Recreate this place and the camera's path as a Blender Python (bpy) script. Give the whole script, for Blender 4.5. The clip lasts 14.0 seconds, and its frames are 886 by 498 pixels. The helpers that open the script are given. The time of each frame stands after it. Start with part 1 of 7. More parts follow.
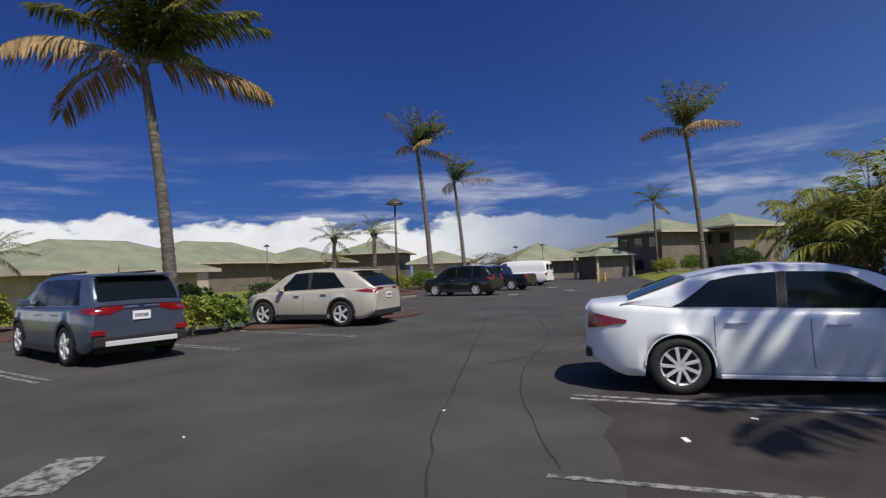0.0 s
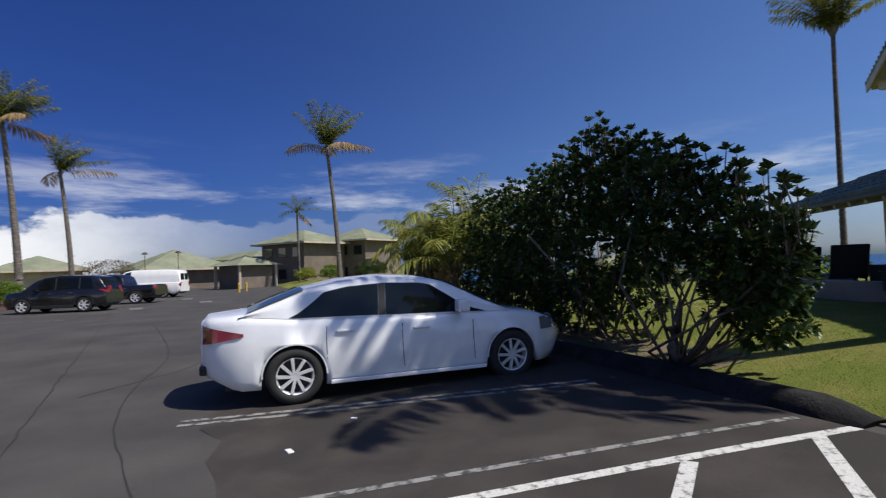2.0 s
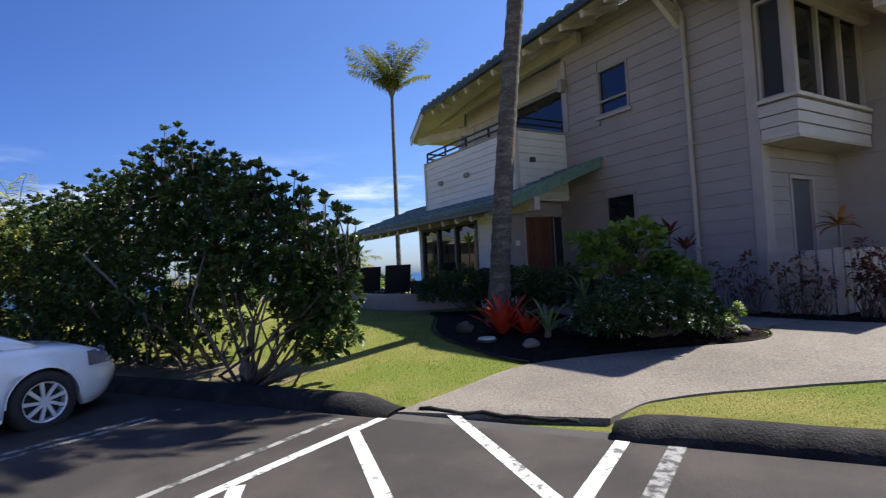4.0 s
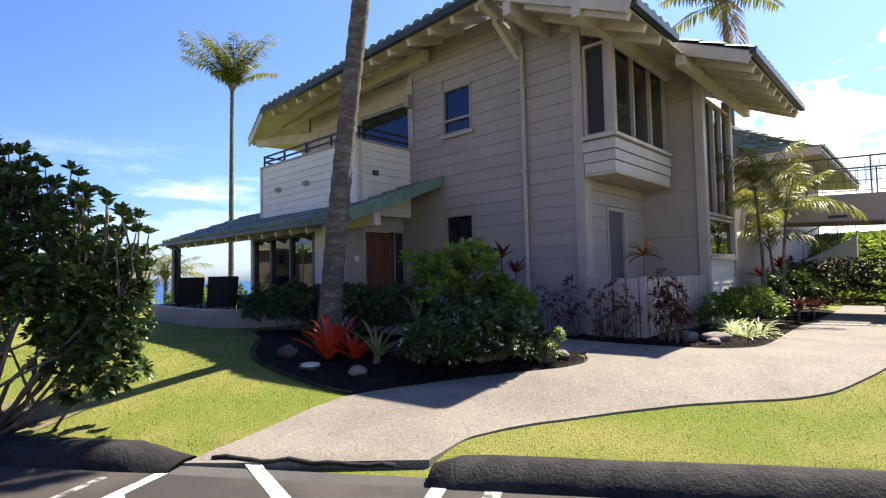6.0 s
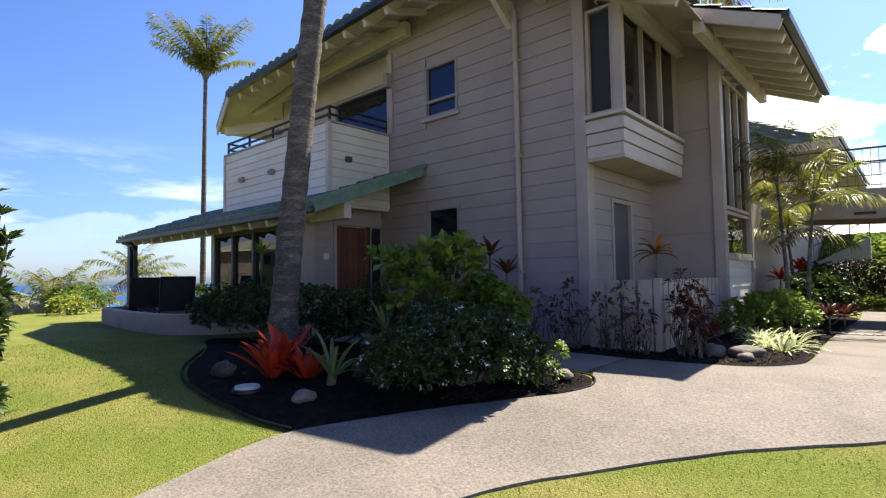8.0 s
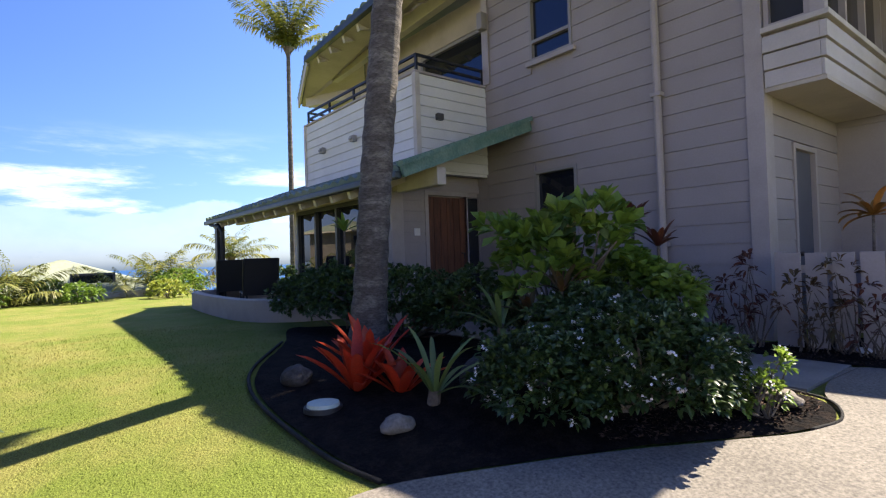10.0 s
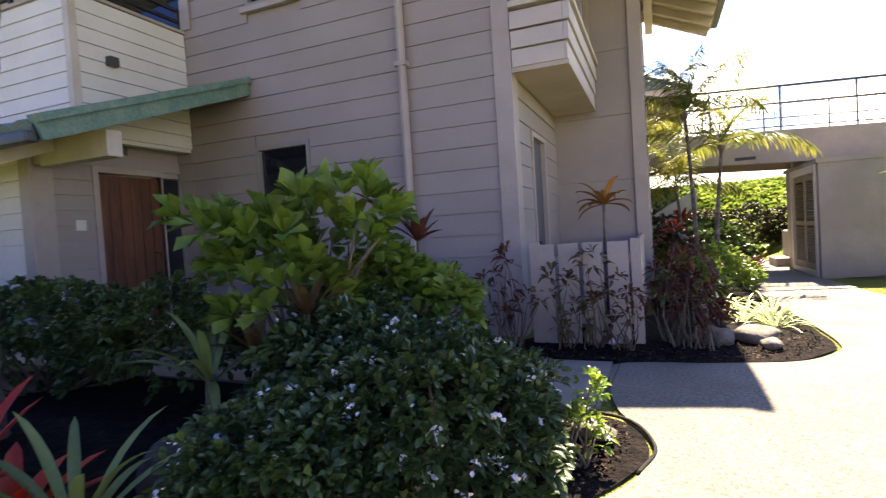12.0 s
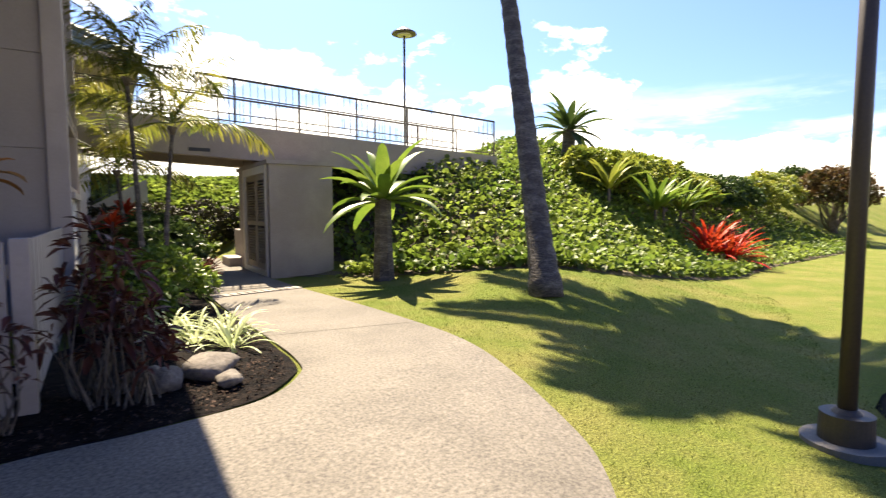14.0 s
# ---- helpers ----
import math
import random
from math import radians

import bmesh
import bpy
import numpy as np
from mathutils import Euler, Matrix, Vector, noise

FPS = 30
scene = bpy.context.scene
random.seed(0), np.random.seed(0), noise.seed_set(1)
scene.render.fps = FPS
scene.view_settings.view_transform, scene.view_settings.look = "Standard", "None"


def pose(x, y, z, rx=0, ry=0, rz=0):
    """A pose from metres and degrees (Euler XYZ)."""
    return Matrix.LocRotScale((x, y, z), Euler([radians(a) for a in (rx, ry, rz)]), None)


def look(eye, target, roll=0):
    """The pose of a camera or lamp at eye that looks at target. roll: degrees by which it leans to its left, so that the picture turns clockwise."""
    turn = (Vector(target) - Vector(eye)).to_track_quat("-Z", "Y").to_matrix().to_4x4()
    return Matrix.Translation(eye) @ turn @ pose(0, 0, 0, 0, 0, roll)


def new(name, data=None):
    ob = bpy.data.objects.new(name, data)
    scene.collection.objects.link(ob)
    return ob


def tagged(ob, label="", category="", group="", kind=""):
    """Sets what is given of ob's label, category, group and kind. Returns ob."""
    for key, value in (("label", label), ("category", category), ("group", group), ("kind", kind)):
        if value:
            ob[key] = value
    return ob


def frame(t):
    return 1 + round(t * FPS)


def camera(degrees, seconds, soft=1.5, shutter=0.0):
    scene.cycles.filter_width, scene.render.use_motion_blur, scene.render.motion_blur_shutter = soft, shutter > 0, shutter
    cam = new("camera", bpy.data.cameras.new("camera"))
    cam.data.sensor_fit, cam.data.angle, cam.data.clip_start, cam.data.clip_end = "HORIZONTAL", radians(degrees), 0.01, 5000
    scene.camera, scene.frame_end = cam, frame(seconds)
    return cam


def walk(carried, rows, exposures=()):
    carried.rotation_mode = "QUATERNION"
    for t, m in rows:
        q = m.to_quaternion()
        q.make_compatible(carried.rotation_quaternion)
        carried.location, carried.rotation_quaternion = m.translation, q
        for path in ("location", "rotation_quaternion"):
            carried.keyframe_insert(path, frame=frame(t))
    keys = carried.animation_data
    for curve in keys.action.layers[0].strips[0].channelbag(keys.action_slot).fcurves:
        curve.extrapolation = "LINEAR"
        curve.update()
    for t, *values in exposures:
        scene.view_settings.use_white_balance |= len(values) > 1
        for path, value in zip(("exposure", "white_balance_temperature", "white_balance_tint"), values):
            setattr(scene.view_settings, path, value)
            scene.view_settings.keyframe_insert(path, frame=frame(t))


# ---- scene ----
cam = camera(80.0, 14.0, soft=1.2, shutter=0.15)
PATH = [
    (0, (0.174, -0.479, 1.461), (1.519, 0.999, 1.546), -2.2),
    (0.5, (0.27, -0.555, 1.468), (1.824, 0.7, 1.571), -2.6),
    (1, (0.331, -0.633, 1.47), (2.06, 0.366, 1.574), -2.5),
    (1.5, (0.372, -0.668, 1.469), (2.243, 0.035, 1.555), -2.0),
    (2, (0.434, -0.659, 1.487), (2.399, -0.29, 1.556), -2.1),
    (2.5, (0.475, -0.651, 1.489), (2.473, -0.667, 1.556), -2.2),
    (3, (0.474, -0.707, 1.482), (2.432, -1.107, 1.552), -2.4),
    (3.5, (0.484, -0.817, 1.474), (2.338, -1.564, 1.538), -2.7),
    (4, (0.469, -1.004, 1.49), (2.186, -2.027, 1.565), -3.0),
    (4.2, (0.441, -1.056, 1.493), (2.093, -2.181, 1.569), -3.1),
    (6.3, (0.822, -1.627, 1.602), (2.16, -3.109, 1.723), -1.4),
    (6.5, (0.909, -1.733, 1.59), (2.234, -3.223, 1.737), -1.7),
    (7, (1.084, -2.031, 1.578), (2.367, -3.56, 1.703), -1.6),
    (7.5, (1.291, -2.316, 1.587), (2.55, -3.863, 1.73), -1.3),
    (8, (1.502, -2.628, 1.568), (2.838, -4.113, 1.672), -0.9),
    (8.5, (1.811, -2.867, 1.551), (3.203, -4.302, 1.627), -0.6),
    (9, (2.154, -3.09, 1.533), (3.668, -4.396, 1.557), -1.8),
    (9.2, (2.275, -3.201, 1.527), (3.848, -4.436, 1.552), -2.0),
    (11.3, (3.715, -4.125, 1.652), (5.097, -5.571, 1.622), -2.9),
    (11.5, (3.75, -4.263, 1.648), (4.973, -5.843, 1.558), -3.4),
    (12, (3.885, -4.616, 1.652), (4.636, -6.468, 1.591), -3.5),
    (12.5, (3.939, -4.968, 1.616), (4.224, -6.944, 1.491), -2.7),
    (13, (3.939, -5.337, 1.626), (3.68, -7.315, 1.49), -2.3),
    (13.5, (3.816, -5.73, 1.634), (3.236, -7.64, 1.511), -2.1),
    (14, (3.671, -6.099, 1.641), (2.599, -7.78, 1.497), -0.1),
]
EXPOSURE = [(0, -0.1, 6700, 10), (2, 0.06, 6600, 10), (3, 0.5, 6650, 10), (4, 1.0, 6600, 10), (6.5, 1.66, 7300, 10), (7.2, 1.55, 7250, 10), (8, 1.48, 7250, 10), (9, 1.84, 7350, 10), (11.5, 1.55, 7200, 11), (12, 2.48, 8500, 13), (12.6, 2.5, 8600, 12), (13, 2.42, 8500, 12), (13.5, 1.92, 8500, 12), (14, 1.68, 8300, 9)]
walk(cam, [(t, look(eye, target, roll)) for t, eye, target, roll in PATH], EXPOSURE)

# ---- world, sun, exposure ----
SUN_FROM = Vector((-0.13, -0.66, 1.0)).normalized()
world = bpy.data.worlds.new("sky")
scene.world = world
world.use_nodes = True
wn, wl = world.node_tree.nodes, world.node_tree.links
wn.clear()
w_out = wn.new("ShaderNodeOutputWorld")
w_bg = wn.new("ShaderNodeBackground")
w_sky = wn.new("ShaderNodeTexSky")
w_sky.sky_type = "NISHITA"
w_sky.sun_disc = False
w_sky.sun_elevation = math.asin(SUN_FROM.z)
w_sky.sun_rotation = math.atan2(SUN_FROM.x, SUN_FROM.y)
w_sky.altitude = 30.0
w_sky.air_density = 1.0
w_sky.dust_density = 1.3
w_sky.ozone_density = 3.0
w_bg.inputs["Strength"].default_value = 0.07


def sky_math(op, a, b):
    n = wn.new("ShaderNodeMath")
    n.operation = op
    for k, v in enumerate((a, b)):
        if v is None:
            continue
        if isinstance(v, (int, float)):
            n.inputs[k].default_value = v
        else:
            wl.new(v, n.inputs[k])
    return n.outputs[0]


def sky_range(v, a, b, c, d):
    n = wn.new("ShaderNodeMapRange")
    n.interpolation_type = "SMOOTHSTEP"
    wl.new(v, n.inputs[0])
    for k, q in zip((1, 2, 3, 4), (a, b, c, d)):
        n.inputs[k].default_value = q
    return n.outputs[0]


# a bank of cumulus low over the horizon and thin cirrus streaks above it
w_tc = wn.new("ShaderNodeTexCoord")
w_sep = wn.new("ShaderNodeSeparateXYZ")
wl.new(w_tc.outputs["Generated"], w_sep.inputs[0])
up = w_sep.outputs[2]


def sky_noise(scale, stretch, detail, rough):
    mp = wn.new("ShaderNodeMapping")
    mp.inputs["Scale"].default_value = stretch
    wl.new(w_tc.outputs["Generated"], mp.inputs[0])
    nz = wn.new("ShaderNodeTexNoise")
    nz.inputs["Scale"].default_value = scale
    nz.inputs["Detail"].default_value = detail
    nz.inputs["Roughness"].default_value = rough
    wl.new(mp.outputs[0], nz.inputs["Vector"])
    return nz.outputs[0]


bank = sky_noise(7.0, (1, 1, 2.0), 9.0, 0.56)
south = sky_range(w_sep.outputs[1], -0.25, -0.8, 0.0, 0.32)
height = sky_math("ADD", sky_range(up, 0.055, 0.15, 0.22, -0.25), sky_math("MULTIPLY", south, sky_range(up, 0.20, 0.42, 1.0, 0.0)))
cumulus = sky_range(sky_math("ADD", bank, height), 0.50, 0.585, 0.0, 0.92)
low = sky_range(up, -0.01, 0.015, 0.0, 1.0)
cumulus = sky_math("MULTIPLY", sky_math("MULTIPLY", cumulus, low), sky_range(w_sep.outputs[0], 0.62, 0.9, 1.0, 0.12))
cirrus = sky_noise(2.2, (1, 1.6, 9.0), 7.0, 0.62)
cirrus = sky_math("MULTIPLY", sky_range(cirrus, 0.46, 0.72, 0.0, 0.55), sky_math("MULTIPLY", sky_range(up, 0.04, 0.09, 0, 1), sky_range(up, 0.11, 0.24, 1, 0)))
veil = sky_math("MAXIMUM", cumulus, cirrus)
shade = sky_range(sky_noise(9.0, (1, 1, 2.0), 6.0, 0.6), 0.35, 0.6, 0.7, 1.0)
w_cloud = wn.new("ShaderNodeMix")
w_cloud.data_type = "RGBA"
w_cloud.inputs[6].default_value = (6.5, 7.2, 8.4, 1)
w_cloud.inputs[7].default_value = (13.5, 13.8, 14.2, 1)
wl.new(shade, w_cloud.inputs[0])
w_deep = wn.new("ShaderNodeMix")
w_deep.data_type = "RGBA"
w_deep.blend_type = "MULTIPLY"
w_deep.inputs[0].default_value = 1.0
# the sky pales towards the sun's side
w_pale = wn.new("ShaderNodeMix")
w_pale.data_type = "RGBA"
w_pale.inputs[6].default_value = (0.22, 0.40, 0.98, 1)
w_pale.inputs[7].default_value = (0.68, 0.92, 1.42, 1)
wl.new(sky_range(w_sep.outputs[1], 0.75, -0.55, 0.0, 1.0), w_pale.inputs[0])
wl.new(w_pale.outputs[2], w_deep.inputs[7])
wl.new(w_sky.outputs[0], w_deep.inputs[6])
w_mix = wn.new("ShaderNodeMix")
w_mix.data_type = "RGBA"
wl.new(veil, w_mix.inputs[0])
wl.new(w_deep.outputs[2], w_mix.inputs[6])
wl.new(w_cloud.outputs[2], w_mix.inputs[7])
wl.new(w_mix.outputs[2], w_bg.inputs[0])
wl.new(w_bg.outputs[0], w_out.inputs[0])

sun = new("sun", bpy.data.lights.new("sun", "SUN"))
sun.data.energy = 5.0
sun.data.angle = radians(0.53)
sun.data.color = (1.0, 0.95, 0.87)
sun.matrix_world = look((0, 0, 60), Vector((0, 0, 60)) - SUN_FROM)

# ---- materials ----
def material(name, base, rough=0.7, metal=0.0, second=None, scale=6.0, mix=(0.42, 0.62), fine=0.0, fine_scale=60.0,
             bump=0.0, bump_scale=40.0, coat=0.0, spec=0.5, stretch=(1, 1, 1), vary=0.0, through_light=0.0, island=False):
    """Base colour varied by coarse noise towards a second colour, by fine grain, and by object or island."""
    m = bpy.data.materials.new(name)
    m.use_nodes = True
    nt = m.node_tree
    n, l = nt.nodes, nt.links
    p = n["Principled BSDF"]
    p.inputs["Roughness"].default_value = rough
    p.inputs["Metallic"].default_value = metal
    p.inputs["Coat Weight"].default_value = coat
    p.inputs["Coat Roughness"].default_value = 0.04
    p.inputs["Specular IOR Level"].default_value = spec
    tc = n.new("ShaderNodeTexCoord")
    mp = n.new("ShaderNodeMapping")
    mp.inputs["Scale"].default_value = stretch
    geo = n.new("ShaderNodeNewGeometry")
    l.new(geo.outputs["Position"], mp.inputs[0])

    def nz(s, d=5.0, r=0.6):
        q = n.new("ShaderNodeTexNoise")
        q.inputs["Scale"].default_value = s
        q.inputs["Detail"].default_value = d
        q.inputs["Roughness"].default_value = r
        l.new(mp.outputs[0], q.inputs["Vector"])
        return q.outputs[0]

    def rng(v, a, b, c, d):
        q = n.new("ShaderNodeMapRange")
        l.new(v, q.inputs[0])
        for k, w in zip((1, 2, 3, 4), (a, b, c, d)):
            q.inputs[k].default_value = w
        return q.outputs[0]

    def blend(f, a, b, mode="MIX"):
        q = n.new("ShaderNodeMix")
        q.data_type, q.blend_type = "RGBA", mode
        for k, v in ((0, f), (6, a), (7, b)):
            if isinstance(v, (int, float)):
                q.inputs[k].default_value = v
            elif isinstance(v, tuple):
                q.inputs[k].default_value = (*v, 1)
            else:
                l.new(v, q.inputs[k])
        return q.outputs[2]

    col = base
    if second:
        col = blend(rng(nz(scale), mix[0], mix[1], 0, 1), base, second)
    if fine:
        g = rng(nz(fine_scale, 3.0, 0.7), 0.3, 0.7, 1 - fine, 1 + fine)
        q = n.new("ShaderNodeCombineColor")
        for k in range(3):
            l.new(g, q.inputs[k])
        col = blend(1.0, col, q.outputs[0], "MULTIPLY")
    if vary:
        if island:
            r = geo.outputs["Random Per Island"]
        else:
            oi = n.new("ShaderNodeObjectInfo")
            r = oi.outputs["Random"]
        g = rng(r, 0, 1, 1 - vary, 1 + vary)
        q = n.new("ShaderNodeCombineColor")
        for k in range(3):
            l.new(g, q.inputs[k])
        col = blend(1.0, col, q.outputs[0], "MULTIPLY")
    if isinstance(col, tuple):
        p.inputs["Base Color"].default_value = (*col, 1)
    else:
        l.new(col, p.inputs["Base Color"])
    if bump:
        b = n.new("ShaderNodeBump")
        b.inputs["Strength"].default_value = 1.0
        b.inputs["Distance"].default_value = bump
        l.new(nz(bump_scale, 4.0, 0.65), b.inputs["Height"])
        l.new(b.outputs[0], p.inputs["Normal"])
    if through_light:
        t = n.new("ShaderNodeBsdfTranslucent")
        if isinstance(col, tuple):
            t.inputs[0].default_value = (*col, 1)
        else:
            l.new(col, t.inputs[0])
        mx = n.new("ShaderNodeMixShader")
        mx.inputs[0].default_value = through_light
        l.new(p.outputs[0], mx.inputs[1])
        l.new(t.outputs[0], mx.inputs[2])
        l.new(mx.outputs[0], n["Material Output"].inputs[0])
    return m


def glass(name, tint=(0.02, 0.025, 0.03), rough=0.02, clear=0.0):
    m = bpy.data.materials.new(name)
    m.use_nodes = True
    n, l = m.node_tree.nodes, m.node_tree.links
    p = n["Principled BSDF"]
    p.inputs["Base Color"].default_value = (*tint, 1)
    p.inputs["Roughness"].default_value = rough
    p.inputs["Specular IOR Level"].default_value = 0.8
    if clear:
        t = n.new("ShaderNodeBsdfTransparent")
        t.inputs[0].default_value = (0.75, 0.8, 0.8, 1)
        mx = n.new("ShaderNodeMixShader")
        mx.inputs[0].default_value = clear
        l.new(p.outputs[0], mx.inputs[1])
        l.new(t.outputs[0], mx.inputs[2])
        l.new(mx.outputs[0], n["Material Output"].inputs[0])
    return m


ASPHALT = material("asphalt", (0.048, 0.046, 0.045), 0.85, second=(0.075, 0.071, 0.067), scale=0.55, mix=(0.35, 0.65), fine=0.35, fine_scale=130, bump=0.004, bump_scale=160, spec=0.22)
ASPHALT_DARK = material("tarred_asphalt", (0.037, 0.033, 0.031), 0.82, second=(0.057, 0.050, 0.046), scale=0.9, fine=0.3, fine_scale=120, bump=0.004, bump_scale=150, spec=0.22)
TAR = material("tar", (0.022, 0.021, 0.021), 0.75, bump=0.002, bump_scale=60)
LINE = material("worn_white_paint", (0.54, 0.54, 0.52), 0.8, second=(0.10, 0.10, 0.10), scale=14, mix=(0.51, 0.66), fine=0.25, fine_scale=90, bump=0.003, bump_scale=120, spec=0.22)
LINE_OLD = material("faded_white_paint", (0.24, 0.24, 0.235), 0.85, second=(0.06, 0.06, 0.06), scale=10, mix=(0.45, 0.58), fine=0.3, fine_scale=90, bump=0.003, bump_scale=120, spec=0.22)
LAWN = material("lawn", (0.135, 0.17, 0.03), 0.95, second=(0.21, 0.20, 0.058), scale=1.1, mix=(0.4, 0.66), fine=0.45, fine_scale=70, bump=0.03, bump_scale=55, spec=0.15)
BLADE = material("grass_blade", (0.14, 0.18, 0.032), 0.8, second=(0.215, 0.21, 0.06), scale=1.1, vary=0.35, island=True, through_light=0.35, spec=0.2)
SOIL = material("lava_mulch", (0.007, 0.006, 0.006), 0.95, second=(0.018, 0.013, 0.011), scale=9, fine=0.5, fine_scale=45, bump=0.03, bump_scale=30, spec=0.08)
DRY = material("dry_ground", (0.16, 0.12, 0.07), 0.95, second=(0.10, 0.11, 0.04), scale=1.5, fine=0.4, fine_scale=40, bump=0.03, bump_scale=25)
REDSOIL = material("red_cinder_soil", (0.10, 0.045, 0.03), 0.95, second=(0.05, 0.03, 0.022), scale=3, fine=0.4, fine_scale=50, bump=0.02, bump_scale=40)
PATHM = material("exposed_aggregate_concrete", (0.165, 0.145, 0.121), 0.88, second=(0.120, 0.105, 0.088), scale=1.3, mix=(0.38, 0.66), fine=0.5, fine_scale=48, bump=0.0035, bump_scale=75)
CONC = material("smooth_concrete", (0.22, 0.20, 0.178), 0.85, second=(0.175, 0.158, 0.14), scale=2.0, fine=0.12, fine_scale=60, bump=0.002, bump_scale=70)
KERBM = material("black_asphalt_kerb", (0.013, 0.0125, 0.0125), 0.85, second=(0.028, 0.027, 0.026), scale=4, fine=0.4, fine_scale=70, bump=0.014, bump_scale=35, spec=0.22)
SIDING = material("taupe_painted_siding", (0.335, 0.285, 0.255), 0.62, second=(0.305, 0.258, 0.228), scale=0.9, fine=0.05, fine_scale=45, bump=0.0015, bump_scale=50, vary=0.035)
SIDING_PALE = material("cream_painted_siding", (0.70, 0.67, 0.61), 0.6, second=(0.64, 0.61, 0.55), scale=1.1, fine=0.05, fine_scale=45, bump=0.0012, bump_scale=50, vary=0.03)
SIDING_BAY = material("pale_taupe_siding", (0.54, 0.48, 0.42), 0.6, second=(0.48, 0.425, 0.37), scale=1.1, fine=0.05, fine_scale=45, bump=0.0012, bump_scale=50, vary=0.03)
TRIM = material("taupe_painted_trim", (0.40, 0.34, 0.30), 0.55, second=(0.36, 0.305, 0.265), scale=2.5, fine=0.05, fine_scale=50, bump=0.001, bump_scale=60)
BEAMW = material("cream_painted_timber", (0.56, 0.50, 0.42), 0.6, second=(0.48, 0.42, 0.35), scale=2.2, fine=0.06, fine_scale=50, bump=0.0015, bump_scale=45, stretch=(1, 1, 1))
SOFFIT = material("cream_soffit_boards", (0.47, 0.40, 0.315), 0.65, second=(0.40, 0.335, 0.26), scale=1.6, fine=0.07, fine_scale=50, bump=0.002, bump_scale=40)
TILE = material("green_roof_tile", (0.10, 0.155, 0.13), 0.6, second=(0.16, 0.20, 0.155), scale=2.0, fine=0.25, fine_scale=40, bump=0.004, bump_scale=50, vary=0.18, island=True)
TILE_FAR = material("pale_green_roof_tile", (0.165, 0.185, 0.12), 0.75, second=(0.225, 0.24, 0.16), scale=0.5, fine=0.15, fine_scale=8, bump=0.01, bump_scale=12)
GUTTER = material("dark_green_gutter", (0.028, 0.04, 0.037), 0.4, second=(0.05, 0.06, 0.055), scale=4, fine=0.15)
COPPER = material("weathered_green_copper", (0.10, 0.20, 0.16), 0.55, second=(0.17, 0.26, 0.2), scale=5, fine=0.25, fine_scale=30, bump=0.003)
BLACKM = material("black_painted_metal", (0.02, 0.021, 0.024), 0.45, fine=0.1, bump=0.0005, bump_scale=90)
BROWNM = material("brown_painted_metal", (0.06, 0.045, 0.035), 0.5, fine=0.15, bump=0.0008, bump_scale=80)
ALU = material("bronze_window_frame", (0.28, 0.25, 0.22), 0.45, fine=0.05)
ALU_DARK = material("dark_window_frame", (0.05, 0.048, 0.045), 0.4, fine=0.05)
GLASS = glass("window_glass", (0.012, 0.014, 0.018), 0.015)
GLASS_CLEAR = glass("clear_glass", (0.03, 0.035, 0.035), 0.01, clear=0.72)
SCREENM = material("insect_screen", (0.02, 0.021, 0.024), 0.7, fine=0.2, fine_scale=400)
DOORW = material("red_brown_wood", (0.15, 0.055, 0.025), 0.45, second=(0.08, 0.03, 0.015), scale=3.0, fine=0.25, fine_scale=40, stretch=(6, 6, 0.6), bump=0.002, bump_scale=20)
GREYDOOR = material("slate_grey_door_paint", (0.085, 0.085, 0.095), 0.5, second=(0.10, 0.098, 0.105), scale=2, fine=0.06)
PLASTER = material("patio_wall_plaster", (0.39, 0.335, 0.29), 0.8, second=(0.33, 0.28, 0.245), scale=1.5, fine=0.12, fine_scale=70, bump=0.003, bump_scale=60)
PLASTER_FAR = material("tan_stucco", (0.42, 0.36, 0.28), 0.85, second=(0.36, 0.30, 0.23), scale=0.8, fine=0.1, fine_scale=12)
# near black: the shade inside the rooms, put into the colour
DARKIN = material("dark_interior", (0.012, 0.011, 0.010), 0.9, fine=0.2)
MESHCH = material("dark_sling_fabric", (0.025, 0.023, 0.022), 0.8, fine=0.3, fine_scale=200, bump=0.001, bump_scale=250)
STONE = material("lava_stone", (0.10, 0.085, 0.075), 0.9, second=(0.22, 0.19, 0.165), scale=3.5, fine=0.35, fine_scale=40, bump=0.02, bump_scale=18, vary=0.25)
STONE_DARK = material("dark_lava_rock", (0.03, 0.026, 0.024), 0.9, second=(0.07, 0.06, 0.052), scale=3, fine=0.35, fine_scale=30, bump=0.02, bump_scale=18, vary=0.35)
TRUNK = material("palm_trunk_bark", (0.09, 0.075, 0.065), 0.9, second=(0.21, 0.185, 0.16), scale=3.5, mix=(0.45, 0.7), fine=0.5, fine_scale=22, bump=0.02, bump_scale=12, stretch=(1, 1, 3.0))
WOODY = material("shrub_bark", (0.10, 0.075, 0.055), 0.9, second=(0.17, 0.14, 0.11), scale=6, fine=0.3, fine_scale=40, bump=0.006, bump_scale=25)


def leaf(name, base, second, light=0.3, rough=0.45, vary=0.3, scale=1.5):
    return material(name, base, rough, second=second, scale=scale, mix=(0.38, 0.66), fine=0.12, fine_scale=40, vary=vary, island=True, through_light=light, spec=0.4)


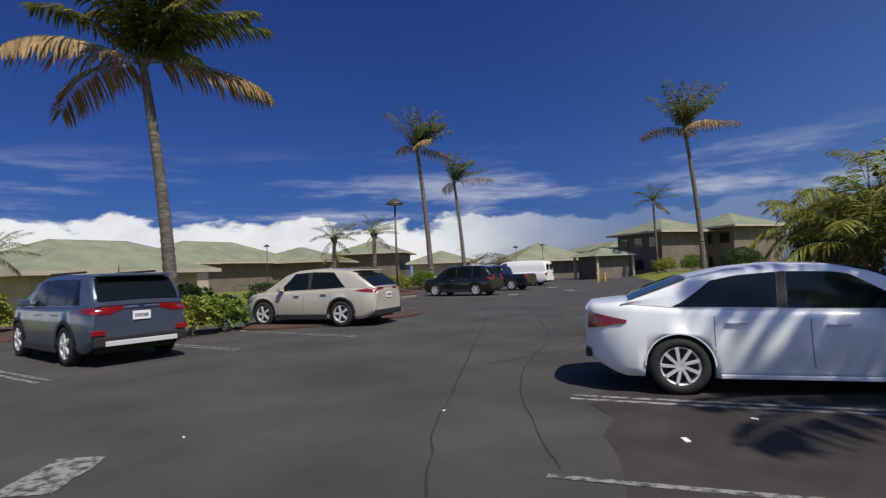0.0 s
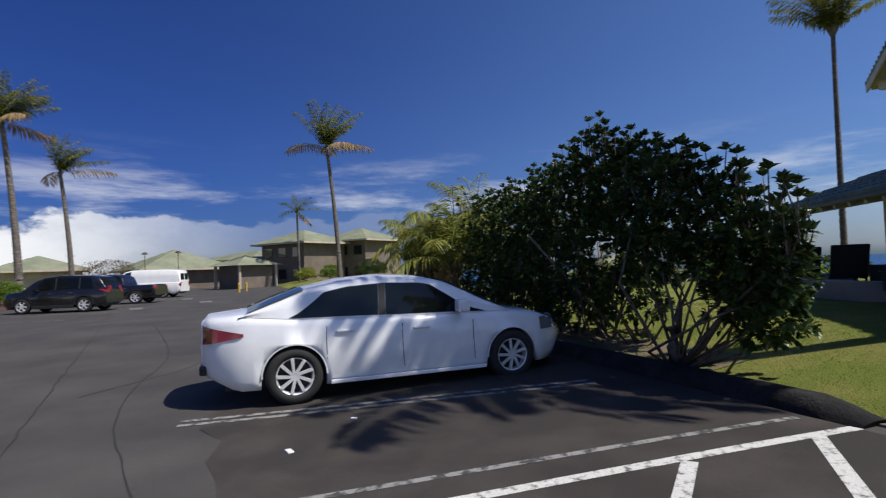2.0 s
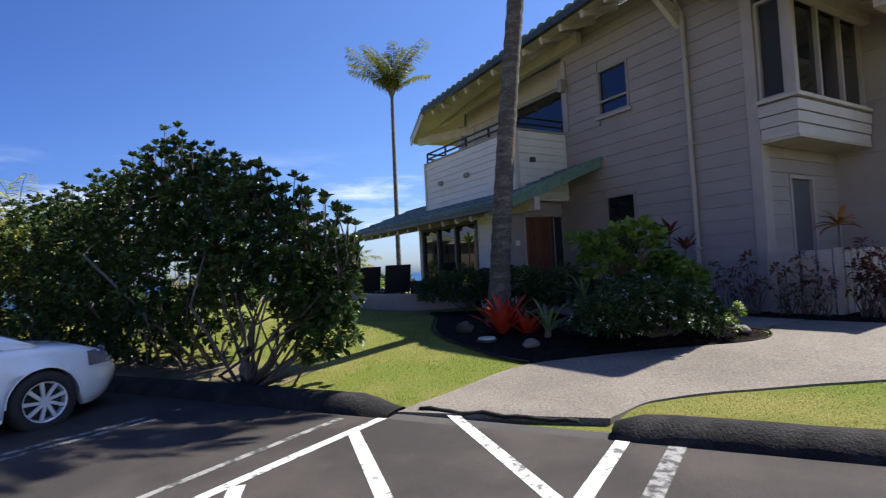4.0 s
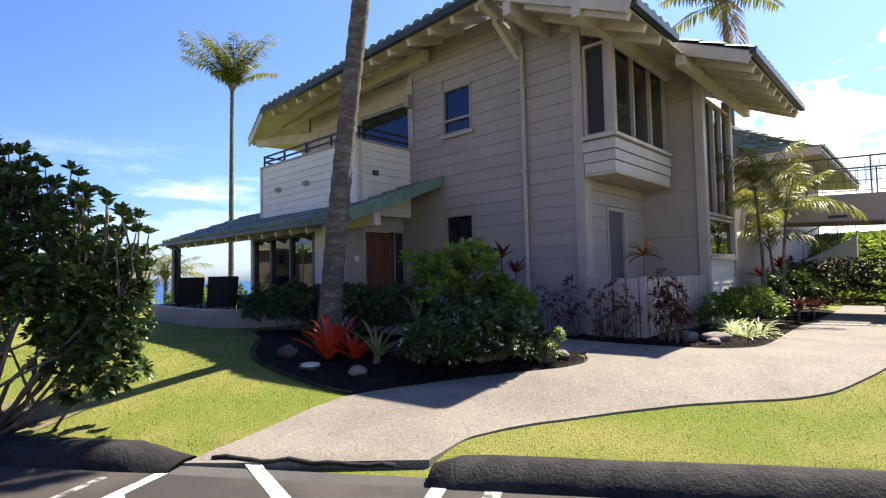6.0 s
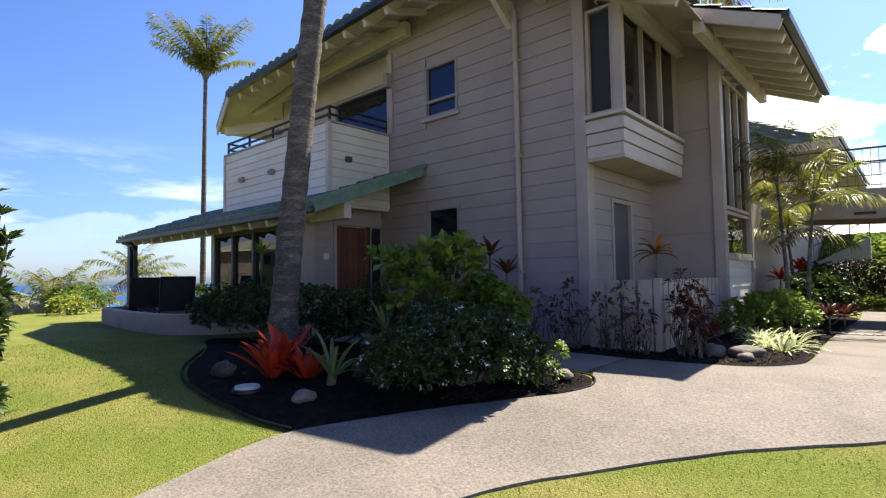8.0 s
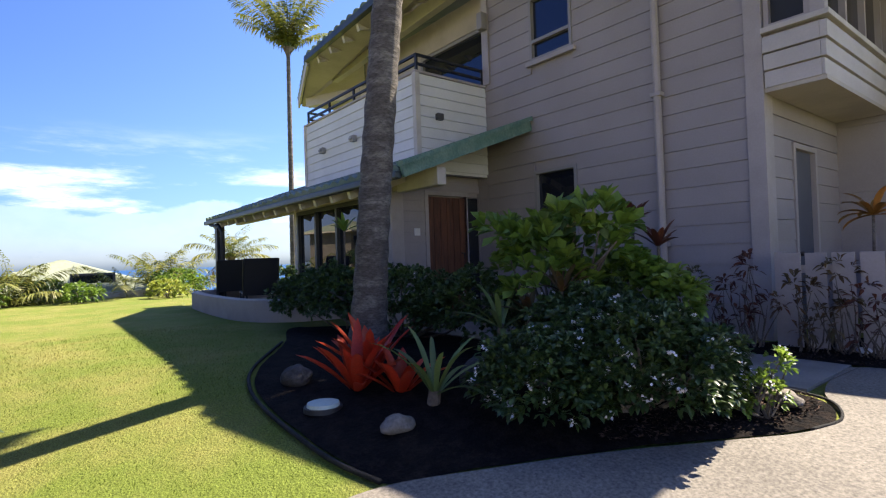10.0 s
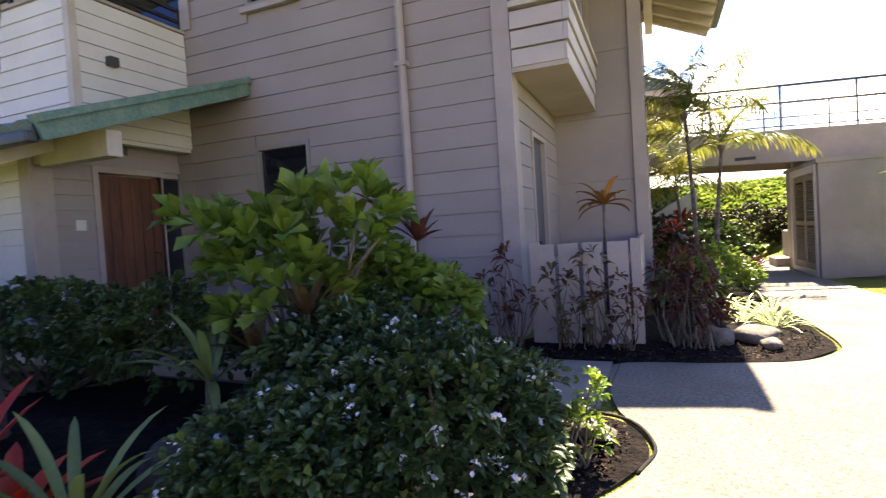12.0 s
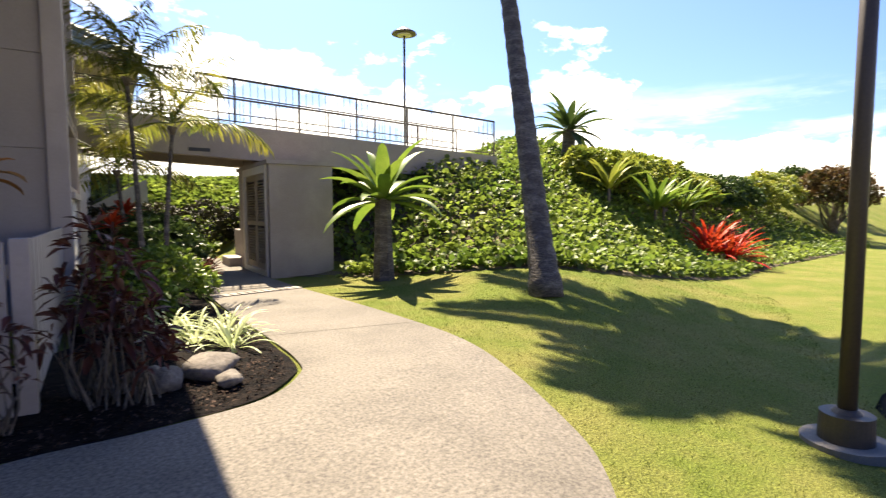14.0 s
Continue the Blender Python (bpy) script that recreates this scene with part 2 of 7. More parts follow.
PALMLEAF = leaf("palm_leaflet", (0.10, 0.125, 0.022), (0.23, 0.21, 0.045), 0.4)
PALMGOLD = leaf("golden_palm_leaflet", (0.28, 0.26, 0.04), (0.14, 0.19, 0.04), 0.35)
PALMDRY = leaf("dry_palm_leaflet", (0.33, 0.23, 0.11), (0.22, 0.15, 0.07), 0.25, 0.8)
HEDGE = leaf("dark_glossy_leaf", (0.035, 0.065, 0.018), (0.07, 0.11, 0.028), 0.22, 0.35)
SHRUB = leaf("deep_green_leaf", (0.045, 0.08, 0.022), (0.09, 0.14, 0.034), 0.25, 0.38)
BRIGHT = leaf("bright_green_leaf", (0.115, 0.20, 0.028), (0.22, 0.30, 0.05), 0.4, 0.4)
LIME = leaf("yellow_green_leaf", (0.36, 0.36, 0.06), (0.2, 0.27, 0.05), 0.35)
REDLEAF = leaf("scarlet_bromeliad_leaf", (0.45, 0.028, 0.014), (0.52, 0.075, 0.025), 0.4, 0.4)
TI = leaf("maroon_ti_leaf", (0.085, 0.024, 0.016), (0.17, 0.055, 0.024), 0.3, 0.4)
TI_OLIVE = leaf("olive_ti_leaf", (0.10, 0.085, 0.03), (0.16, 0.07, 0.03), 0.3, 0.45)
STRAP = leaf("grey_green_strap_leaf", (0.10, 0.15, 0.045), (0.16, 0.2, 0.06), 0.3)
PALE = leaf("variegated_pale_leaf", (0.45, 0.52, 0.24), (0.62, 0.66, 0.38), 0.35)
COVER = leaf("ground_cover_leaf", (0.12, 0.19, 0.03), (0.25, 0.31, 0.06), 0.45, 0.5, vary=0.5, scale=0.9)
PETAL = material("white_petal", (0.85, 0.80, 0.82), 0.6, through_light=0.2)
PINK = material("pink_bud", (0.7, 0.25, 0.3), 0.6)

# ---- building tools ----
def part(name, bm, mat, parent=None, label="", smooth=False):
    """One mesh object from a bmesh or from (verts, faces), under a thing or a part."""
    me = bpy.data.meshes.new(name)
    if isinstance(bm, tuple):
        me.from_pydata([tuple(v) for v in bm[0]], [], [tuple(f) for f in bm[1]])
    else:
        bmesh.ops.recalc_face_normals(bm, faces=bm.faces)
        bm.to_mesh(me)
        bm.free()
    me.materials.append(mat)
    if smooth:
        for p in me.polygons:
            p.use_smooth = True
    ob = new(name, me)
    if parent is not None:
        ob.parent = parent
    if label:
        ob["label"] = label
    return ob


def thing(name, label, category, group="", kind="", at=(0, 0, 0), turn=0.0):
    ob = new(name)
    ob.empty_display_size = 0.1
    ob.matrix_basis = pose(*at, 0, 0, turn)
    return tagged(ob, label, category, group, kind)


def share(name, source, parent, m, label=""):
    """A piece of its own on the mesh of another piece."""
    ob = new(name, source.data)
    ob.parent = parent
    ob.matrix_basis = m
    if label:
        ob["label"] = label
    return ob


def box(bm, x0, x1, y0, y1, z0, z1, bevel=0.0):
    m = Matrix.Translation(((x0 + x1) / 2, (y0 + y1) / 2, (z0 + z1) / 2)) @ Matrix.Diagonal((abs(x1 - x0), abs(y1 - y0), abs(z1 - z0), 1))
    vs = bmesh.ops.create_cube(bm, size=1.0, matrix=m)["verts"]
    if bevel:
        es = list({e for v in vs for e in v.link_edges})
        bmesh.ops.bevel(bm, geom=es, offset=bevel, segments=2, profile=0.6, affect="EDGES")
    return bm


def boxes(*rows, bevel=0.0):
    bm = bmesh.new()
    for r in rows:
        box(bm, *r, bevel=bevel)
    return bm


def bar(bm, a, b, w, h, upish=(0, 0, 1)):
    """A straight bar of rectangular section from a to b."""
    a, b = Vector(a), Vector(b)
    d = (b - a)
    z = Vector(upish)
    x = d.normalized()
    y = z.cross(x)
    if y.length < 1e-4:
        y = Vector((0, 1, 0)).cross(x)
    y.normalize()
    z = x.cross(y)
    m = Matrix((x * d.length, y * w, z * h)).transposed().to_4x4()
    m.translation = (a + b) / 2
    bmesh.ops.create_cube(bm, size=1.0, matrix=m)
    return bm


def tube(bm, pts, radii, seg=8, cap=True):
    """A tapered tube through points."""
    pts = [Vector(p) for p in pts]
    if isinstance(radii, (int, float)):
        radii = [radii] * len(pts)
    rings = []
    for i, p in enumerate(pts):
        d = (pts[min(i + 1, len(pts) - 1)] - pts[max(i - 1, 0)]).normalized()
        u = d.cross(Vector((0, 0, 1)))
        if u.length < 0.05:
            u = d.cross(Vector((0, 1, 0)))
        u.normalize()
        v = d.cross(u)
        rings.append([bm.verts.new(p + (u * math.cos(k * math.tau / seg) + v * math.sin(k * math.tau / seg)) * radii[i]) for k in range(seg)])
    for a, b in zip(rings, rings[1:]):
        for k in range(seg):
            bm.faces.new((a[k], a[(k + 1) % seg], b[(k + 1) % seg], b[k]))
    if cap:
        bm.faces.new(rings[0][::-1])
        bm.faces.new(rings[-1])
    return bm


def disc(bm, c, r, h, seg=24, r2=None):
    """An upright cylinder or cone frustum standing at c."""
    m = Matrix.Translation((c[0], c[1], c[2] + h / 2))
    bmesh.ops.create_cone(bm, cap_ends=True, segments=seg, radius1=r, radius2=r if r2 is None else r2, depth=h, matrix=m)
    return bm


def prism(bm, outline, thick):
    """A slab: an outline of 3D points, with thickness straight down."""
    top = [bm.verts.new(p) for p in outline]
    low = [bm.verts.new((p[0], p[1], p[2] - thick)) for p in outline]
    bm.faces.new(top)
    bm.faces.new(low[::-1])
    n = len(top)
    for k in range(n):
        bm.faces.new((top[k], low[k], low[(k + 1) % n], top[(k + 1) % n]))
    return bm


def smooth_line(pts, n):
    """A rounded line through 2D points (Catmull-Rom), n steps a stretch."""
    p = [np.array(q, float) for q in pts]
    p = [2 * p[0] - p[1]] + p + [2 * p[-1] - p[-2]]
    out = []
    for i in range(1, len(p) - 2):
        for k in range(n):
            t = k / n
            out.append(0.5 * (2 * p[i] + (p[i + 1] - p[i - 1]) * t + (2 * p[i - 1] - 5 * p[i] + 4 * p[i + 1] - p[i + 2]) * t * t + (3 * p[i] - p[i - 1] - 3 * p[i + 1] + p[i + 2]) * t ** 3))
    out.append(p[-2])
    return out


def step(v, a, b):
    t = min(1.0, max(0.0, (v - a) / (b - a)))
    return t * t * (3 - 2 * t)


# the car park's kerb runs along KU; KV points from the asphalt to the lawn
KO = Vector((4.39, -3.75))
KU = Vector((0.8424, 0.5388))
KV = Vector((0.5388, -0.8424))


def kerb_xy(u, s):
    p = KO + KU * u + KV * s
    return p.x, p.y


def kerb_us(x, y):
    d = Vector((x, y)) - KO
    return d.dot(KU), d.dot(KV)


def land(x, y):
    """Height of the ground."""
    u, s = kerb_us(x, y)
    low = 0.10 * step(s, -6, 0)
    h = low + 0.03 * step(s, 0, 0.3) + 0.37 * step(s, 0.1, 3.7)
    rise = step(s, 0.5, 4)
    h += rise * 0.28 * step(0.8 - x, 0.0, 3.4)
    # planted bank behind the lawn
    h += bank_height(x, y)
    # the land falls away to the sea
    far = step(x, 24, 130) * (1 - step(y, 5, 14) * (1 - step(x, 75, 190)))
    h -= 24 * far
    h -= 20 * step(math.hypot(x, y), 190, 420)
    return h


def bank_line(x):
    """y of the foot of the bank."""
    xs, ys = (-60, -22, -11, -8, -3.3, -2.2, -1.2, -0.3, 1.0), (-19, -15, -13.2, -12.3, -11.7, -12.0, -12.9, -13.8, -15.2)
    return float(np.interp(x, xs, ys))


def bank_height(x, y):
    h = 2.2 * step(-y, 20.8, 27) * step(x, -6, 0)
    if x < 1.3:
        h = max(h, min(3.2 * step(bank_line(x) - y, 0, 8.0), 1.85 + 1.35 * step(-x, 4.8, 8.5)) * step(-x, -1.3, 0.4))
    return h

# ---- ground, car park, path ----
def sheet(name, us, ss, z_of, mat, skip=None):
    verts = []
    for s in ss:
        for u in us:
            x, y = kerb_xy(u, s)
            verts.append((x, y, z_of(x, y)))
    n = len(us)
    faces = [(j * n + i, j * n + i + 1, (j + 1) * n + i + 1, (j + 1) * n + i) for j in range(len(ss) - 1) for i in range(n - 1)]
    return part(name, (verts, faces), mat, smooth=True)


def spread(lo, hi, fine, grow=1.25, limit=2500.0):
    out = list(np.arange(lo, hi + fine / 2, fine))
    d = fine
    while out[-1] < limit:
        d *= grow
        out.append(out[-1] + d)
    d = fine
    while out[0] > -limit:
        d *= grow
        out.insert(0, out[0] - d)
    return out


def ground_z(x, y):
    u, s = kerb_us(x, y)
    z = land(x, y)
    if s < 0.02 and -24.3 < s and -7.5 < u < 77:
        z -= 0.06
    return z


ground = sheet("ground", spread(-24, 30, 0.5), spread(-2, 26, 0.5), ground_z, LAWN)
tagged(ground, "mown green lawn with dry yellow patches", "ground", kind="structure")
lot = sheet("road", list(np.arange(-7, 76.1, 1.0)), [-24, -21, -17.8, -16, -14, -12, -10, -8, -6, -5, -4, -3, -2, -1, -0.5, 0.0], land, ASPHALT)
tagged(lot, "worn dark asphalt of a car park", "road", kind="structure")


def ribbon(name, left, right, mat, lift, thick=0.08, n=8, cols=7):
    """A paved strip between two rounded edge lines, draped on the land."""
    a, b = smooth_line(left, n), smooth_line(right, n)
    verts, faces = [], []
    for p, q in zip(a, b):
        for k in range(cols):
            t = k / (cols - 1)
            x, y = p * (1 - t) + q * t
            verts.append((x, y, land(x, y) + lift))
    rows = len(a)
    faces += [(j * cols + i, j * cols + i + 1, (j + 1) * cols + i + 1, (j + 1) * cols + i) for j in range(rows - 1) for i in range(cols - 1)]
    base = len(verts)
    verts += [(x, y, z - thick) for x, y, z in verts]
    for i in (0, cols - 1):
        faces += [(j * cols + i, (j + 1) * cols + i, base + (j + 1) * cols + i, base + j * cols + i) for j in range(rows - 1)]
    for j in (0, rows - 1):
        faces += [(j * cols + i, j * cols + i + 1, base + j * cols + i + 1, base + j * cols + i) for i in range(cols - 1)]
    return part(name, (verts, faces), mat)


PATH_LEFT = [(5.22, -3.22), (5.30, -3.66), (5.42, -4.2), (5.49, -4.7), (5.42, -5.12), (5.1, -5.66), (4.75, -6.2), (4.3, -6.8), (4.02, -7.2), (3.95, -7.55), (4.15, -7.95), (4.24, -8.5), (4.2, -9.02), (3.5, -9.13), (2.93, -9.27), (2.6, -9.62), (2.5, -9.95), (2.49, -10.7), (2.54, -12.0), (2.55, -13.4), (2.5, -15.4), (2.5, -17.5), (2.6, -19.6)]
PATH_RIGHT = [(3.68, -4.48), (3.74, -4.97), (3.66, -5.25), (3.57, -5.45), (3.42, -5.7), (3.27, -5.9), (2.95, -6.35), (2.75, -6.6), (2.55, -6.85), (2.32, -7.08), (2.1, -7.3), (1.9, -7.48), (1.74, -7.65), (1.58, -7.87), (1.46, -8.1), (1.3, -8.6), (1.18, -9.05), (1.06, -9.75), (1.06, -10.8), (1.15, -12.2), (1.3, -13.7), (1.4, -16.0), (1.4, -19.6)]
path_slab = ribbon("pavement", PATH_LEFT, PATH_RIGHT, PATHM, 0.022)
tagged(path_slab, "curving exposed-aggregate concrete garden path", "path", kind="structure")
walk_slab = ribbon("pavement", [(4.26, -7.95), (5.0, -7.97), (6.5, -8.0), (9.5, -8.0)], [(4.26, -9.04), (5.0, -9.06), (6.5, -9.08), (9.5, -9.08)], CONC, 0.028)
tagged(walk_slab, "smooth pale concrete side walk to the front door", "path", kind="structure")


def joint(a, b):
    """A tooled groove across the path."""
    verts = []
    n = 10
    d = (Vector(b) - Vector(a)).normalized() * 0.006
    for k in range(n + 1):
        p = Vector(a).lerp(Vector(b), k / n)
        for sgn in (-1, 1):
            x, y = p.x - sgn * d.y, p.y + sgn * d.x
            verts.append((x, y, land(x, y) + 0.0235))
    tagged(part("path_joint", (verts, [(2 * k, 2 * k + 1, 2 * k + 3, 2 * k + 2) for k in range(n)]), PATH_JOINT), "narrow tooled joint across the concrete path", "joint", "path joints", "structure")


PATH_JOINT = material("dirty_joint", (0.09, 0.075, 0.06), 0.95, fine=0.2)
joint((2.5, -10.9), (1.07, -10.7))
joint((4.2, -9.02), (4.24, -8.05))


def bed(name, outline, lift, mat, label, n=6):
    pts = smooth_line(outline + [outline[0]], n)[:-1]
    cx = sum(p[0] for p in pts) / len(pts)
    cy = sum(p[1] for p in pts) / len(pts)
    verts, faces, rings = [], [], 7
    for r in range(rings):
        t = 1 - r / rings
        for p in pts:
            x, y = cx + (p[0] - cx) * t, cy + (p[1] - cy) * t
            verts.append((x, y, land(x, y) + (lift if r else 0.016) + 0.05 * (1 - t) + 0.018 * noise.noise(Vector((x * 3, y * 3, 0)))))
    m = len(pts)
    for r in range(rings - 1):
        faces += [(r * m + i, r * m + (i + 1) % m, (r + 1) * m + (i + 1) % m, (r + 1) * m + i) for i in range(m)]
    verts.append((cx, cy, land(cx, cy) + lift + 0.06))
    faces += [((rings - 1) * m + i, (rings - 1) * m + (i + 1) % m, len(verts) - 1) for i in range(m)]
    ob = part(name, (verts, faces), mat)
    return tagged(ob, label, "garden bed", kind="structure"), pts


BED1 = [(8.3, -5.43), (7.7, -5.17), (7.05, -5.06), (6.2, -5.05), (5.8, -5.08), (5.44, -5.15), (5.13, -5.67), (4.78, -6.22), (4.33, -6.82), (4.05, -7.22), (3.97, -7.5), (4.1, -7.76), (4.4, -7.86), (4.9, -7.92), (6.5, -7.95), (9.4, -7.97), (10.4, -7.6), (11.0, -6.9), (9.6, -6.22)]
BED2 = [(4.2, -9.07), (3.5, -9.16), (2.96, -9.3), (2.63, -9.65), (2.53, -9.95), (2.52, -10.7), (2.57, -12.0), (2.58, -13.4), (2.53, -15.4), (2.6, -17.5), (3.9, -17.8), (4.0, -13.2), (4.05, -10.0), (5.2, -9.8), (5.2, -9.1)]
bed1, BED1_LINE = bed("garden_bed", BED1, 0.03, SOIL, "planting bed of black lava mulch beside the house")
bed2, BED2_LINE = bed("garden_bed", BED2, 0.03, SOIL, "planting bed of black lava mulch along the path")

# low rubber edging round the first bed, on the lawn side
bm = bmesh.new()
edge = smooth_line([(9.6, -6.18), (8.3, -5.38), (7.7, -5.12), (7.05, -5.01), (6.2, -5.0), (5.8, -5.03), (5.47, -5.1)], 8)
tube(bm, [(p[0], p[1], land(p[0], p[1]) + 0.028) for p in edge], 0.017, 6)
edge = smooth_line([(4.02, -7.22), (3.94, -7.5), (4.08, -7.79), (4.4, -7.89)], 8)
tube(bm, [(p[0], p[1], land(p[0], p[1]) + 0.024) for p in edge], 0.010, 6)
tagged(part("bed_edging", bm, KERBM, smooth=True), "low black edging round the planting bed", "edging", kind="structure")


def kerb(u0, u1, end0, end1):
    """A rounded asphalt berm along the car park's edge, tapered at its free ends."""
    verts, faces = [], []
    us = np.arange(u0, u1 + 0.01, 0.22)
    prof = [(-0.20, -0.03), (-0.17, 0.07), (-0.10, 0.15), (0.0, 0.175), (0.10, 0.155), (0.17, 0.09), (0.21, -0.03)]
    for u in us:
        f = 1.0
        if end0:
            f = min(f, 0.25 + (u - u0) / 0.5)
        if end1:
            f = min(f, 0.25 + (u1 - u) / 0.5)
        f = min(1.0, f)
        for s, z in prof:
            x, y = kerb_xy(u, s + 0.02 * noise.noise(Vector((u * 2, s, 3))))
            verts.append((x, y, land(*kerb_xy(u, 0)) + z * f + 0.010 * noise.noise(Vector((u * 1.7, s * 3, 0)))))
    k = len(prof)
    faces = [(i * k + j, i * k + j + 1, (i + 1) * k + j + 1, (i + 1) * k + j) for i in range(len(us) - 1) for j in range(k - 1)]
    faces += [tuple(range(k)), tuple(range(len(verts) - k, len(verts)))]
    return tagged(part("kerb", (verts, faces), KERBM, smooth=True), "rounded black asphalt kerb at the lawn's edge", "kerb", kind="structure")


kerb(1.0, 30.0, True, False)
kerb(-7.0, -0.95, False, True)
# lip where the path meets the asphalt
bm = bmesh.new()
pts = []
for k in range(15):
    u = -0.75 + k * 0.11
    s = 0.10 + 0.04 * noise.noise(Vector((u * 4, 1, 0)))
    pts.append((*kerb_xy(u, s), land(*kerb_xy(u, s)) + 0.03 + 0.02 * noise.noise(Vector((u * 5, 0, 0)))))
tube(bm, pts, 0.02, 6)
tagged(part("kerb", bm, KERBM, smooth=True), "crumbled asphalt lip at the foot of the path", "kerb", kind="structure")


def stripe(a, b, w, mat, label, ragged=0.0):
    """A painted line a few millimetres above the asphalt."""
    a, b = Vector(a), Vector(b)
    d = (b - a).normalized()
    side = Vector((-d.y, d.x)) * w / 2
    n = max(2, int((b - a).length / 0.25))
    verts, faces = [], []
    for k in range(n + 1):
        p = a.lerp(b, k / n)
        for sgn in (-1, 1):
            q = p + side * sgn * (1 + ragged * noise.noise(Vector((p.x * 6, p.y * 6, sgn))))
            verts.append((q.x, q.y, land(q.x, q.y) + 0.006))
    faces = [(2 * k, 2 * k + 1, 2 * k + 3, 2 * k + 2) for k in range(n)]
    return tagged(part("line_marking", (verts, faces), mat), label, "road marking", "parking lines", "structure")


WHITE = "white painted parking line, scuffed"
FADED = "faded double parking line, mostly worn off"
stripe((2.9, 1.55), (5.17, -3.05), 0.10, LINE, WHITE)
stripe((3.2, 1.85), (5.43, -2.72), 0.07, LINE_OLD, FADED)
stripe((4.95, -2.66), (3.4, -2.29), 0.11, LINE, WHITE)
stripe((4.38, -1.60), (3.2, -1.20), 0.11, LINE, WHITE)
stripe((4.87, -3.61), (2.72, -3.09), 0.11, LINE, WHITE)
stripe((3.40, -4.36), (2.76, -3.18), 0.11, LINE, WHITE)
stripe((3.06, -4.55), (2.2, -2.85), 0.12, LINE_OLD, FADED)
for du in (0.0, 0.16):
    stripe((5.14 + du * 0.9, 2.98 + du * 0.4), (6.75 + du * 0.9, -1.2 + du * 0.4), 0.08, LINE_OLD, FADED)
    for x, y in ((1.0, 9.7), (4.3, 10.5), (7.0, 10.2)):
        stripe((x + du, y + du * 0.6), (x - 1.2 + du, y + 4.6 + du * 0.6), 0.08, LINE_OLD, FADED)
for k in range(6):
    stripe((13.9 + 3.6 * k, 15.6 + 1.6 * k), (12.2 + 3.6 * k, 20.0 + 1.6 * k), 0.10, LINE_OLD, FADED)
stripe((0.45, 4.35), (0.92, 4.98), 0.42, LINE_OLD, "worn white painted arrow on the asphalt", 0.4)
for x, y in ((22.5, 18.5), (27.2, 18.0), (31.0, 22.0)):
    stripe((x, y), (x + 1.3, y + 1.0), 0.6, LINE_OLD, "worn white painted arrow on the asphalt", 0.5)

# darker, tarred surface of the bays
bay_sheet = sheet("road", list(np.arange(-7, 12.1, 0.5)), [-4.9, -4, -3, -2, -1, -0.5, -0.19], lambda x, y: land(x, y) + 0.003, ASPHALT_DARK)
for k, v in enumerate(bay_sheet.data.vertices):
    if k < 39:
        f = 0.9 * noise.noise(Vector((v.co.x * 0.9, v.co.y * 0.9, 4)))
        v.co.x += KV.x * f
        v.co.y += KV.y * f
tagged(bay_sheet, "darker tarred asphalt of the parking bays", "road", kind="structure")
# tar-sealed cracks
for pts in ([(2.13, 1.9), (3.28, 3.16), (5.3, 4.9), (8.37, 7.55), (13.61, 12.02), (21.54, 18.93)], [(3.34, 1.86), (4.87, 3.43), (6.53, 4.72), (9.63, 6.6), (15.53, 11.77)], [(6.21, 5.21), (8.83, 5.26), (12.82, 7.93)]):
    line = smooth_line(pts, 12)
    verts, faces = [], []
    for k, p in enumerate(line):
        q = line[min(k + 1, len(line) - 1)] - line[max(k - 1, 0)]
        nrm = np.array((-q[1], q[0])) / max(1e-6, np.hypot(*q))
        off = 0.05 * noise.noise(Vector((p[0] * 2.5, p[1] * 2.5, 7)))
        w = 0.008 + 0.008 * noise.noise(Vector((p[0] * 7, p[1] * 7, 2)))
        for sgn in (-1, 1):
            c = p + nrm * (off + sgn * w)
            verts.append((c[0], c[1], land(c[0], c[1]) + 0.004))
    faces = [(2 * k, 2 * k + 1, 2 * k + 3, 2 * k + 2) for k in range(len(line) - 1)]
    tagged(part("crack", (verts, faces), TAR), "dark crack in the asphalt", "crack", "cracks in the asphalt", "structure")

# dry leaf litter under the hedge
litter_strip = sheet("leaf_litter", list(np.arange(3.0, 13.1, 0.6)), [0.19, 0.5, 0.9, 1.3], lambda x, y: land(x, y) + 0.012 + 0.012 * noise.noise(Vector((x * 3, y * 3, 0))), DRY)
tagged(litter_strip, "brown dry leaf litter under the hedge", "ground", kind="structure")
# island between the bays, with red soil
for x0, y0, w in ((9.3, 14.6, 1.7),):
    bm = bmesh.new()
    pts = [(x0 + w * 1.9 * math.cos(a), y0 + 0.9 * w * math.sin(a), 0.06 + 0.0 * a) for a in np.linspace(0, math.tau, 24, endpoint=False)]
    prism(bm, pts, 0.1)
    tagged(part("planting_island", bm, REDSOIL), "low traffic island of bare red soil", "traffic island", kind="structure")
# ---- the house ----
YM, XC = -10.12, 5.24          # front wall plane and its corner
house = thing("house", "two-storey taupe house with lap siding and green tile roofs", "house", at=(0, 0, 0))


def welded(plane, cells, o0, o1):
    """Boxes side by side, joined into one body."""
    bm = bmesh.new()
    for a, b, c, d in cells:
        box(bm, *((a, b, o0, o1, c, d) if plane == "y" else (o0, o1, a, b, c, d)))
    bmesh.ops.remove_doubles(bm, verts=bm.verts, dist=0.0005)
    return bm


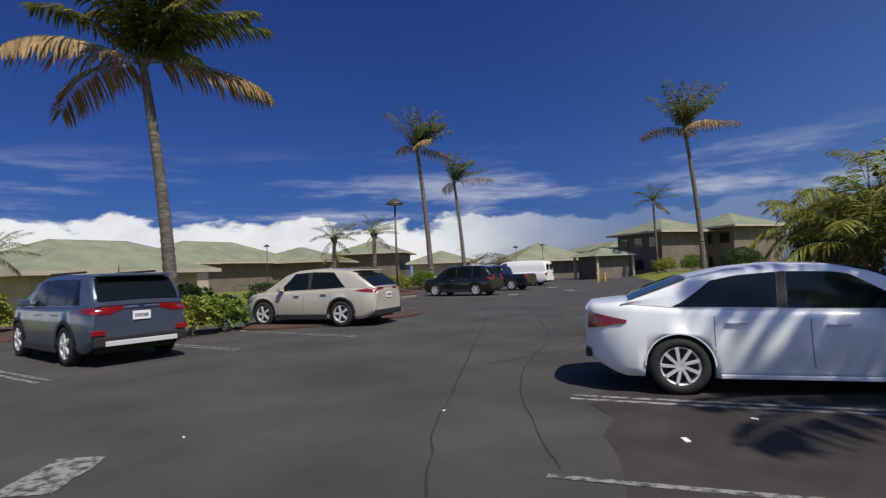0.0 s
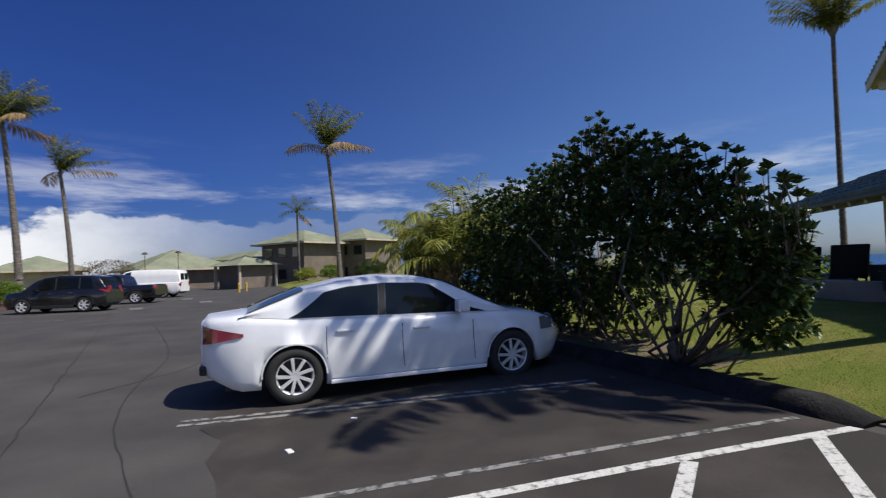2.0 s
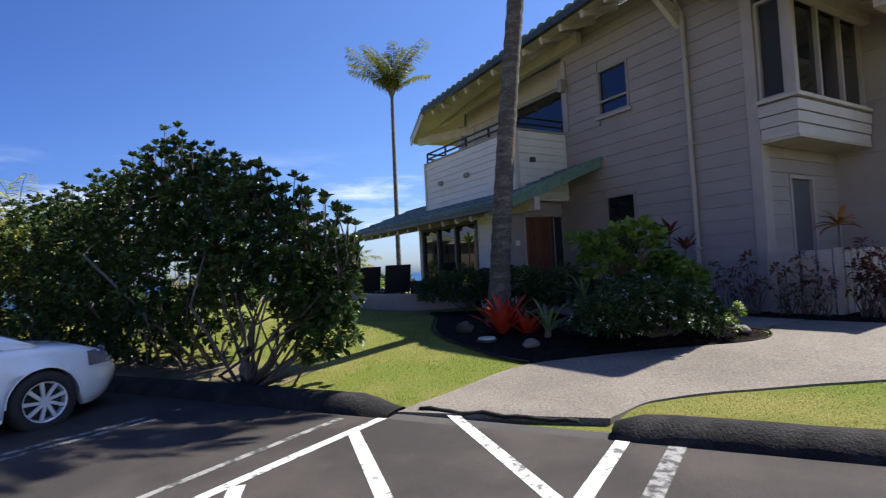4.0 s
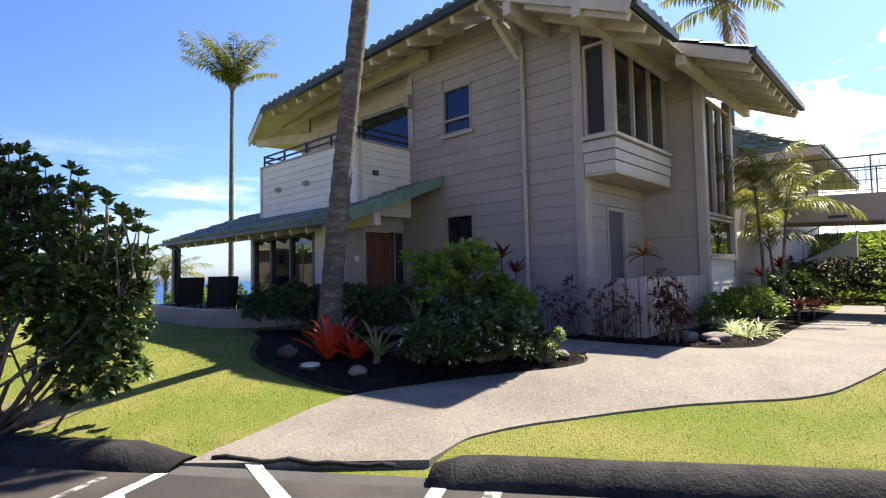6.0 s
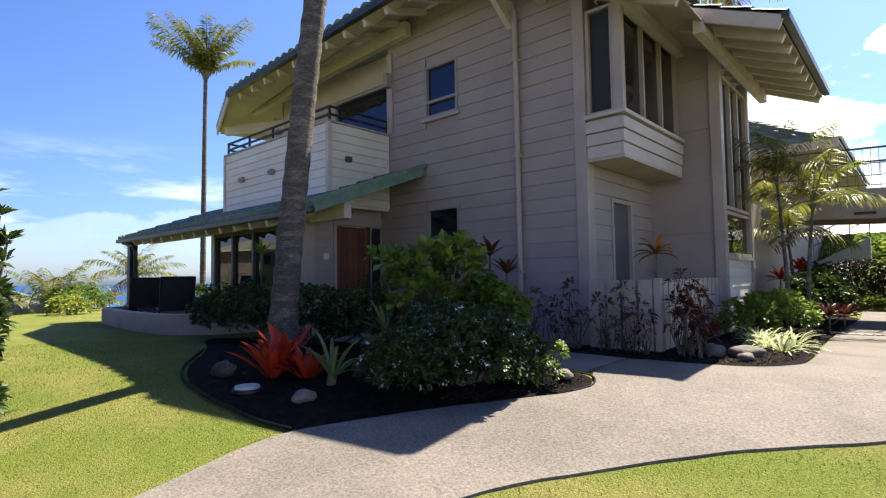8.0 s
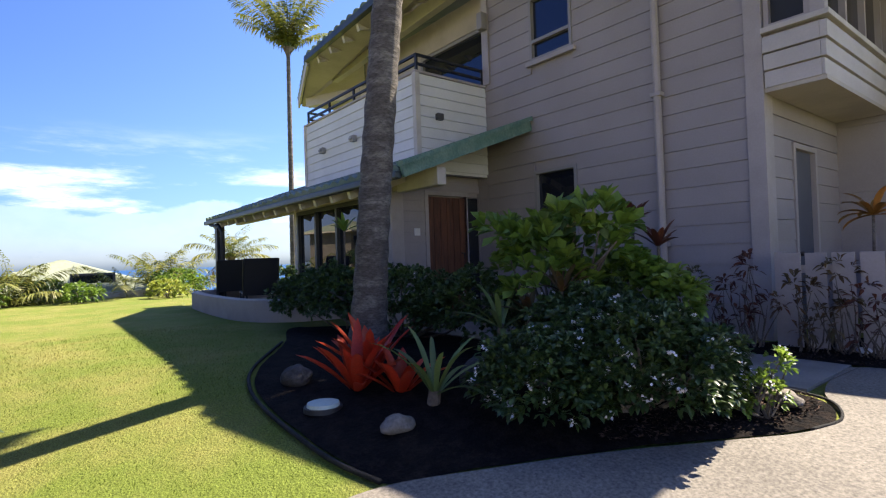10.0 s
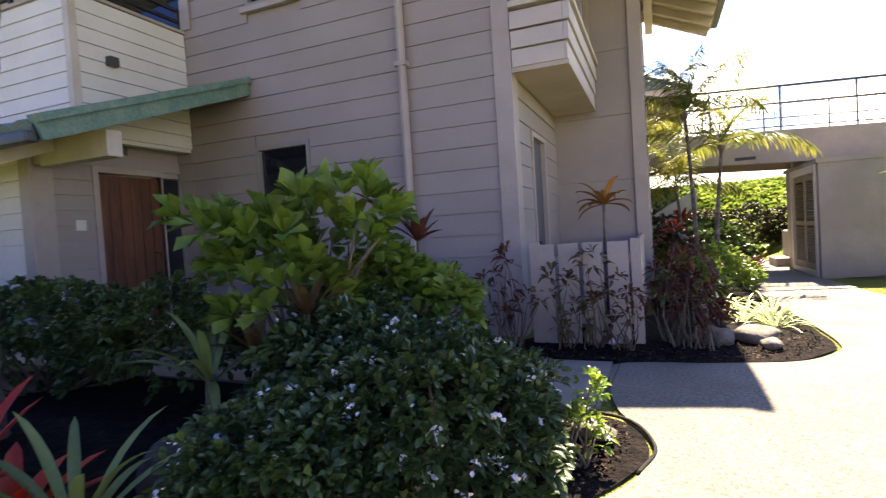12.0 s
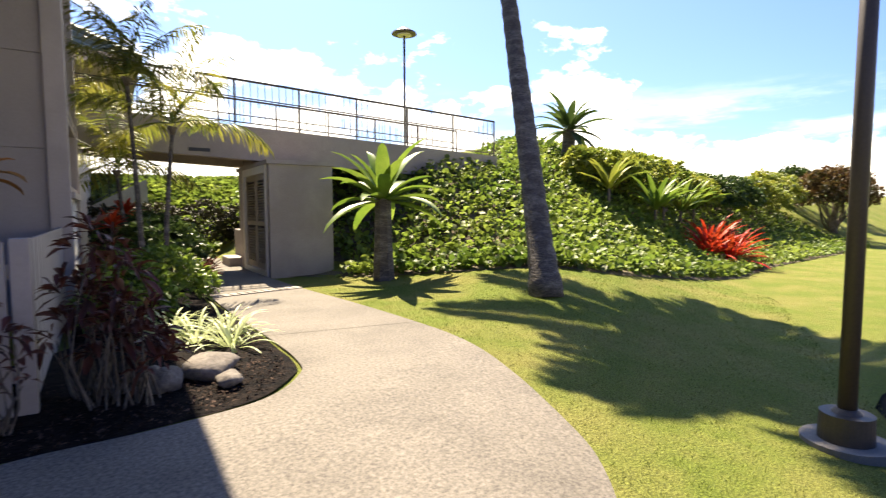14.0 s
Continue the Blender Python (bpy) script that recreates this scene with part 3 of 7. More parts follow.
def lap_wall(parent, name, plane, at, lo, hi, z0, z1, mat, face, board=0.245, holes=(), thick=0.16, label=""):
    """A wall with lapped boards. plane 'y' runs along x at y = at; plane 'x' runs along y. face: +1 or -1, the side that shows.
    Holes are (lo, hi, z0, z1). Boards are pieces of their own, butted round the holes."""
    cells = []
    cuts = sorted({lo, hi, *[h[k] for h in holes for k in (0, 1)]})
    zcuts = sorted({z0, z1, *[min(z1, max(z0, h[k])) for h in holes for k in (2, 3)]})
    for a, b in zip(cuts, cuts[1:]):
        for c, d in zip(zcuts, zcuts[1:]):
            if not any(h[0] <= a + 1e-6 and h[1] >= b - 1e-6 and h[2] <= c + 1e-6 and h[3] >= d - 1e-6 for h in holes):
                cells.append((a, b, c, d))
    bm = welded(plane, cells, *sorted((at - face * thick, at - face * 0.02)))
    wall = part(name, bm, mat, parent, label)
    n = max(1, round((z1 - z0) / board))
    h = (z1 - z0) / n
    for k in range(n):
        c, d = z0 + k * h, z0 + (k + 1) * h
        spans = [(lo, hi)]
        for q in holes:
            if q[2] < d - 0.01 and q[3] > c + 0.01:
                spans = [r for p in spans for r in ((p[0], min(p[1], q[0])), (max(p[0], q[1]), p[1])) if r[1] - r[0] > 0.01]
        for a, b in spans:
            bm = bmesh.new()
            o0, o1 = at - face * 0.018, at + face * 0.004
            lowf = at + face * 0.016
            co = []
            for s in (a, b):
                for off, z in ((o0, c + 0.004), (lowf, c + 0.004), (o1, d), (o0, d)):
                    co.append((s, off, z) if plane == "y" else (off, s, z))
            v = [bm.verts.new(p) for p in co]
            for f in ((0, 1, 2, 3), (7, 6, 5, 4), (0, 4, 5, 1), (1, 5, 6, 2), (2, 6, 7, 3), (3, 7, 4, 0)):
                bm.faces.new([v[i] for i in f])
            part("board", bm, mat, wall)
    return wall


def window(parent, plane, at, face, lo, hi, z0, z1, mullions=(), rails=(), frame_mat=ALU, pane_mat=GLASS, w=0.05, sill=True, name="window"):
    """A framed window with panes set back in its frame."""
    def bx(bm, a, b, o0, o1, c, d):
        o0, o1 = sorted((at + face * o0, at + face * o1))
        box(bm, *((a, b, o0, o1, c, d) if plane == "y" else (o0, o1, a, b, c, d)))
    bars_x = [(lo, lo + w), *[(m - w / 2, m + w / 2) for m in mullions], (hi - w, hi)]
    bars_z = [(z0, z0 + w), *[(r - w / 2, r + w / 2) for r in rails], (z1 - w, z1)]
    gx = sorted({v for q in bars_x for v in q})
    gz = sorted({v for q in bars_z for v in q})
    cells = [(a, b, c, d) for a, b in zip(gx, gx[1:]) for c, d in zip(gz, gz[1:]) if (a, b) in bars_x or (c, d) in bars_z]
    bm = welded(plane, cells, *sorted((at - face * 0.08, at + face * 0.03)))
    xs = [lo + w, *mullions, hi - w]
    fr = part(name, bm, frame_mat, parent)
    zs = [z0 + w, *rails, z1 - w]
    for a, b in zip(xs, xs[1:]):
        for k, (c, d) in enumerate(zip(zs, zs[1:])):
            bm = bmesh.new()
            bx(bm, a + 0.004, b - 0.004, -0.045, -0.037, c + 0.004, d - 0.004)
            part("pane", bm, pane_mat, fr)
    if sill:
        bm = bmesh.new()
        bx(bm, lo - 0.06, hi + 0.06, 0.003, 0.07, z0 - 0.07, z0 - 0.004)
        part("sill", bm, TRIM, fr)
    return fr


FL = 0.40                                        # level at the wall's foot
wall_front = lap_wall(house, "wall", "y", YM, XC + 0.16, 9.74, FL, 6.9, SIDING, +1, holes=((7.80, 8.64, 1.55, 2.90), (7.80, 8.64, 4.68, 5.72)))
up_win = window(house, "y", YM, +1, 7.80, 8.64, 4.68, 5.72, rails=(5.0,))
low_win = window(house, "y", YM, +1, 7.80, 8.64, 1.55, 2.90, rails=(2.2,))
# corner boards and downpipe
part("corner_board", boxes((XC - 0.03, XC + 0.16, YM - 0.2, YM + 0.045, FL, 6.3), bevel=0.006), TRIM, house)
part("corner_board", boxes((9.58, 9.74, YM + 0.02, YM + 0.05, 4.6, 6.3)), TRIM, house)
bm = bmesh.new()
tube(bm, [(6.45, YM + 0.075, FL), (6.45, YM + 0.075, 6.05), (6.42, YM + 0.3, 6.3), (6.42, YM + 0.6, 6.42)], 0.05, 8)
for z in (1.6, 3.55, 5.2):
    box(bm, 6.38, 6.52, YM + 0.017, YM + 0.13, z, z + 0.05)
part("downpipe", bm, TRIM, house, "taupe painted downpipe", smooth=False)

# side wall under the bay, the inner corner and the glazed stair tower
YK = -12.74
lap_wall(house, "wall", "x", XC, YK, YM - 0.2, FL, 3.33, SIDING, -1, holes=((-11.72, -10.98, FL, 2.80),))
lap_wall(house, "wall", "x", XC, YK, YM - 0.2, 3.33, 6.2, SIDING, -1, holes=((-12.5, -10.4, 4.0, 5.7),))
side_door = part("side_door", boxes((XC + 0.03, XC + 0.075, -11.70, -11.0, FL + 0.02, 2.75)), GREYDOOR, house, "slate-grey flush side door")
part("frame", boxes((XC - 0.03, XC + 0.1, -11.77, -11.70, FL, 2.82), (XC - 0.03, XC + 0.1, -11.0, -10.93, FL, 2.82), (XC - 0.03, XC + 0.1, -11.70, -11.0, 2.755, 2.82)), TRIM, side_door)
bm = bmesh.new()
tube(bm, [(XC + 0.02, -11.09, 1.45), (XC - 0.045, -11.09, 1.45)], 0.028, 10)
part("door_knob", bm, BROWNM, side_door)
lap_wall(house, "wall", "y", YK, 4.02, XC, FL, 6.0, SIDING, +1, board=0.9)
part("post", boxes((3.96, 4.14, YK - 0.1, YK + 0.06, FL, 5.55), bevel=0.01), TRIM, house)
YT = -14.6
lap_wall(house, "wall", "x", 4.0, YT, YK - 0.1, FL, 1.82, SIDING_PALE, -1, board=0.17)
tower_low = window(house, "x", 4.0, -1, YT, YK - 0.1, 1.85, 2.66, mullions=(), w=0.06, frame_mat=TRIM, pane_mat=GLASS, sill=True)
tower_up = window(house, "x", 4.0, -1, YT, YK - 0.1, 2.69, 5.1, mullions=(-13.95, -13.4), rails=(), w=0.06, frame_mat=TRIM, pane_mat=GLASS_CLEAR, sill=False)
part("post", boxes((3.95, 4.12, YT - 0.16, YT, FL, 5.4), bevel=0.01), TRIM, house)
part("wall", boxes((4.02, 4.2, -26.0, YT - 0.16, FL, 3.0)), SIDING, house)

# bay window over the side door
BX, BY0, BY1, BZ = 4.64, -12.66, -10.10, 3.31
bay = part("bay_window", boxes((BX + 0.02, XC - 0.02, BY0, BY1 - 0.02, BZ + 0.02, 3.92)), TRIM, house, "projecting bay with a boarded base")
part("soffit", boxes((BX - 0.02, XC - 0.02, BY0, BY1, BZ - 0.03, BZ + 0.018)), SOFFIT, bay)
for k in range(3):
    z0, z1 = BZ + 0.02 + k * 0.19, BZ + 0.205 + k * 0.19
    o = (0.012, 0.032, 0.052)[k]
    part("board", boxes((BX - o, BX + 0.016, BY0, BY1 + o, z0, z1 - 0.012), bevel=0.004), SIDING_BAY, bay)
    part("board", boxes((BX + 0.018, XC - 0.04, BY1 - 0.018, BY1 + o, z0, z1 - 0.012), bevel=0.004), SIDING_BAY, bay)
part("sill", boxes((BX - 0.08, XC - 0.035, BY1 - 0.1, BY1 + 0.08, 3.925, 3.985), (BX - 0.08, BX + 0.1, BY0, BY1 - 0.1, 3.925, 3.985), bevel=0.006), BEAMW, bay)
window(house, "x", BX + 0.05, -1, BY0, BY1 - 0.11, 3.99, 5.66, mullions=(-11.85, -11.05), frame_mat=TRIM, pane_mat=GLASS, w=0.06, sill=False, name="bay_glazing")
window(house, "y", BY1 - 0.05, +1, BX + 0.12, XC - 0.04, 3.99, 5.66, frame_mat=TRIM, pane_mat=SCREENM, w=0.05, sill=False, name="bay_glazing")
part("post", boxes((BX - 0.03, BX + 0.11, BY1 - 0.10, BY1 + 0.02, 3.99, 5.8), bevel=0.008), TRIM, bay)

# entry wing, balcony and canopy roof
XE, YB, XB1 = 9.72, -8.56, 13.92
XN, YE = 10.0, -8.22       # entry wall, set back under the balcony
lap_wall(house, "wall", "x", XN, YM, YE - 0.16, FL, 2.86, SIDING, -1, board=0.17, holes=((-9.79, -8.93, FL, 2.62), (-10.1, -9.81, FL, 2.62)))
part("wall", boxes((XN, XN + 0.14, YM, -9.35, 2.862, 3.3)), SIDING, house)
lap_wall(house, "wall", "y", YM, 9.744, XN + 0.14, FL, 3.3, SIDING, +1)
front_door = part("front_door", boxes((XN + 0.04, XN + 0.085, -9.79, -8.93, FL + 0.1, 2.6)), DOORW, house, "red-brown plank front door")
for k in range(6):
    part("plank", boxes((XN + 0.022, XN + 0.038, -9.785 + k * 0.1425, -9.65 + k * 0.1425, FL + 0.12, 2.585), bevel=0.004), DOORW, front_door)
part("frame", boxes((XN - 0.03, XN + 0.1, -8.93, -8.86, FL, 2.69), (XN - 0.03, XN + 0.1, -9.81, -9.79, FL, 2.69), (XN - 0.03, XN + 0.1, -9.79, -8.93, 2.62, 2.69)), TRIM, front_door)
bm = bmesh.new()
tube(bm, [(XN + 0.02, -9.68, 1.35), (XN - 0.05, -9.68, 1.35), (XN - 0.05, -9.68, 1.62), (XN + 0.02, -9.68, 1.62)], 0.014, 8)
part("door_handle", bm, BLACKM, front_door, "black pull handle")
part("sidelight", boxes((XN + 0.03, XN + 0.05, -10.1, -9.82, FL, 2.6)), GLASS, house, "dark sidelight beside the front door")
lap_wall(house, "wall", "y", YE, XN + 0.16, 10.9, FL, 2.84, SIDING_PALE, +1, board=0.17)
part("corner_board", boxes((XN - 0.02, XN + 0.16, YE - 0.2, YE + 0.04, FL, 2.84), bevel=0.006), TRIM, house)
glazing = window(house, "y", YE, +1, 10.9, 13.7, 0.65, 2.62, mullions=(11.9, 12.8), w=0.07, frame_mat=ALU_DARK, pane_mat=GLASS, sill=False, name="sliding_door")
part("post", boxes((13.70, 13.84, YE - 0.16, YE + 0.03, FL, 2.84), bevel=0.008), BEAMW, house)
window(house, "x", 13.75, +1, -10.5, YE - 0.16, 0.65, 2.62, frame_mat=ALU_DARK, pane_mat=GLASS, sill=False, name="sliding_door")
lap_wall(house, "wall", "y", -10.5, 13.75, 15.2, FL, 3.2, SIDING_PALE, +1, board=0.17)
window(house, "y", -10.5, +1, 15.2, 17.2, 1.3, 2.65, mullions=(16.2,), frame_mat=BEAMW, pane_mat=GLASS_CLEAR, sill=False)
# balcony parapet of pale lap boards
BT = 4.58
balcony = part("balcony", boxes((XE + 0.02, XB1, YB - 0.14, YB - 0.02, 2.95, BT - 0.03), (XE + 0.02, XE + 0.14, YM + 0.02, YB - 0.14, 2.95, BT - 0.03), (XB1 - 0.14, XB1, YM + 0.02, YB - 0.14, 2.95, BT - 0.03), (XE + 0.14, XB1 - 0.14, YM, YB - 0.14, 3.32, 3.45)), SIDING_PALE, house, "balcony with a cream lap-board parapet")
nb = 9
for k in range(nb):
    z0, z1 = 3.0 + k * (BT - 3.03) / nb, 3.0 + (k + 1) * (BT - 3.03) / nb
    bm = bmesh.new()
    v = [bm.verts.new(p) for x in (XE + 0.05, XB1 - 0.05) for p in ((x, YB - 0.018, z0), (x, YB + 0.012, z0), (x, YB + 0.0, z1 - 0.006), (x, YB - 0.018, z1 - 0.006))]
    for f in ((0, 1, 2, 3), (7, 6, 5, 4), (0, 4, 5, 1), (1, 5, 6, 2), (2, 6, 7, 3), (3, 7, 4, 0)):
        bm.faces.new([v[i] for i in f])
    part("board", bm, SIDING_PALE, balcony)
    bm = bmesh.new()
    v = [bm.verts.new(p) for y in (YM + 0.02, YB - 0.03) for p in ((XE + 0.018, y, z0), (XE - 0.012, y, z0), (XE, y, z1 - 0.006), (XE + 0.018, y, z1 - 0.006))]
    for f in ((0, 1, 2, 3), (7, 6, 5, 4), (0, 4, 5, 1), (1, 5, 6, 2), (2, 6, 7, 3), (3, 7, 4, 0)):
        bm.faces.new([v[i] for i in f])
    part("board", bm, SIDING_PALE, balcony)
part("cap", boxes((XE - 0.03, XB1 + 0.03, YB - 0.15, YB + 0.03, BT - 0.028, BT + 0.01), (XE - 0.03, XE + 0.15, YM + 0.02, YB - 0.15, BT - 0.028, BT + 0.01), bevel=0.004), TRIM, balcony)
part("corner_board", boxes((XE - 0.03, XE + 0.06, YB - 0.06, YB + 0.03, 2.95, BT - 0.03)), BEAMW, balcony)
part("corner_board", boxes((XB1 - 0.06, XB1 + 0.03, YB - 0.06, YB + 0.03, 2.95, BT - 0.03)), BEAMW, balcony)
bm = bmesh.new()
for z in (BT + 0.14, BT + 0.29):
    bar(bm, (XE + 0.05, YB - 0.06, z), (XB1 - 0.05, YB - 0.06, z), 0.04, 0.04)
    bar(bm, (XE + 0.05, YM + 0.02, z), (XE + 0.05, YB - 0.06, z), 0.04, 0.04)
    bar(bm, (XB1 - 0.05, YM + 0.02, z), (XB1 - 0.05, YB - 0.06, z), 0.04, 0.04)
for x in np.linspace(XE + 0.05, XB1 - 0.05, 5):
    box(bm, x - 0.02, x + 0.02, YB - 0.08, YB - 0.04, BT, BT + 0.31)
box(bm, XE + 0.03, XE + 0.07, YM + 0.03, YM + 0.07, BT, BT + 0.31)
part("railing", bm, BLACKM, balcony, "low black metal rail on the parapet")
for x in (11.7, 13.0):
    bm = bmesh.new()
    box(bm, x - 0.07, x + 0.07, YB + 0.014, YB + 0.10, 3.80, 3.92, bevel=0.012)
    box(bm, x - 0.05, x + 0.05, YB + 0.102, YB + 0.13, 3.84, 3.88)
    part("wall_lamp", bm, ALU, balcony, "small louvred step light")
bm = bmesh.new()
box(bm, XE - 0.1, XE - 0.014, -9.05, -8.93, 3.82, 3.93, bevel=0.012)
part("wall_lamp", bm, ALU_DARK, balcony, "small louvred step light")
# upper wall behind the balcony
lap_wall(house, "wall", "y", YM - 0.45, 9.74, 14.6, 3.45, 6.6, SOFFIT, +1, board=0.6, holes=((9.76, 12.2, 3.5, 5.95), (12.5, 14.2, 3.5, 5.5)))
window(house, "y", YM - 0.45, +1, 9.76, 12.2, 3.5, 5.95, mullions=(), frame_mat=ALU, sill=False, w=0.07)
window(house, "y", YM - 0.45, +1, 12.5, 14.2, 3.5, 5.5, mullions=(13.3,), frame_mat=ALU, sill=False, w=0.06)
part("wall", boxes((9.60, 9.74, YM - 0.62, YM - 0.02, 3.45, 6.6)), SIDING, house)
bm = bmesh.new()
box(bm, 9.57, 9.70, YM + 0.055, YM + 0.2, 5.55, 5.85, bevel=0.02)
part("wall_lamp", bm, ALU, house, "half-round metal wall light")


def tile_roof(parent, a, b, c, d, thick, mat, tile=0.30, name="roof", row=0.36, label=""):
    """A tiled roof plane: eave from a to b, upper edge from d to c, with barrel tiles in rows."""
    a, b, c, d = (Vector(p) for p in (a, b, c, d))
    bm = bmesh.new()
    prism(bm, [a, b, c, d], thick)
    roof = part(name, bm, GUTTER if mat is TILE else mat, parent, label)
    along = max(2, int((b - a).length / tile))
    rows = max(2, int((d - a).length / row))
    nrm = (b - a).cross(d - a).normalized()
    if nrm.z < 0:
        nrm = -nrm
    verts, faces = [], []
    for j in range(rows):
        t0, t1 = j / rows - (0.04 / max(0.1, (d - a).length) if j == 0 else 0), (j + 1.12) / rows
        for i in range(along):
            s0, s1 = i / along, (i + 1) / along
            base = len(verts)
            for t, lift in ((t0, 0.055), (min(t1, 1.0), 0.02)):
                p, q = a.lerp(d, t), b.lerp(c, t)
                for k in range(5):
                    f = s0 + (s1 - s0) * k / 4
                    hgt = lift + 0.055 * math.sin(math.pi * k / 4)
                    verts.append(p.lerp(q, f) + nrm * hgt)
            for k in range(5):
                f = s0 + (s1 - s0) * k / 4
                verts.append(a.lerp(d, t0).lerp(b.lerp(c, t0), f) + nrm * 0.004)
            faces += [(base + k, base + k + 1, base + 6 + k, base + 5 + k) for k in range(4)]
            faces += [(base + 10 + k, base + 11 + k, base + k + 1, base + k) for k in range(4)]
    ob = part("tiles", (verts, faces), mat, roof)
    tagged(ob, kind="stuff")
    return roof


def rafters(parent, pts, w=0.09, h=0.16, mat=BEAMW):
    for p, q in pts:
        part("rafter", bar(bmesh.new(), p, q, w, h), mat, parent)


# canopy over the lanai and the entry: eave along x, rising to the wall
E0, E1, YEV, ZEV, ZTOP, YTOP = 8.72, 18.1, -7.55, 2.74, 3.68, YM + 0.02
slope = (ZTOP - ZEV) / (YEV - YTOP)
canopy = tile_roof(house, (E1, YEV, ZEV), (E0, YEV, ZEV), (E0, YTOP, ZTOP), (E1 - 0.6, YTOP, ZTOP), 0.07, TILE, tile=0.28, row=0.4, name="canopy_roof", label="green tiled canopy roof over the porch")
part("gutter", boxes((E0, E1, YEV + 0.005, YEV + 0.11, ZEV - 0.11, ZEV - 0.01), bevel=0.02), GUTTER, canopy)
part("verge", bar(bar(bmesh.new(), (E0 - 0.03, YEV + 0.02, ZEV - 0.02), (E0 - 0.03, YTOP, ZTOP - 0.02), 0.05, 0.16), (E0 - 0.03, YEV + 0.05, ZEV + 0.085), (E0 - 0.03, YTOP + 0.02, ZTOP + 0.085), 0.16, 0.07), COPPER, canopy, "verdigris copper verge")
part("soffit", prism(bmesh.new(), [(E1, YEV - 0.02, ZEV - 0.075), (E0 + 0.02, YEV - 0.02, ZEV - 0.075), (E0 + 0.02, YB, ZEV - 0.075 + slope * (YEV - 0.02 - YB)), (E1, YB, ZEV - 0.075 + slope * (YEV - 0.02 - YB))], 0.02), SOFFIT, canopy)
rafters(canopy, [((x, YEV - 0.03, ZEV - 0.17), (x, YB - 0.1, ZEV - 0.17 + slope * (YEV - 0.03 - YB + 0.1))) for x in np.arange(E0 + 0.9, E1, 0.62)], h=0.12)
part("beam", boxes((XE + 0.1, 17.9, -8.36, -8.225, 2.63, 2.83), bevel=0.01), SOFFIT, house, "cream painted porch beam")
part("beam", boxes((XE - 0.94, XE + 0.1, -8.36, -8.20, 2.60, 2.86), bevel=0.01), BEAMW, house)

# low curved patio wall and floor
PW = [(17.6, -9.5), (17.45, -7.6), (17.2, -7.0), (16.2, -6.85), (14.6, -6.75), (13.2, -6.75), (12.4, -6.95), (11.9, -7.4), (11.7, -8.0), (11.65, -8.5)]
line = smooth_line(PW, 8)
bm = bmesh.new()
prev = None
for k, p in enumerate(line):
    q = line[min(k + 1, len(line) - 1)] - line[max(k - 1, 0)]
    nn = np.array((-q[1], q[0])) / np.hypot(*q) * 0.09
    g = land(*p) - 0.05
    ring = [bm.verts.new((*(p + nn), g)), bm.verts.new((*(p + nn), 0.89)), bm.verts.new((*(p + nn * 0.8), 0.905)), bm.verts.new((*(p - nn * 0.8), 0.905)), bm.verts.new((*(p - nn), 0.89)), bm.verts.new((*(p - nn), g))]
    if prev:
        for i in range(5):
            bm.faces.new((prev[i], prev[i + 1], ring[i + 1], ring[i]))
    else:
        bm.faces.new(ring)
    prev = ring
bm.faces.new(prev[::-1])
tagged(part("patio_wall", bm, PLASTER), "low plastered wall round the patio", "garden wall", kind="structure")
bm = bmesh.new()
prism(bm, [(p[0], p[1], 0.60) for p in line[:-1]] + [(11.7, -10.4, 0.60), (17.6, -10.4, 0.60)], 0.3)
tagged(part("patio_floor", bm, CONC), "concrete patio floor", "patio", kind="structure")
part("post", boxes((17.3, 17.5, -7.75, -7.55, 0.6, 2.62), bevel=0.01), BLACKM, house, "dark porch post")
bm = bmesh.new()
tube(bm, [(17.75, YEV + 0.03, 2.62), (17.05, YEV + 0.0, 2.52), (16.95, YEV - 0.02, 2.40), (16.95, YEV - 0.02, 0.62)], 0.045, 8)
part("downpipe", bm, BLACKM, house, "black bent downpipe")

# main roof: the long eave along the front, and the slope down over the bay
def eave_z(x):
    return 6.82 - (x - 6.4) * 0.044


roof_main = tile_roof(house, (14.6, -9.0, eave_z(14.6)), (6.4, -9.0, eave_z(6.4)), (6.4, -14.5, 8.9), (13.0, -14.5, 8.9), 0.08, TILE, tile=0.28, row=0.5, name="main_roof", label="green tile main roof")
tile_roof(house, (17.3, -9.95, 6.2), (14.6, -9.0, eave_z(14.6)), (13.0, -14.5, 8.9), (13.1, -14.6, 8.9), 0.08, TILE, tile=0.28, row=0.5, name="main_roof")
tile_roof(house, (16.9, -18.0, 6.2), (17.3, -9.95, 6.2), (13.1, -14.5, 8.9), (13.0, -14.7, 8.9), 0.08, TILE, tile=0.4, row=0.6, name="main_roof")
part("gutter", bar(bmesh.new(), (6.4, -8.95, eave_z(6.4) - 0.09), (14.62, -8.95, eave_z(14.62) - 0.09), 0.12, 0.13), GUTTER, roof_main)
part("fascia", bar(bmesh.new(), (14.65, -9.0, 6.34), (17.3, -9.92, 6.10), 0.05, 0.2), BEAMW, roof_main)
part("soffit", prism(bmesh.new(), [(6.4, -9.02, eave_z(6.4) - 0.12), (14.6, -9.02, eave_z(14.6) - 0.12), (17.2, -9.97, 6.07), (17.0, -12.0, 6.1), (14.6, YM - 0.4, 6.74), (6.4, YM + 0.02, 7.06)], 0.03), SOFFIT, roof_main)
rafters(roof_main, [((x, -9.05, eave_z(x) - 0.22), (x, YM + 0.0, eave_z(x) + 0.14)) for x in np.arange(6.75, 14.6, 0.62)], h=0.14)
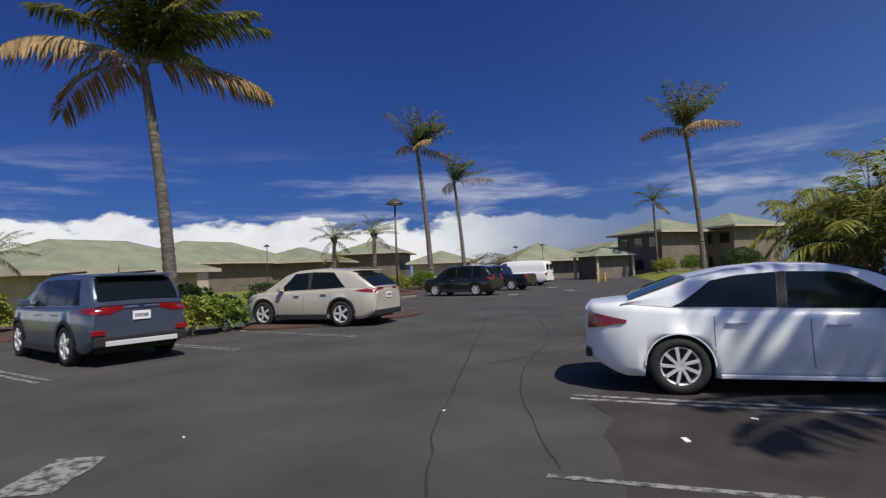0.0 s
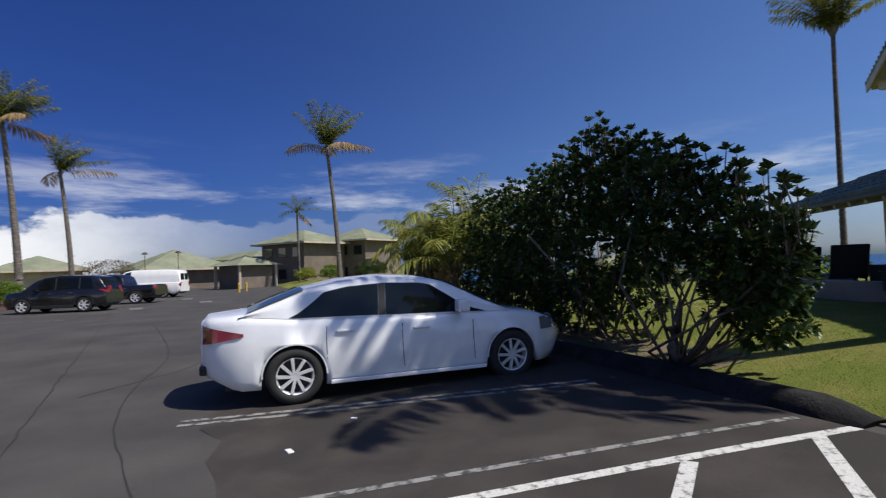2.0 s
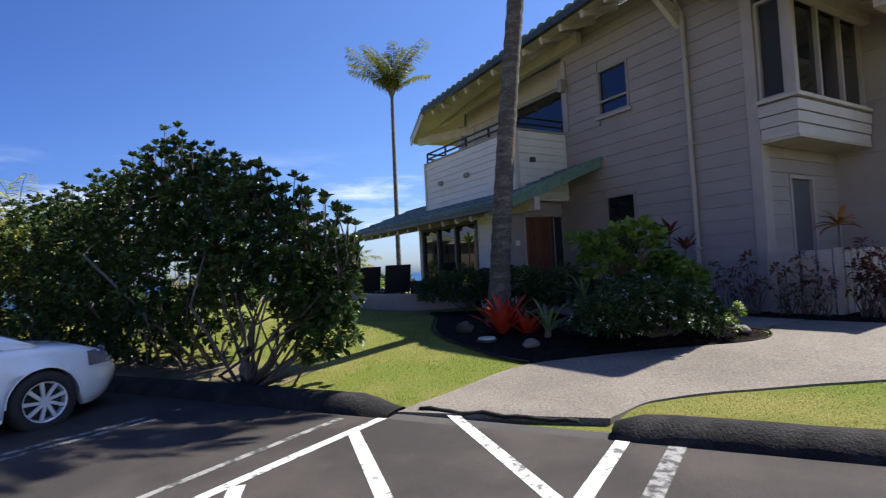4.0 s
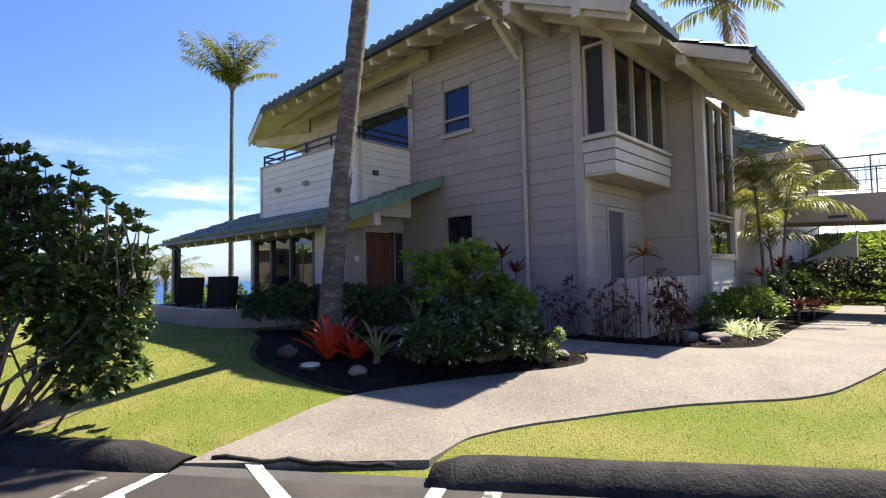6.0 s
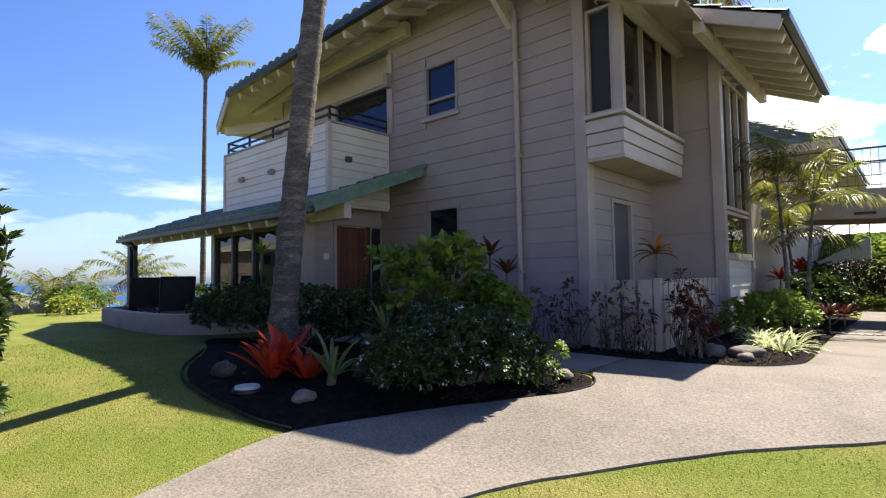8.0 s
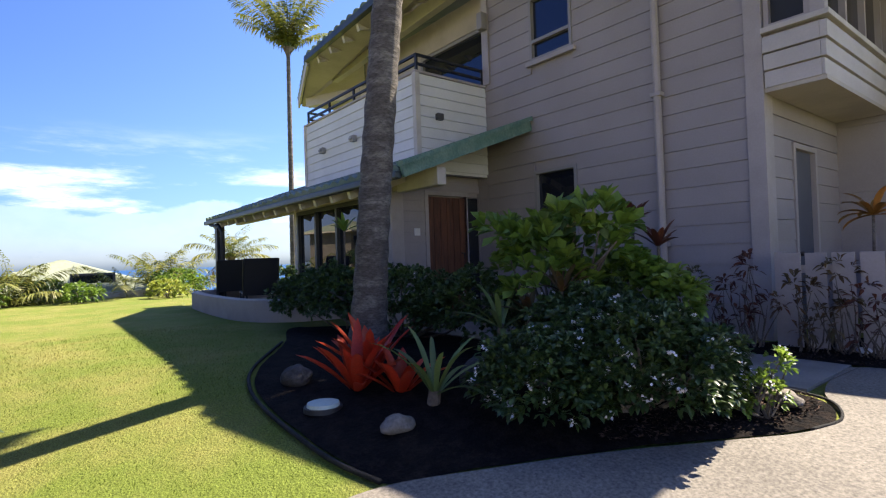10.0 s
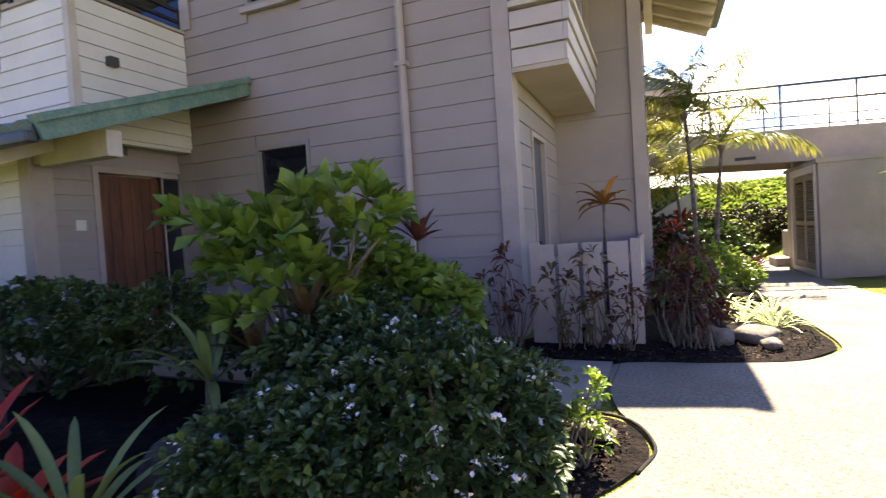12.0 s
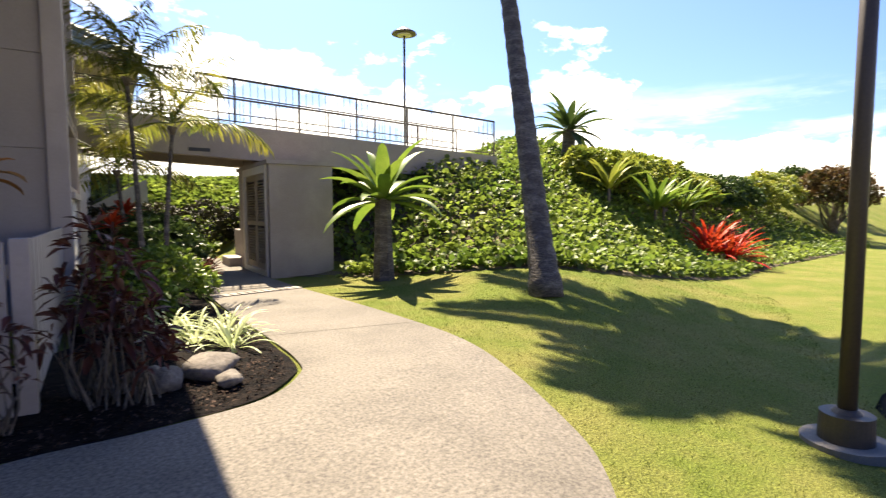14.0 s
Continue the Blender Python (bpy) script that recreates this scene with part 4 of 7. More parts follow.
part("beam", bar(bmesh.new(), (9.0, YM + 0.12, 6.62), (15.2, YM + 0.12, 6.32), 0.16, 0.28), BEAMW, house, "cream painted wall plate beam")
part("beam", bar(bmesh.new(), (13.4, YM - 1.4, 6.0), (16.6, YM + 0.25, 5.98), 0.16, 0.26), BEAMW, house)
# bracket under the break of the roof
bm = bmesh.new()
bar(bm, (6.55, YM + 0.02, 6.25), (6.55, -8.95, 6.62), 0.14, 0.2)
bar(bm, (6.55, YM + 0.03, 5.85), (6.55, -9.35, 6.36), 0.1, 0.12)
part("bracket", bm, BEAMW, house)
roof_bay = tile_roof(house, (3.76, -10.6, 5.52), (3.76, -8.87, 5.52), (6.4, -8.87, 6.72), (6.4, -10.6, 6.72), 0.08, TILE, tile=0.28, row=0.4, name="bay_roof", label="green tile roof sloping over the bay")
part("fascia", bar(bmesh.new(), (3.76, -8.85, 5.44), (6.4, -8.85, 6.64), 0.05, 0.22), BEAMW, roof_bay)
part("gutter", bar(bmesh.new(), (3.71, -10.6, 5.48), (3.71, -8.87, 5.48), 0.1, 0.11), GUTTER, roof_bay)
part("soffit", prism(bmesh.new(), [(3.78, -10.6, 5.41), (3.78, -8.88, 5.41), (6.4, -8.88, 6.60), (6.4, -10.6, 6.60)], 0.02), SOFFIT, roof_bay)
part("soffit", prism(bmesh.new(), [(3.78, -12.9, 5.415), (3.78, -10.62, 5.415), (6.0, -10.62, 6.42), (6.0, -12.9, 6.42)], 0.02), SOFFIT, roof_bay)
rafters(roof_bay, [((3.82, y, 5.34), (5.6, y, 6.15)) for y in (-8.97, -9.55, -10.15)], h=0.14)
part("beam", bar(bmesh.new(), (4.6, -8.8, 5.66), (4.6, -12.9, 5.66), 0.14, 0.22), BEAMW, house, "cream painted eave beam")
part("beam", bar(bmesh.new(), (5.9, -8.8, 6.16), (5.9, -10.1, 6.16), 0.14, 0.24), BEAMW, house)
TX, TY0, TY1, TZ = 2.78, -15.75, -11.3, 5.22
roof_tower = tile_roof(house, (TX, TY0, TZ), (TX, TY1, TZ), (5.6, TY1, TZ + 1.24), (5.6, TY0, TZ + 1.24), 0.08, TILE, tile=0.28, row=0.4, name="tower_roof", label="green tile roof over the glazed stair tower")
part("fascia", bar(bmesh.new(), (TX, TY1 + 0.02, TZ - 0.14), (5.6, TY1 + 0.02, TZ + 1.10), 0.05, 0.2), BEAMW, roof_tower)
part("gutter", bar(bmesh.new(), (TX - 0.05, TY0, TZ - 0.04), (TX - 0.05, TY1 + 0.05, TZ - 0.04), 0.1, 0.11), GUTTER, roof_tower)
part("soffit", prism(bmesh.new(), [(TX + 0.02, TY0, TZ - 0.11), (TX + 0.02, TY1 - 0.01, TZ - 0.11), (5.6, TY1 - 0.01, TZ + 1.12), (5.6, TY0, TZ + 1.12)], 0.02), SOFFIT, roof_tower)
rafters(roof_tower, [((TX + 0.06, y, TZ - 0.18), (4.3, y, TZ + 0.47)) for y in np.arange(TY0 + 0.1, TY1, 0.55)], h=0.14)
part("beam", bar(bmesh.new(), (3.85, TY1 + 0.15, TZ + 0.12), (3.85, TY0, TZ + 0.12), 0.14, 0.22), BEAMW, house)
# back walls that close the house
part("wall", boxes((9.0, 17.0, -18.0, -17.8, FL, 6.4), (15.0, 15.2, -17.8, -10.6, FL, 6.2), (5.3, 9.0, -18.0, -17.8, FL, 6.4)), SIDING, house)
# upper floor slab, coloured near black to stand in for the rooms' shade
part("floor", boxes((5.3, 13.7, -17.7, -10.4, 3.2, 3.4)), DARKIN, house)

# slat fence round the side door
fence = thing("fence", "chest-high taupe board fence screening the side door", "fence")
first = None
def slat_at(x, y, along):
    global first
    w = 0.091
    z1 = 1.48
    if first is None or first[1] != along:
        bm = boxes((-w, w, -0.012, 0.012, 0, z1 - 0.5), bevel=0.003) if along == "x" else boxes((-0.012, 0.012, -w, w, 0, z1 - 0.5), bevel=0.003)
        ob = part("slat", bm, TRIM, fence)
        first = (ob, along)
        ob.matrix_basis = pose(x, y, 0.5)
    else:
        share("slat", first[0], fence, pose(x, y, 0.5))
for x in np.arange(4.22, 4.92, 0.222):
    slat_at(x, -9.66, "x")
for y in np.arange(-12.6, -9.78, 0.222):
    slat_at(4.06, y, "y")
for z in (0.72, 1.28):
    part("rail", boxes((4.08, 5.0, -9.70, -9.675, z, z + 0.08)), TRIM, fence)
    part("rail", boxes((4.078, 4.10, -12.68, -9.71, z, z + 0.08)), TRIM, fence)
part("post", boxes((4.02, 4.11, -9.74, -9.65, 0.5, 1.50), bevel=0.006), TRIM, fence)
part("post", boxes((4.94, 5.03, -9.74, -9.65, 0.5, 1.50), bevel=0.006), TRIM, fence)
# ---- cars ----
def paint(name, base, metal=0.0, rough=0.25):
    return material(name, base, rough, metal, second=tuple(c * 0.93 for c in base), scale=2.0, coat=0.8, fine=0.02, fine_scale=200, spec=0.5)


WHITECAR = paint("white_car_paint", (0.80, 0.82, 0.85))
BLUECAR = paint("slate_blue_car_paint", (0.085, 0.11, 0.165), 0.45, 0.3)
GOLDCAR = paint("champagne_car_paint", (0.60, 0.56, 0.46), 0.3, 0.3)
BLACKCAR = paint("black_car_paint", (0.008, 0.008, 0.010))
VANWHITE = paint("white_van_paint", (0.82, 0.82, 0.81))
RUBBER = material("tyre_rubber", (0.02, 0.02, 0.02), 0.8, fine=0.2, fine_scale=60)
ALLOY = material("silver_alloy", (0.72, 0.72, 0.73), 0.35, 0.3, fine=0.04)
CHROME = material("chrome", (0.8, 0.8, 0.8), 0.12, 1.0)
DARKPL = material("black_plastic", (0.018, 0.018, 0.019), 0.6, fine=0.1, bump=0.0006, bump_scale=200)
CARGLASS = glass("tinted_car_glass", (0.005, 0.007, 0.006), 0.03, clear=0.1)
CARGLASS.node_tree.nodes["Principled BSDF"].inputs["Specular IOR Level"].default_value = 0.45
TAILRED = material("red_lamp_lens", (0.22, 0.006, 0.010), 0.12, coat=0.6)
HEADL = material("clear_lamp_lens", (0.22, 0.22, 0.23), 0.1, 0.2, coat=0.6)
AMBER = material("amber_lens", (0.6, 0.12, 0.01), 0.2)
PLATEW = material("number_plate", (0.75, 0.76, 0.78), 0.5)


def wheel_parts(parent, x, y, r, w, side, spokes, tyre_part=None):
    wheel = new("wheel")
    wheel.empty_display_size = 0.1
    wheel.parent = parent
    wheel.matrix_basis = pose(x, y, r, 0, 0, 0 if side > 0 else 180)
    if tyre_part:
        for o in tyre_part.children:
            c = new(o.name.split(".")[0], o.data)
            c.parent = wheel
        return wheel
    prof = [(0.66, -0.5), (0.78, -0.5), (0.93, -0.47), (0.99, -0.36), (1.0, -0.15), (1.0, 0.15), (0.99, 0.36), (0.93, 0.47), (0.78, 0.5), (0.66, 0.46), (0.64, 0.2)]
    seg = 36
    verts = [(r * a * math.cos(t), b * w, r * a * math.sin(t)) for t in np.linspace(0, math.tau, seg, endpoint=False) for a, b in prof]
    k = len(prof)
    faces = [(i * k + j, ((i + 1) % seg) * k + j, ((i + 1) % seg) * k + j + 1, i * k + j + 1) for i in range(seg) for j in range(k - 1)]
    part("tyre", (verts, faces), RUBBER, wheel, smooth=True)
    bm = bmesh.new()
    R = r * 0.655
    for i in range(seg):
        a, b = i * math.tau / seg, (i + 1) * math.tau / seg
        for r0, r1, y0, y1 in ((R, R * 0.93, w * 0.47, w * 0.43), (R * 0.93, R * 0.90, w * 0.43, w * 0.1)):
            q = [bm.verts.new((rr * math.cos(t), yy, rr * math.sin(t))) for rr, yy, t in ((r0, y0, a), (r0, y0, b), (r1, y1, b), (r1, y1, a))]
            bm.faces.new(q)
    for i in range(spokes):
        t = i * math.tau / spokes
        d = Vector((math.cos(t), 0, math.sin(t)))
        sw = (0.34 if i % 2 else 0.08) if spokes > 7 else 0.05
        tw = Vector((math.cos(t + sw), 0, math.sin(t + sw)))
        bar(bm, d * R * 0.16 + Vector((0, w * 0.40, 0)), tw * R * 0.95 + Vector((0, w * 0.42, 0)), R * (0.09 if spokes > 7 else 0.24), 0.03, (0, 1, 0))
    bmesh.ops.create_cone(bm, cap_ends=True, segments=20, radius1=R * 0.24, radius2=R * 0.2, depth=w * 0.1, matrix=Matrix.Translation((0, w * 0.40, 0)) @ Matrix.Rotation(-math.pi / 2, 4, "X"))
    part("rim", bm, ALLOY, wheel, "silver alloy rim")
    bm = bmesh.new()
    bmesh.ops.create_cone(bm, cap_ends=True, segments=24, radius1=R * 0.89, radius2=R * 0.89, depth=0.02, matrix=Matrix.Translation((0, w * 0.05, 0)) @ Matrix.Rotation(math.pi / 2, 4, "X"))
    part("brake_disc", bm, DARKPL, wheel)
    return wheel


def car(label, at, heading, L, W, wb, rear, r, deck, roof, width, mat, clear=0.2, spokes=10, glaze=(), tail=None, head=None, rear_glass=None, wind=None, suv=False, cladding=False, category="car", tumble=0.30, name="car"):
    """A car with its rear at x = 0 and its nose at x = L. deck: bonnet, belt and boot line; roof: roof line; width: half widths."""
    ob = thing(name, label, category, "parked cars", at=at, turn=heading)
    fx = lambda rows, x: float(np.interp(x, [p[0] for p in rows], [p[1] for p in rows]))
    wheels = (rear, rear + wb)
    Ra = r * 1.13

    def arch(x):
        z = 0.0
        for c in wheels:
            if abs(x - c) < Ra:
                z = max(z, r + math.sqrt(Ra * Ra - (x - c) ** 2))
        return z

    def section(x):
        w, d = fx(width, x), fx(deck, x)
        zb = clear + 0.16 * step(abs(x - L / 2), L / 2 - 0.45, L / 2)
        a = arch(x)
        pts = [(w - 0.16, zb - 0.02), (w - 0.05, zb), (w - 0.015, zb + 0.10), (w, zb + (d - zb) * 0.42), (w - 0.004, zb + (d - zb) * 0.62), (w - 0.03, d - 0.10), (w - 0.045, d - 0.055), (w - 0.085, d - 0.012), (w * 0.7, d + 0.012), (w * 0.35, d + 0.03), (0, d + 0.035)]
        return [(y, max(z, min(a, d - 0.14)) if k < 5 else z) for k, (y, z) in enumerate(pts)]

    xs = sorted({*np.linspace(0, L, 44), *[c + Ra * math.cos(t) for c in wheels for t in np.linspace(0, math.pi, 17)], 0.02, 0.06, L - 0.02, L - 0.06})
    verts, faces = [], []
    for x in xs:
        s = section(x)
        verts += [(x, y, z) for y, z in s] + [(x, -y, z) for y, z in s[-2::-1]]
    k = 21
    faces = [(i * k + j, i * k + j + 1, (i + 1) * k + j + 1, (i + 1) * k + j) for i in range(len(xs) - 1) for j in range(k - 1)]
    faces += [tuple(range(k)), tuple(range((len(xs) - 1) * k, len(xs) * k))]
    body = part("body", (verts, faces), mat, ob, smooth=True)
    es = body.data.polygons
    for p in list(es)[-2:]:
        p.use_smooth = False

    g0, g1 = roof[0][0], roof[-1][0]

    def cabin(x):
        w, d, t = fx(width, x) - 0.075, fx(deck, x) - 0.015, fx(roof, x)
        wt = w - tumble * max(0.0, t - d - 0.03)
        return w, d, wt, max(t, d + 0.004)

    gx = list(np.linspace(g0, g1, 40))
    verts, faces = [], []
    for x in gx:
        w, d, wt, t = cabin(x)
        e = min(0.07, (t - d) * 0.4)
        s = [(w, d), (w - (w - wt) * 0.45, d + (t - d) * 0.45), (wt + 0.015, t - e), (wt - 0.03, t - e * 0.35), (wt * 0.75, t - 0.004), (0, t + 0.012)]
        verts += [(x, y, z) for y, z in s] + [(x, -y, z) for y, z in s[-2::-1]]
    k = 11
    faces = [(i * k + j, i * k + j + 1, (i + 1) * k + j + 1, (i + 1) * k + j) for i in range(len(gx) - 1) for j in range(k - 1)]
    faces += [tuple(range(k)), tuple(range((len(gx) - 1) * k, len(gx) * k))]
    part("roof", (verts, faces), mat, ob, smooth=True)

    def side_glass(x0, x1, slant0, slant1, side, lo=0.05, hi=0.95, nm="side_window", m=CARGLASS):
        verts, faces = [], []
        n = 14
        for i in range(n + 1):
            for j in range(5):
                f = lo + (hi - lo) * j / 4
                a = x0 + slant0 * j / 4
                b = x1 + slant1 * j / 4
                x = a + (b - a) * i / n
                w, d, wt, t = cabin(x)
                e = min(0.07, (t - d) * 0.4)
                z = d + (t - e - d) * f
                y = w - (w - wt - 0.015) * f + 0.006
                verts.append((x, side * y, z))
        faces = [(i * 5 + j, i * 5 + j + 1, (i + 1) * 5 + j + 1, (i + 1) * 5 + j) for i in range(n) for j in range(4)]
        return part(nm, (verts, faces), m, ob, smooth=True)

    for x0, x1, s0, s1 in glaze:
        for side in (1, -1):
            side_glass(x0, x1, s0, s1, side)
    for p, q in zip(glaze, glaze[1:]):
        for side in (1, -1):
            side_glass(p[1] + 0.004, q[0] - 0.004, p[3], q[2], side, nm="pillar", m=DARKPL)
    for nm, rng_ in (("rear_window", rear_glass), ("windscreen", wind)):
        if rng_:
            verts, faces = [], []
            n = 10
            for i in range(n + 1):
                x = rng_[0] + (rng_[1] - rng_[0]) * i / n
                w, d, wt, t = cabin(x)
                slope = (cabin(x + 0.02)[3] - cabin(x - 0.02)[3]) / 0.04
                nx, nz = -slope / math.hypot(1, slope) * 0.008, 0.008
                for j in range(7):
                    y = (wt - 0.05) * (j / 3 - 1)
                    zz = t - 0.004 + 0.016 * (1 - abs(j / 3 - 1))
                    verts.append((x + nx, y, zz + nz))
            faces = [(i * 7 + j, i * 7 + j + 1, (i + 1) * 7 + j + 1, (i + 1) * 7 + j) for i in range(n) for j in range(6)]
            part(nm, (verts, faces), CARGLASS, ob, smooth=True)
    # doors: a fine dark gap round each, sills, handles, mirrors
    for x in (g for pair in [(rear + wb * 0.13, rear + wb * 0.46, rear + wb * 0.80)] for g in pair):
        for side in (1, -1):
            verts = []
            for j in range(7):
                f = j / 6
                s = section(x)
                zlo, zhi = clear + 0.12, fx(deck, x) - 0.10
                z = zlo + (zhi - zlo) * f
                y = float(np.interp(z, [p[1] for p in s[2:6]], [p[0] for p in s[2:6]])) + 0.0015
                verts += [(x - 0.004 + 0.05 * (f - 0.6) ** 2, side * y, z), (x + 0.004 + 0.05 * (f - 0.6) ** 2, side * y, z)]
            part("door_gap", (verts, [(2 * j, 2 * j + 1, 2 * j + 3, 2 * j + 2) for j in range(6)]), DARKPL, ob)
    for x in (rear + wb * 0.17, rear + wb * 0.51):
        for side in (1, -1):
            zz = fx(deck, x) - 0.16
            y = fx(width, x) - 0.002
            bm = bmesh.new()
            box(bm, x, x + 0.21, side * y - 0.018, side * y + 0.014, zz - 0.014, zz + 0.014, bevel=0.011)
            part("door_handle", bm, CHROME if suv else mat, ob)
    for side in (1, -1):
        xm = rear + wb * 0.73
        w, d, _, _ = cabin(xm)
        bm = bmesh.new()
        box(bm, xm - 0.05, xm + 0.10, side * (w + 0.13) - 0.09, side * (w + 0.13) + 0.09, d + 0.02, d + 0.17, bevel=0.035)
        bar(bm, (xm + 0.03, side * (w - 0.02), d + 0.03), (xm + 0.03, side * (w + 0.06), d + 0.06), 0.05, 0.04)
        part("wing_mirror", bm, mat, ob)
    # dark floor, wheel wells and wheels
    bm = boxes((0.25, L - 0.25, -W / 2 + 0.26, W / 2 - 0.26, clear - 0.01, clear + 0.3))
    for c in wheels:
        box(bm, c - Ra, c + Ra, -W / 2 + 0.28, W / 2 - 0.28, clear, clear + 0.55)
    part("underbody", bm, DARKPL, ob)
    made = None
    for c in wheels:
        for side in (1, -1):
            q = wheel_parts(ob, c, side * (W / 2 - 0.125), r, 0.22, side, spokes, made)
            made = made or q
    for c in wheels:
        for side in (1, -1):
            verts, faces = [], []
            for i in range(19):
                t = math.pi * i / 18
                for rad, yy in ((Ra + (0.055 if cladding else 0.004), 0.004), (Ra - 0.012, 0.004), (Ra - 0.012, -0.10)):
                    x = c + rad * math.cos(t)
                    verts.append((x, side * (fx(width, x) + yy - (0.0 if cladding else 0.003)), max(r + rad * math.sin(t), clear + 0.02)))
            faces = [(i * 3 + j, i * 3 + j + 1, (i + 1) * 3 + j + 1, (i + 1) * 3 + j) for i in range(18) for j in range(2)]
            part("wheel_arch", (verts, faces), DARKPL if cladding else mat, ob)
    if cladding:
        for side in (1, -1):
            y = W / 2 - 0.02
            part("sill", boxes((rear + Ra + 0.05, rear + wb - Ra - 0.05, side * y - 0.03, side * y + 0.03, clear - 0.02, clear + 0.13), bevel=0.02), DARKPL, ob)
    else:
        for side in (1, -1):
            y = W / 2 - 0.012
            part("sill", boxes((rear + Ra + 0.03, rear + wb - Ra - 0.03, side * y - 0.03, side * y + 0.008, clear + 0.005, clear + 0.05), bevel=0.012), mat, ob)

    def patch(nm, x0, x1, z0, z1, m, off=0.008, taper=0.0):
        for side in (1, -1):
            verts, faces = [], []
            n, q = 8, 4
            for i in range(n + 1):
                x = x0 + (x1 - x0) * i / n
                s = section(x)[2:9]
                for j in range(q + 1):
                    half = 1 - taper * i / n
                    z = (z0 + z1) / 2 + (z1 - z0) / 2 * (j / q * 2 - 1) * half
                    y = float(np.interp(z, [p[1] for p in s], [p[0] for p in s])) + off
                    verts.append((x - (off if x0 < 0.1 else -off), side * y, z))
            faces = [(i * (q + 1) + j, i * (q + 1) + j + 1, (i + 1) * (q + 1) + j + 1, (i + 1) * (q + 1) + j) for i in range(n) for j in range(q)]
            inner = len(verts)
            wz = 0.45 if nm == "tail_lamp" else 0.35
            e = verts[:q + 1] if x0 < L / 2 else verts[-(q + 1):]
            verts += [(p[0], p[1] - side * wz * (0.55 if suv else 0.42), p[2]) for p in e]
            base = 0 if x0 < L / 2 else inner - (q + 1)
            faces += [(base + j, base + j + 1, inner + j + 1, inner + j) for j in range(q)]
            part(nm, (verts, faces), m, ob, smooth=False)

    if tail:
        patch("tail_lamp", *tail, TAILRED, taper=0.85)
    if head:
        patch("headlamp", *head, HEADL, taper=0.0)
    return ob, section, cabin


def heading_of(dx, dy):
    return math.degrees(math.atan2(dy, dx))


def car_at(rear_xy, front_xy, rear):
    """Pose of a car from the middles of its two axles."""
    d = Vector(front_xy) - Vector(rear_xy)
    d.normalize()
    p = Vector(rear_xy) - d * rear
    return (p.x, p.y, land(*rear_xy)), heading_of(d.x, d.y)


def plate(ob, x, z, w=0.31, h=0.16):
    part("number_plate", boxes((x - 0.012, x, -w / 2, w / 2, z, z + h), bevel=0.004), PLATEW, ob)
    part("plate_marks", boxes(*[(x - 0.016, x - 0.0125, -0.11 + 0.04 * k, -0.085 + 0.04 * k, z + 0.05, z + 0.11) for k in range(6)]), BLUECAR, ob)


# white saloon: near-side wheels stand at (5.98, 2.13) and (7.37, -0.19)
side = Vector((0.858, 0.514)) * 0.78
at, turn = car_at((5.984 + side.x, 2.129 + side.y), (7.372 + side.x, -0.185 + side.y), 0.98)
sedan, _, _ = car("white four-door saloon parked nose to the hedge", at, turn, 4.64, 1.775, 2.70, 0.98, 0.315,
    [(0, 0.90), (0.06, 0.97), (0.45, 1.005), (1.0, 0.955), (2.2, 0.915), (3.3, 0.90), (3.55, 0.90), (4.1, 0.83), (4.4, 0.74), (4.58, 0.64), (4.64, 0.56)],
    [(0.40, 0.99), (0.75, 1.13), (1.15, 1.275), (1.6, 1.365), (2.05, 1.395), (2.5, 1.375), (2.85, 1.30), (3.3, 1.08), (3.66, 0.90)],
    [(0, 0.40), (0.05, 0.55), (0.15, 0.69), (0.4, 0.82), (0.9, 0.885), (2.3, 0.8875), (3.6, 0.88), (4.1, 0.83), (4.4, 0.70), (4.58, 0.52), (4.64, 0.40)],
    WHITECAR, 0.19, 18, ((0.93, 1.95, 0.40, 0.03), (2.04, 3.36, 0.03, -0.72)), tail=(0.03, 0.46, 0.70, 0.90), head=(4.12, 4.52, 0.60, 0.76), rear_glass=(0.50, 1.12), wind=(2.75, 3.52))
part("bumper", boxes((-0.015, 0.06, -0.55, 0.55, 0.36, 0.46), bevel=0.02), DARKPL, sedan)
plate(sedan, -0.002, 0.66)

# slate-blue sport utility car seen from behind
at, turn = car_at((2.44, 11.51), (1.94, 14.24), 0.97)
suv1, sec1, _ = car("slate-blue sport utility car parked nose in", at, turn, 4.77, 1.89, 2.765, 0.97, 0.37,
    [(0, 0.98), (0.04, 1.06), (0.5, 1.10), (2.0, 1.07), (3.4, 1.07), (3.7, 1.08), (4.3, 1.02), (4.6, 0.90), (4.77, 0.70)],
    [(0.03, 1.08), (0.12, 1.25), (0.30, 1.52), (0.42, 1.62), (0.9, 1.665), (1.9, 1.685), (2.6, 1.66), (3.0, 1.56), (3.75, 1.10)],
    [(0, 0.78), (0.05, 0.84), (0.2, 0.89), (0.7, 0.94), (2.5, 0.945), (4.0, 0.93), (4.45, 0.82), (4.77, 0.55)],
    BLUECAR, 0.24, 5, ((0.48, 1.05, 0.20, 0.0), (1.12, 2.10, 0.0, 0.0), (2.18, 3.25, 0.0, -0.55)), tail=(0.0, 0.42, 0.93, 1.07), head=(4.3, 4.62, 0.80, 0.92), rear_glass=(0.07, 0.36), wind=(3.0, 3.66), suv=True, cladding=True, tumble=0.26)
plate(suv1, -0.008, 0.80)
part("bumper", boxes((-0.05, 0.12, -0.80, 0.80, 0.36, 0.55), bevel=0.03), DARKPL, suv1)
part("skid_plate", boxes((-0.07, -0.045, -0.62, 0.62, 0.37, 0.46), bevel=0.01), ALLOY, suv1, "silver lower bumper trim")
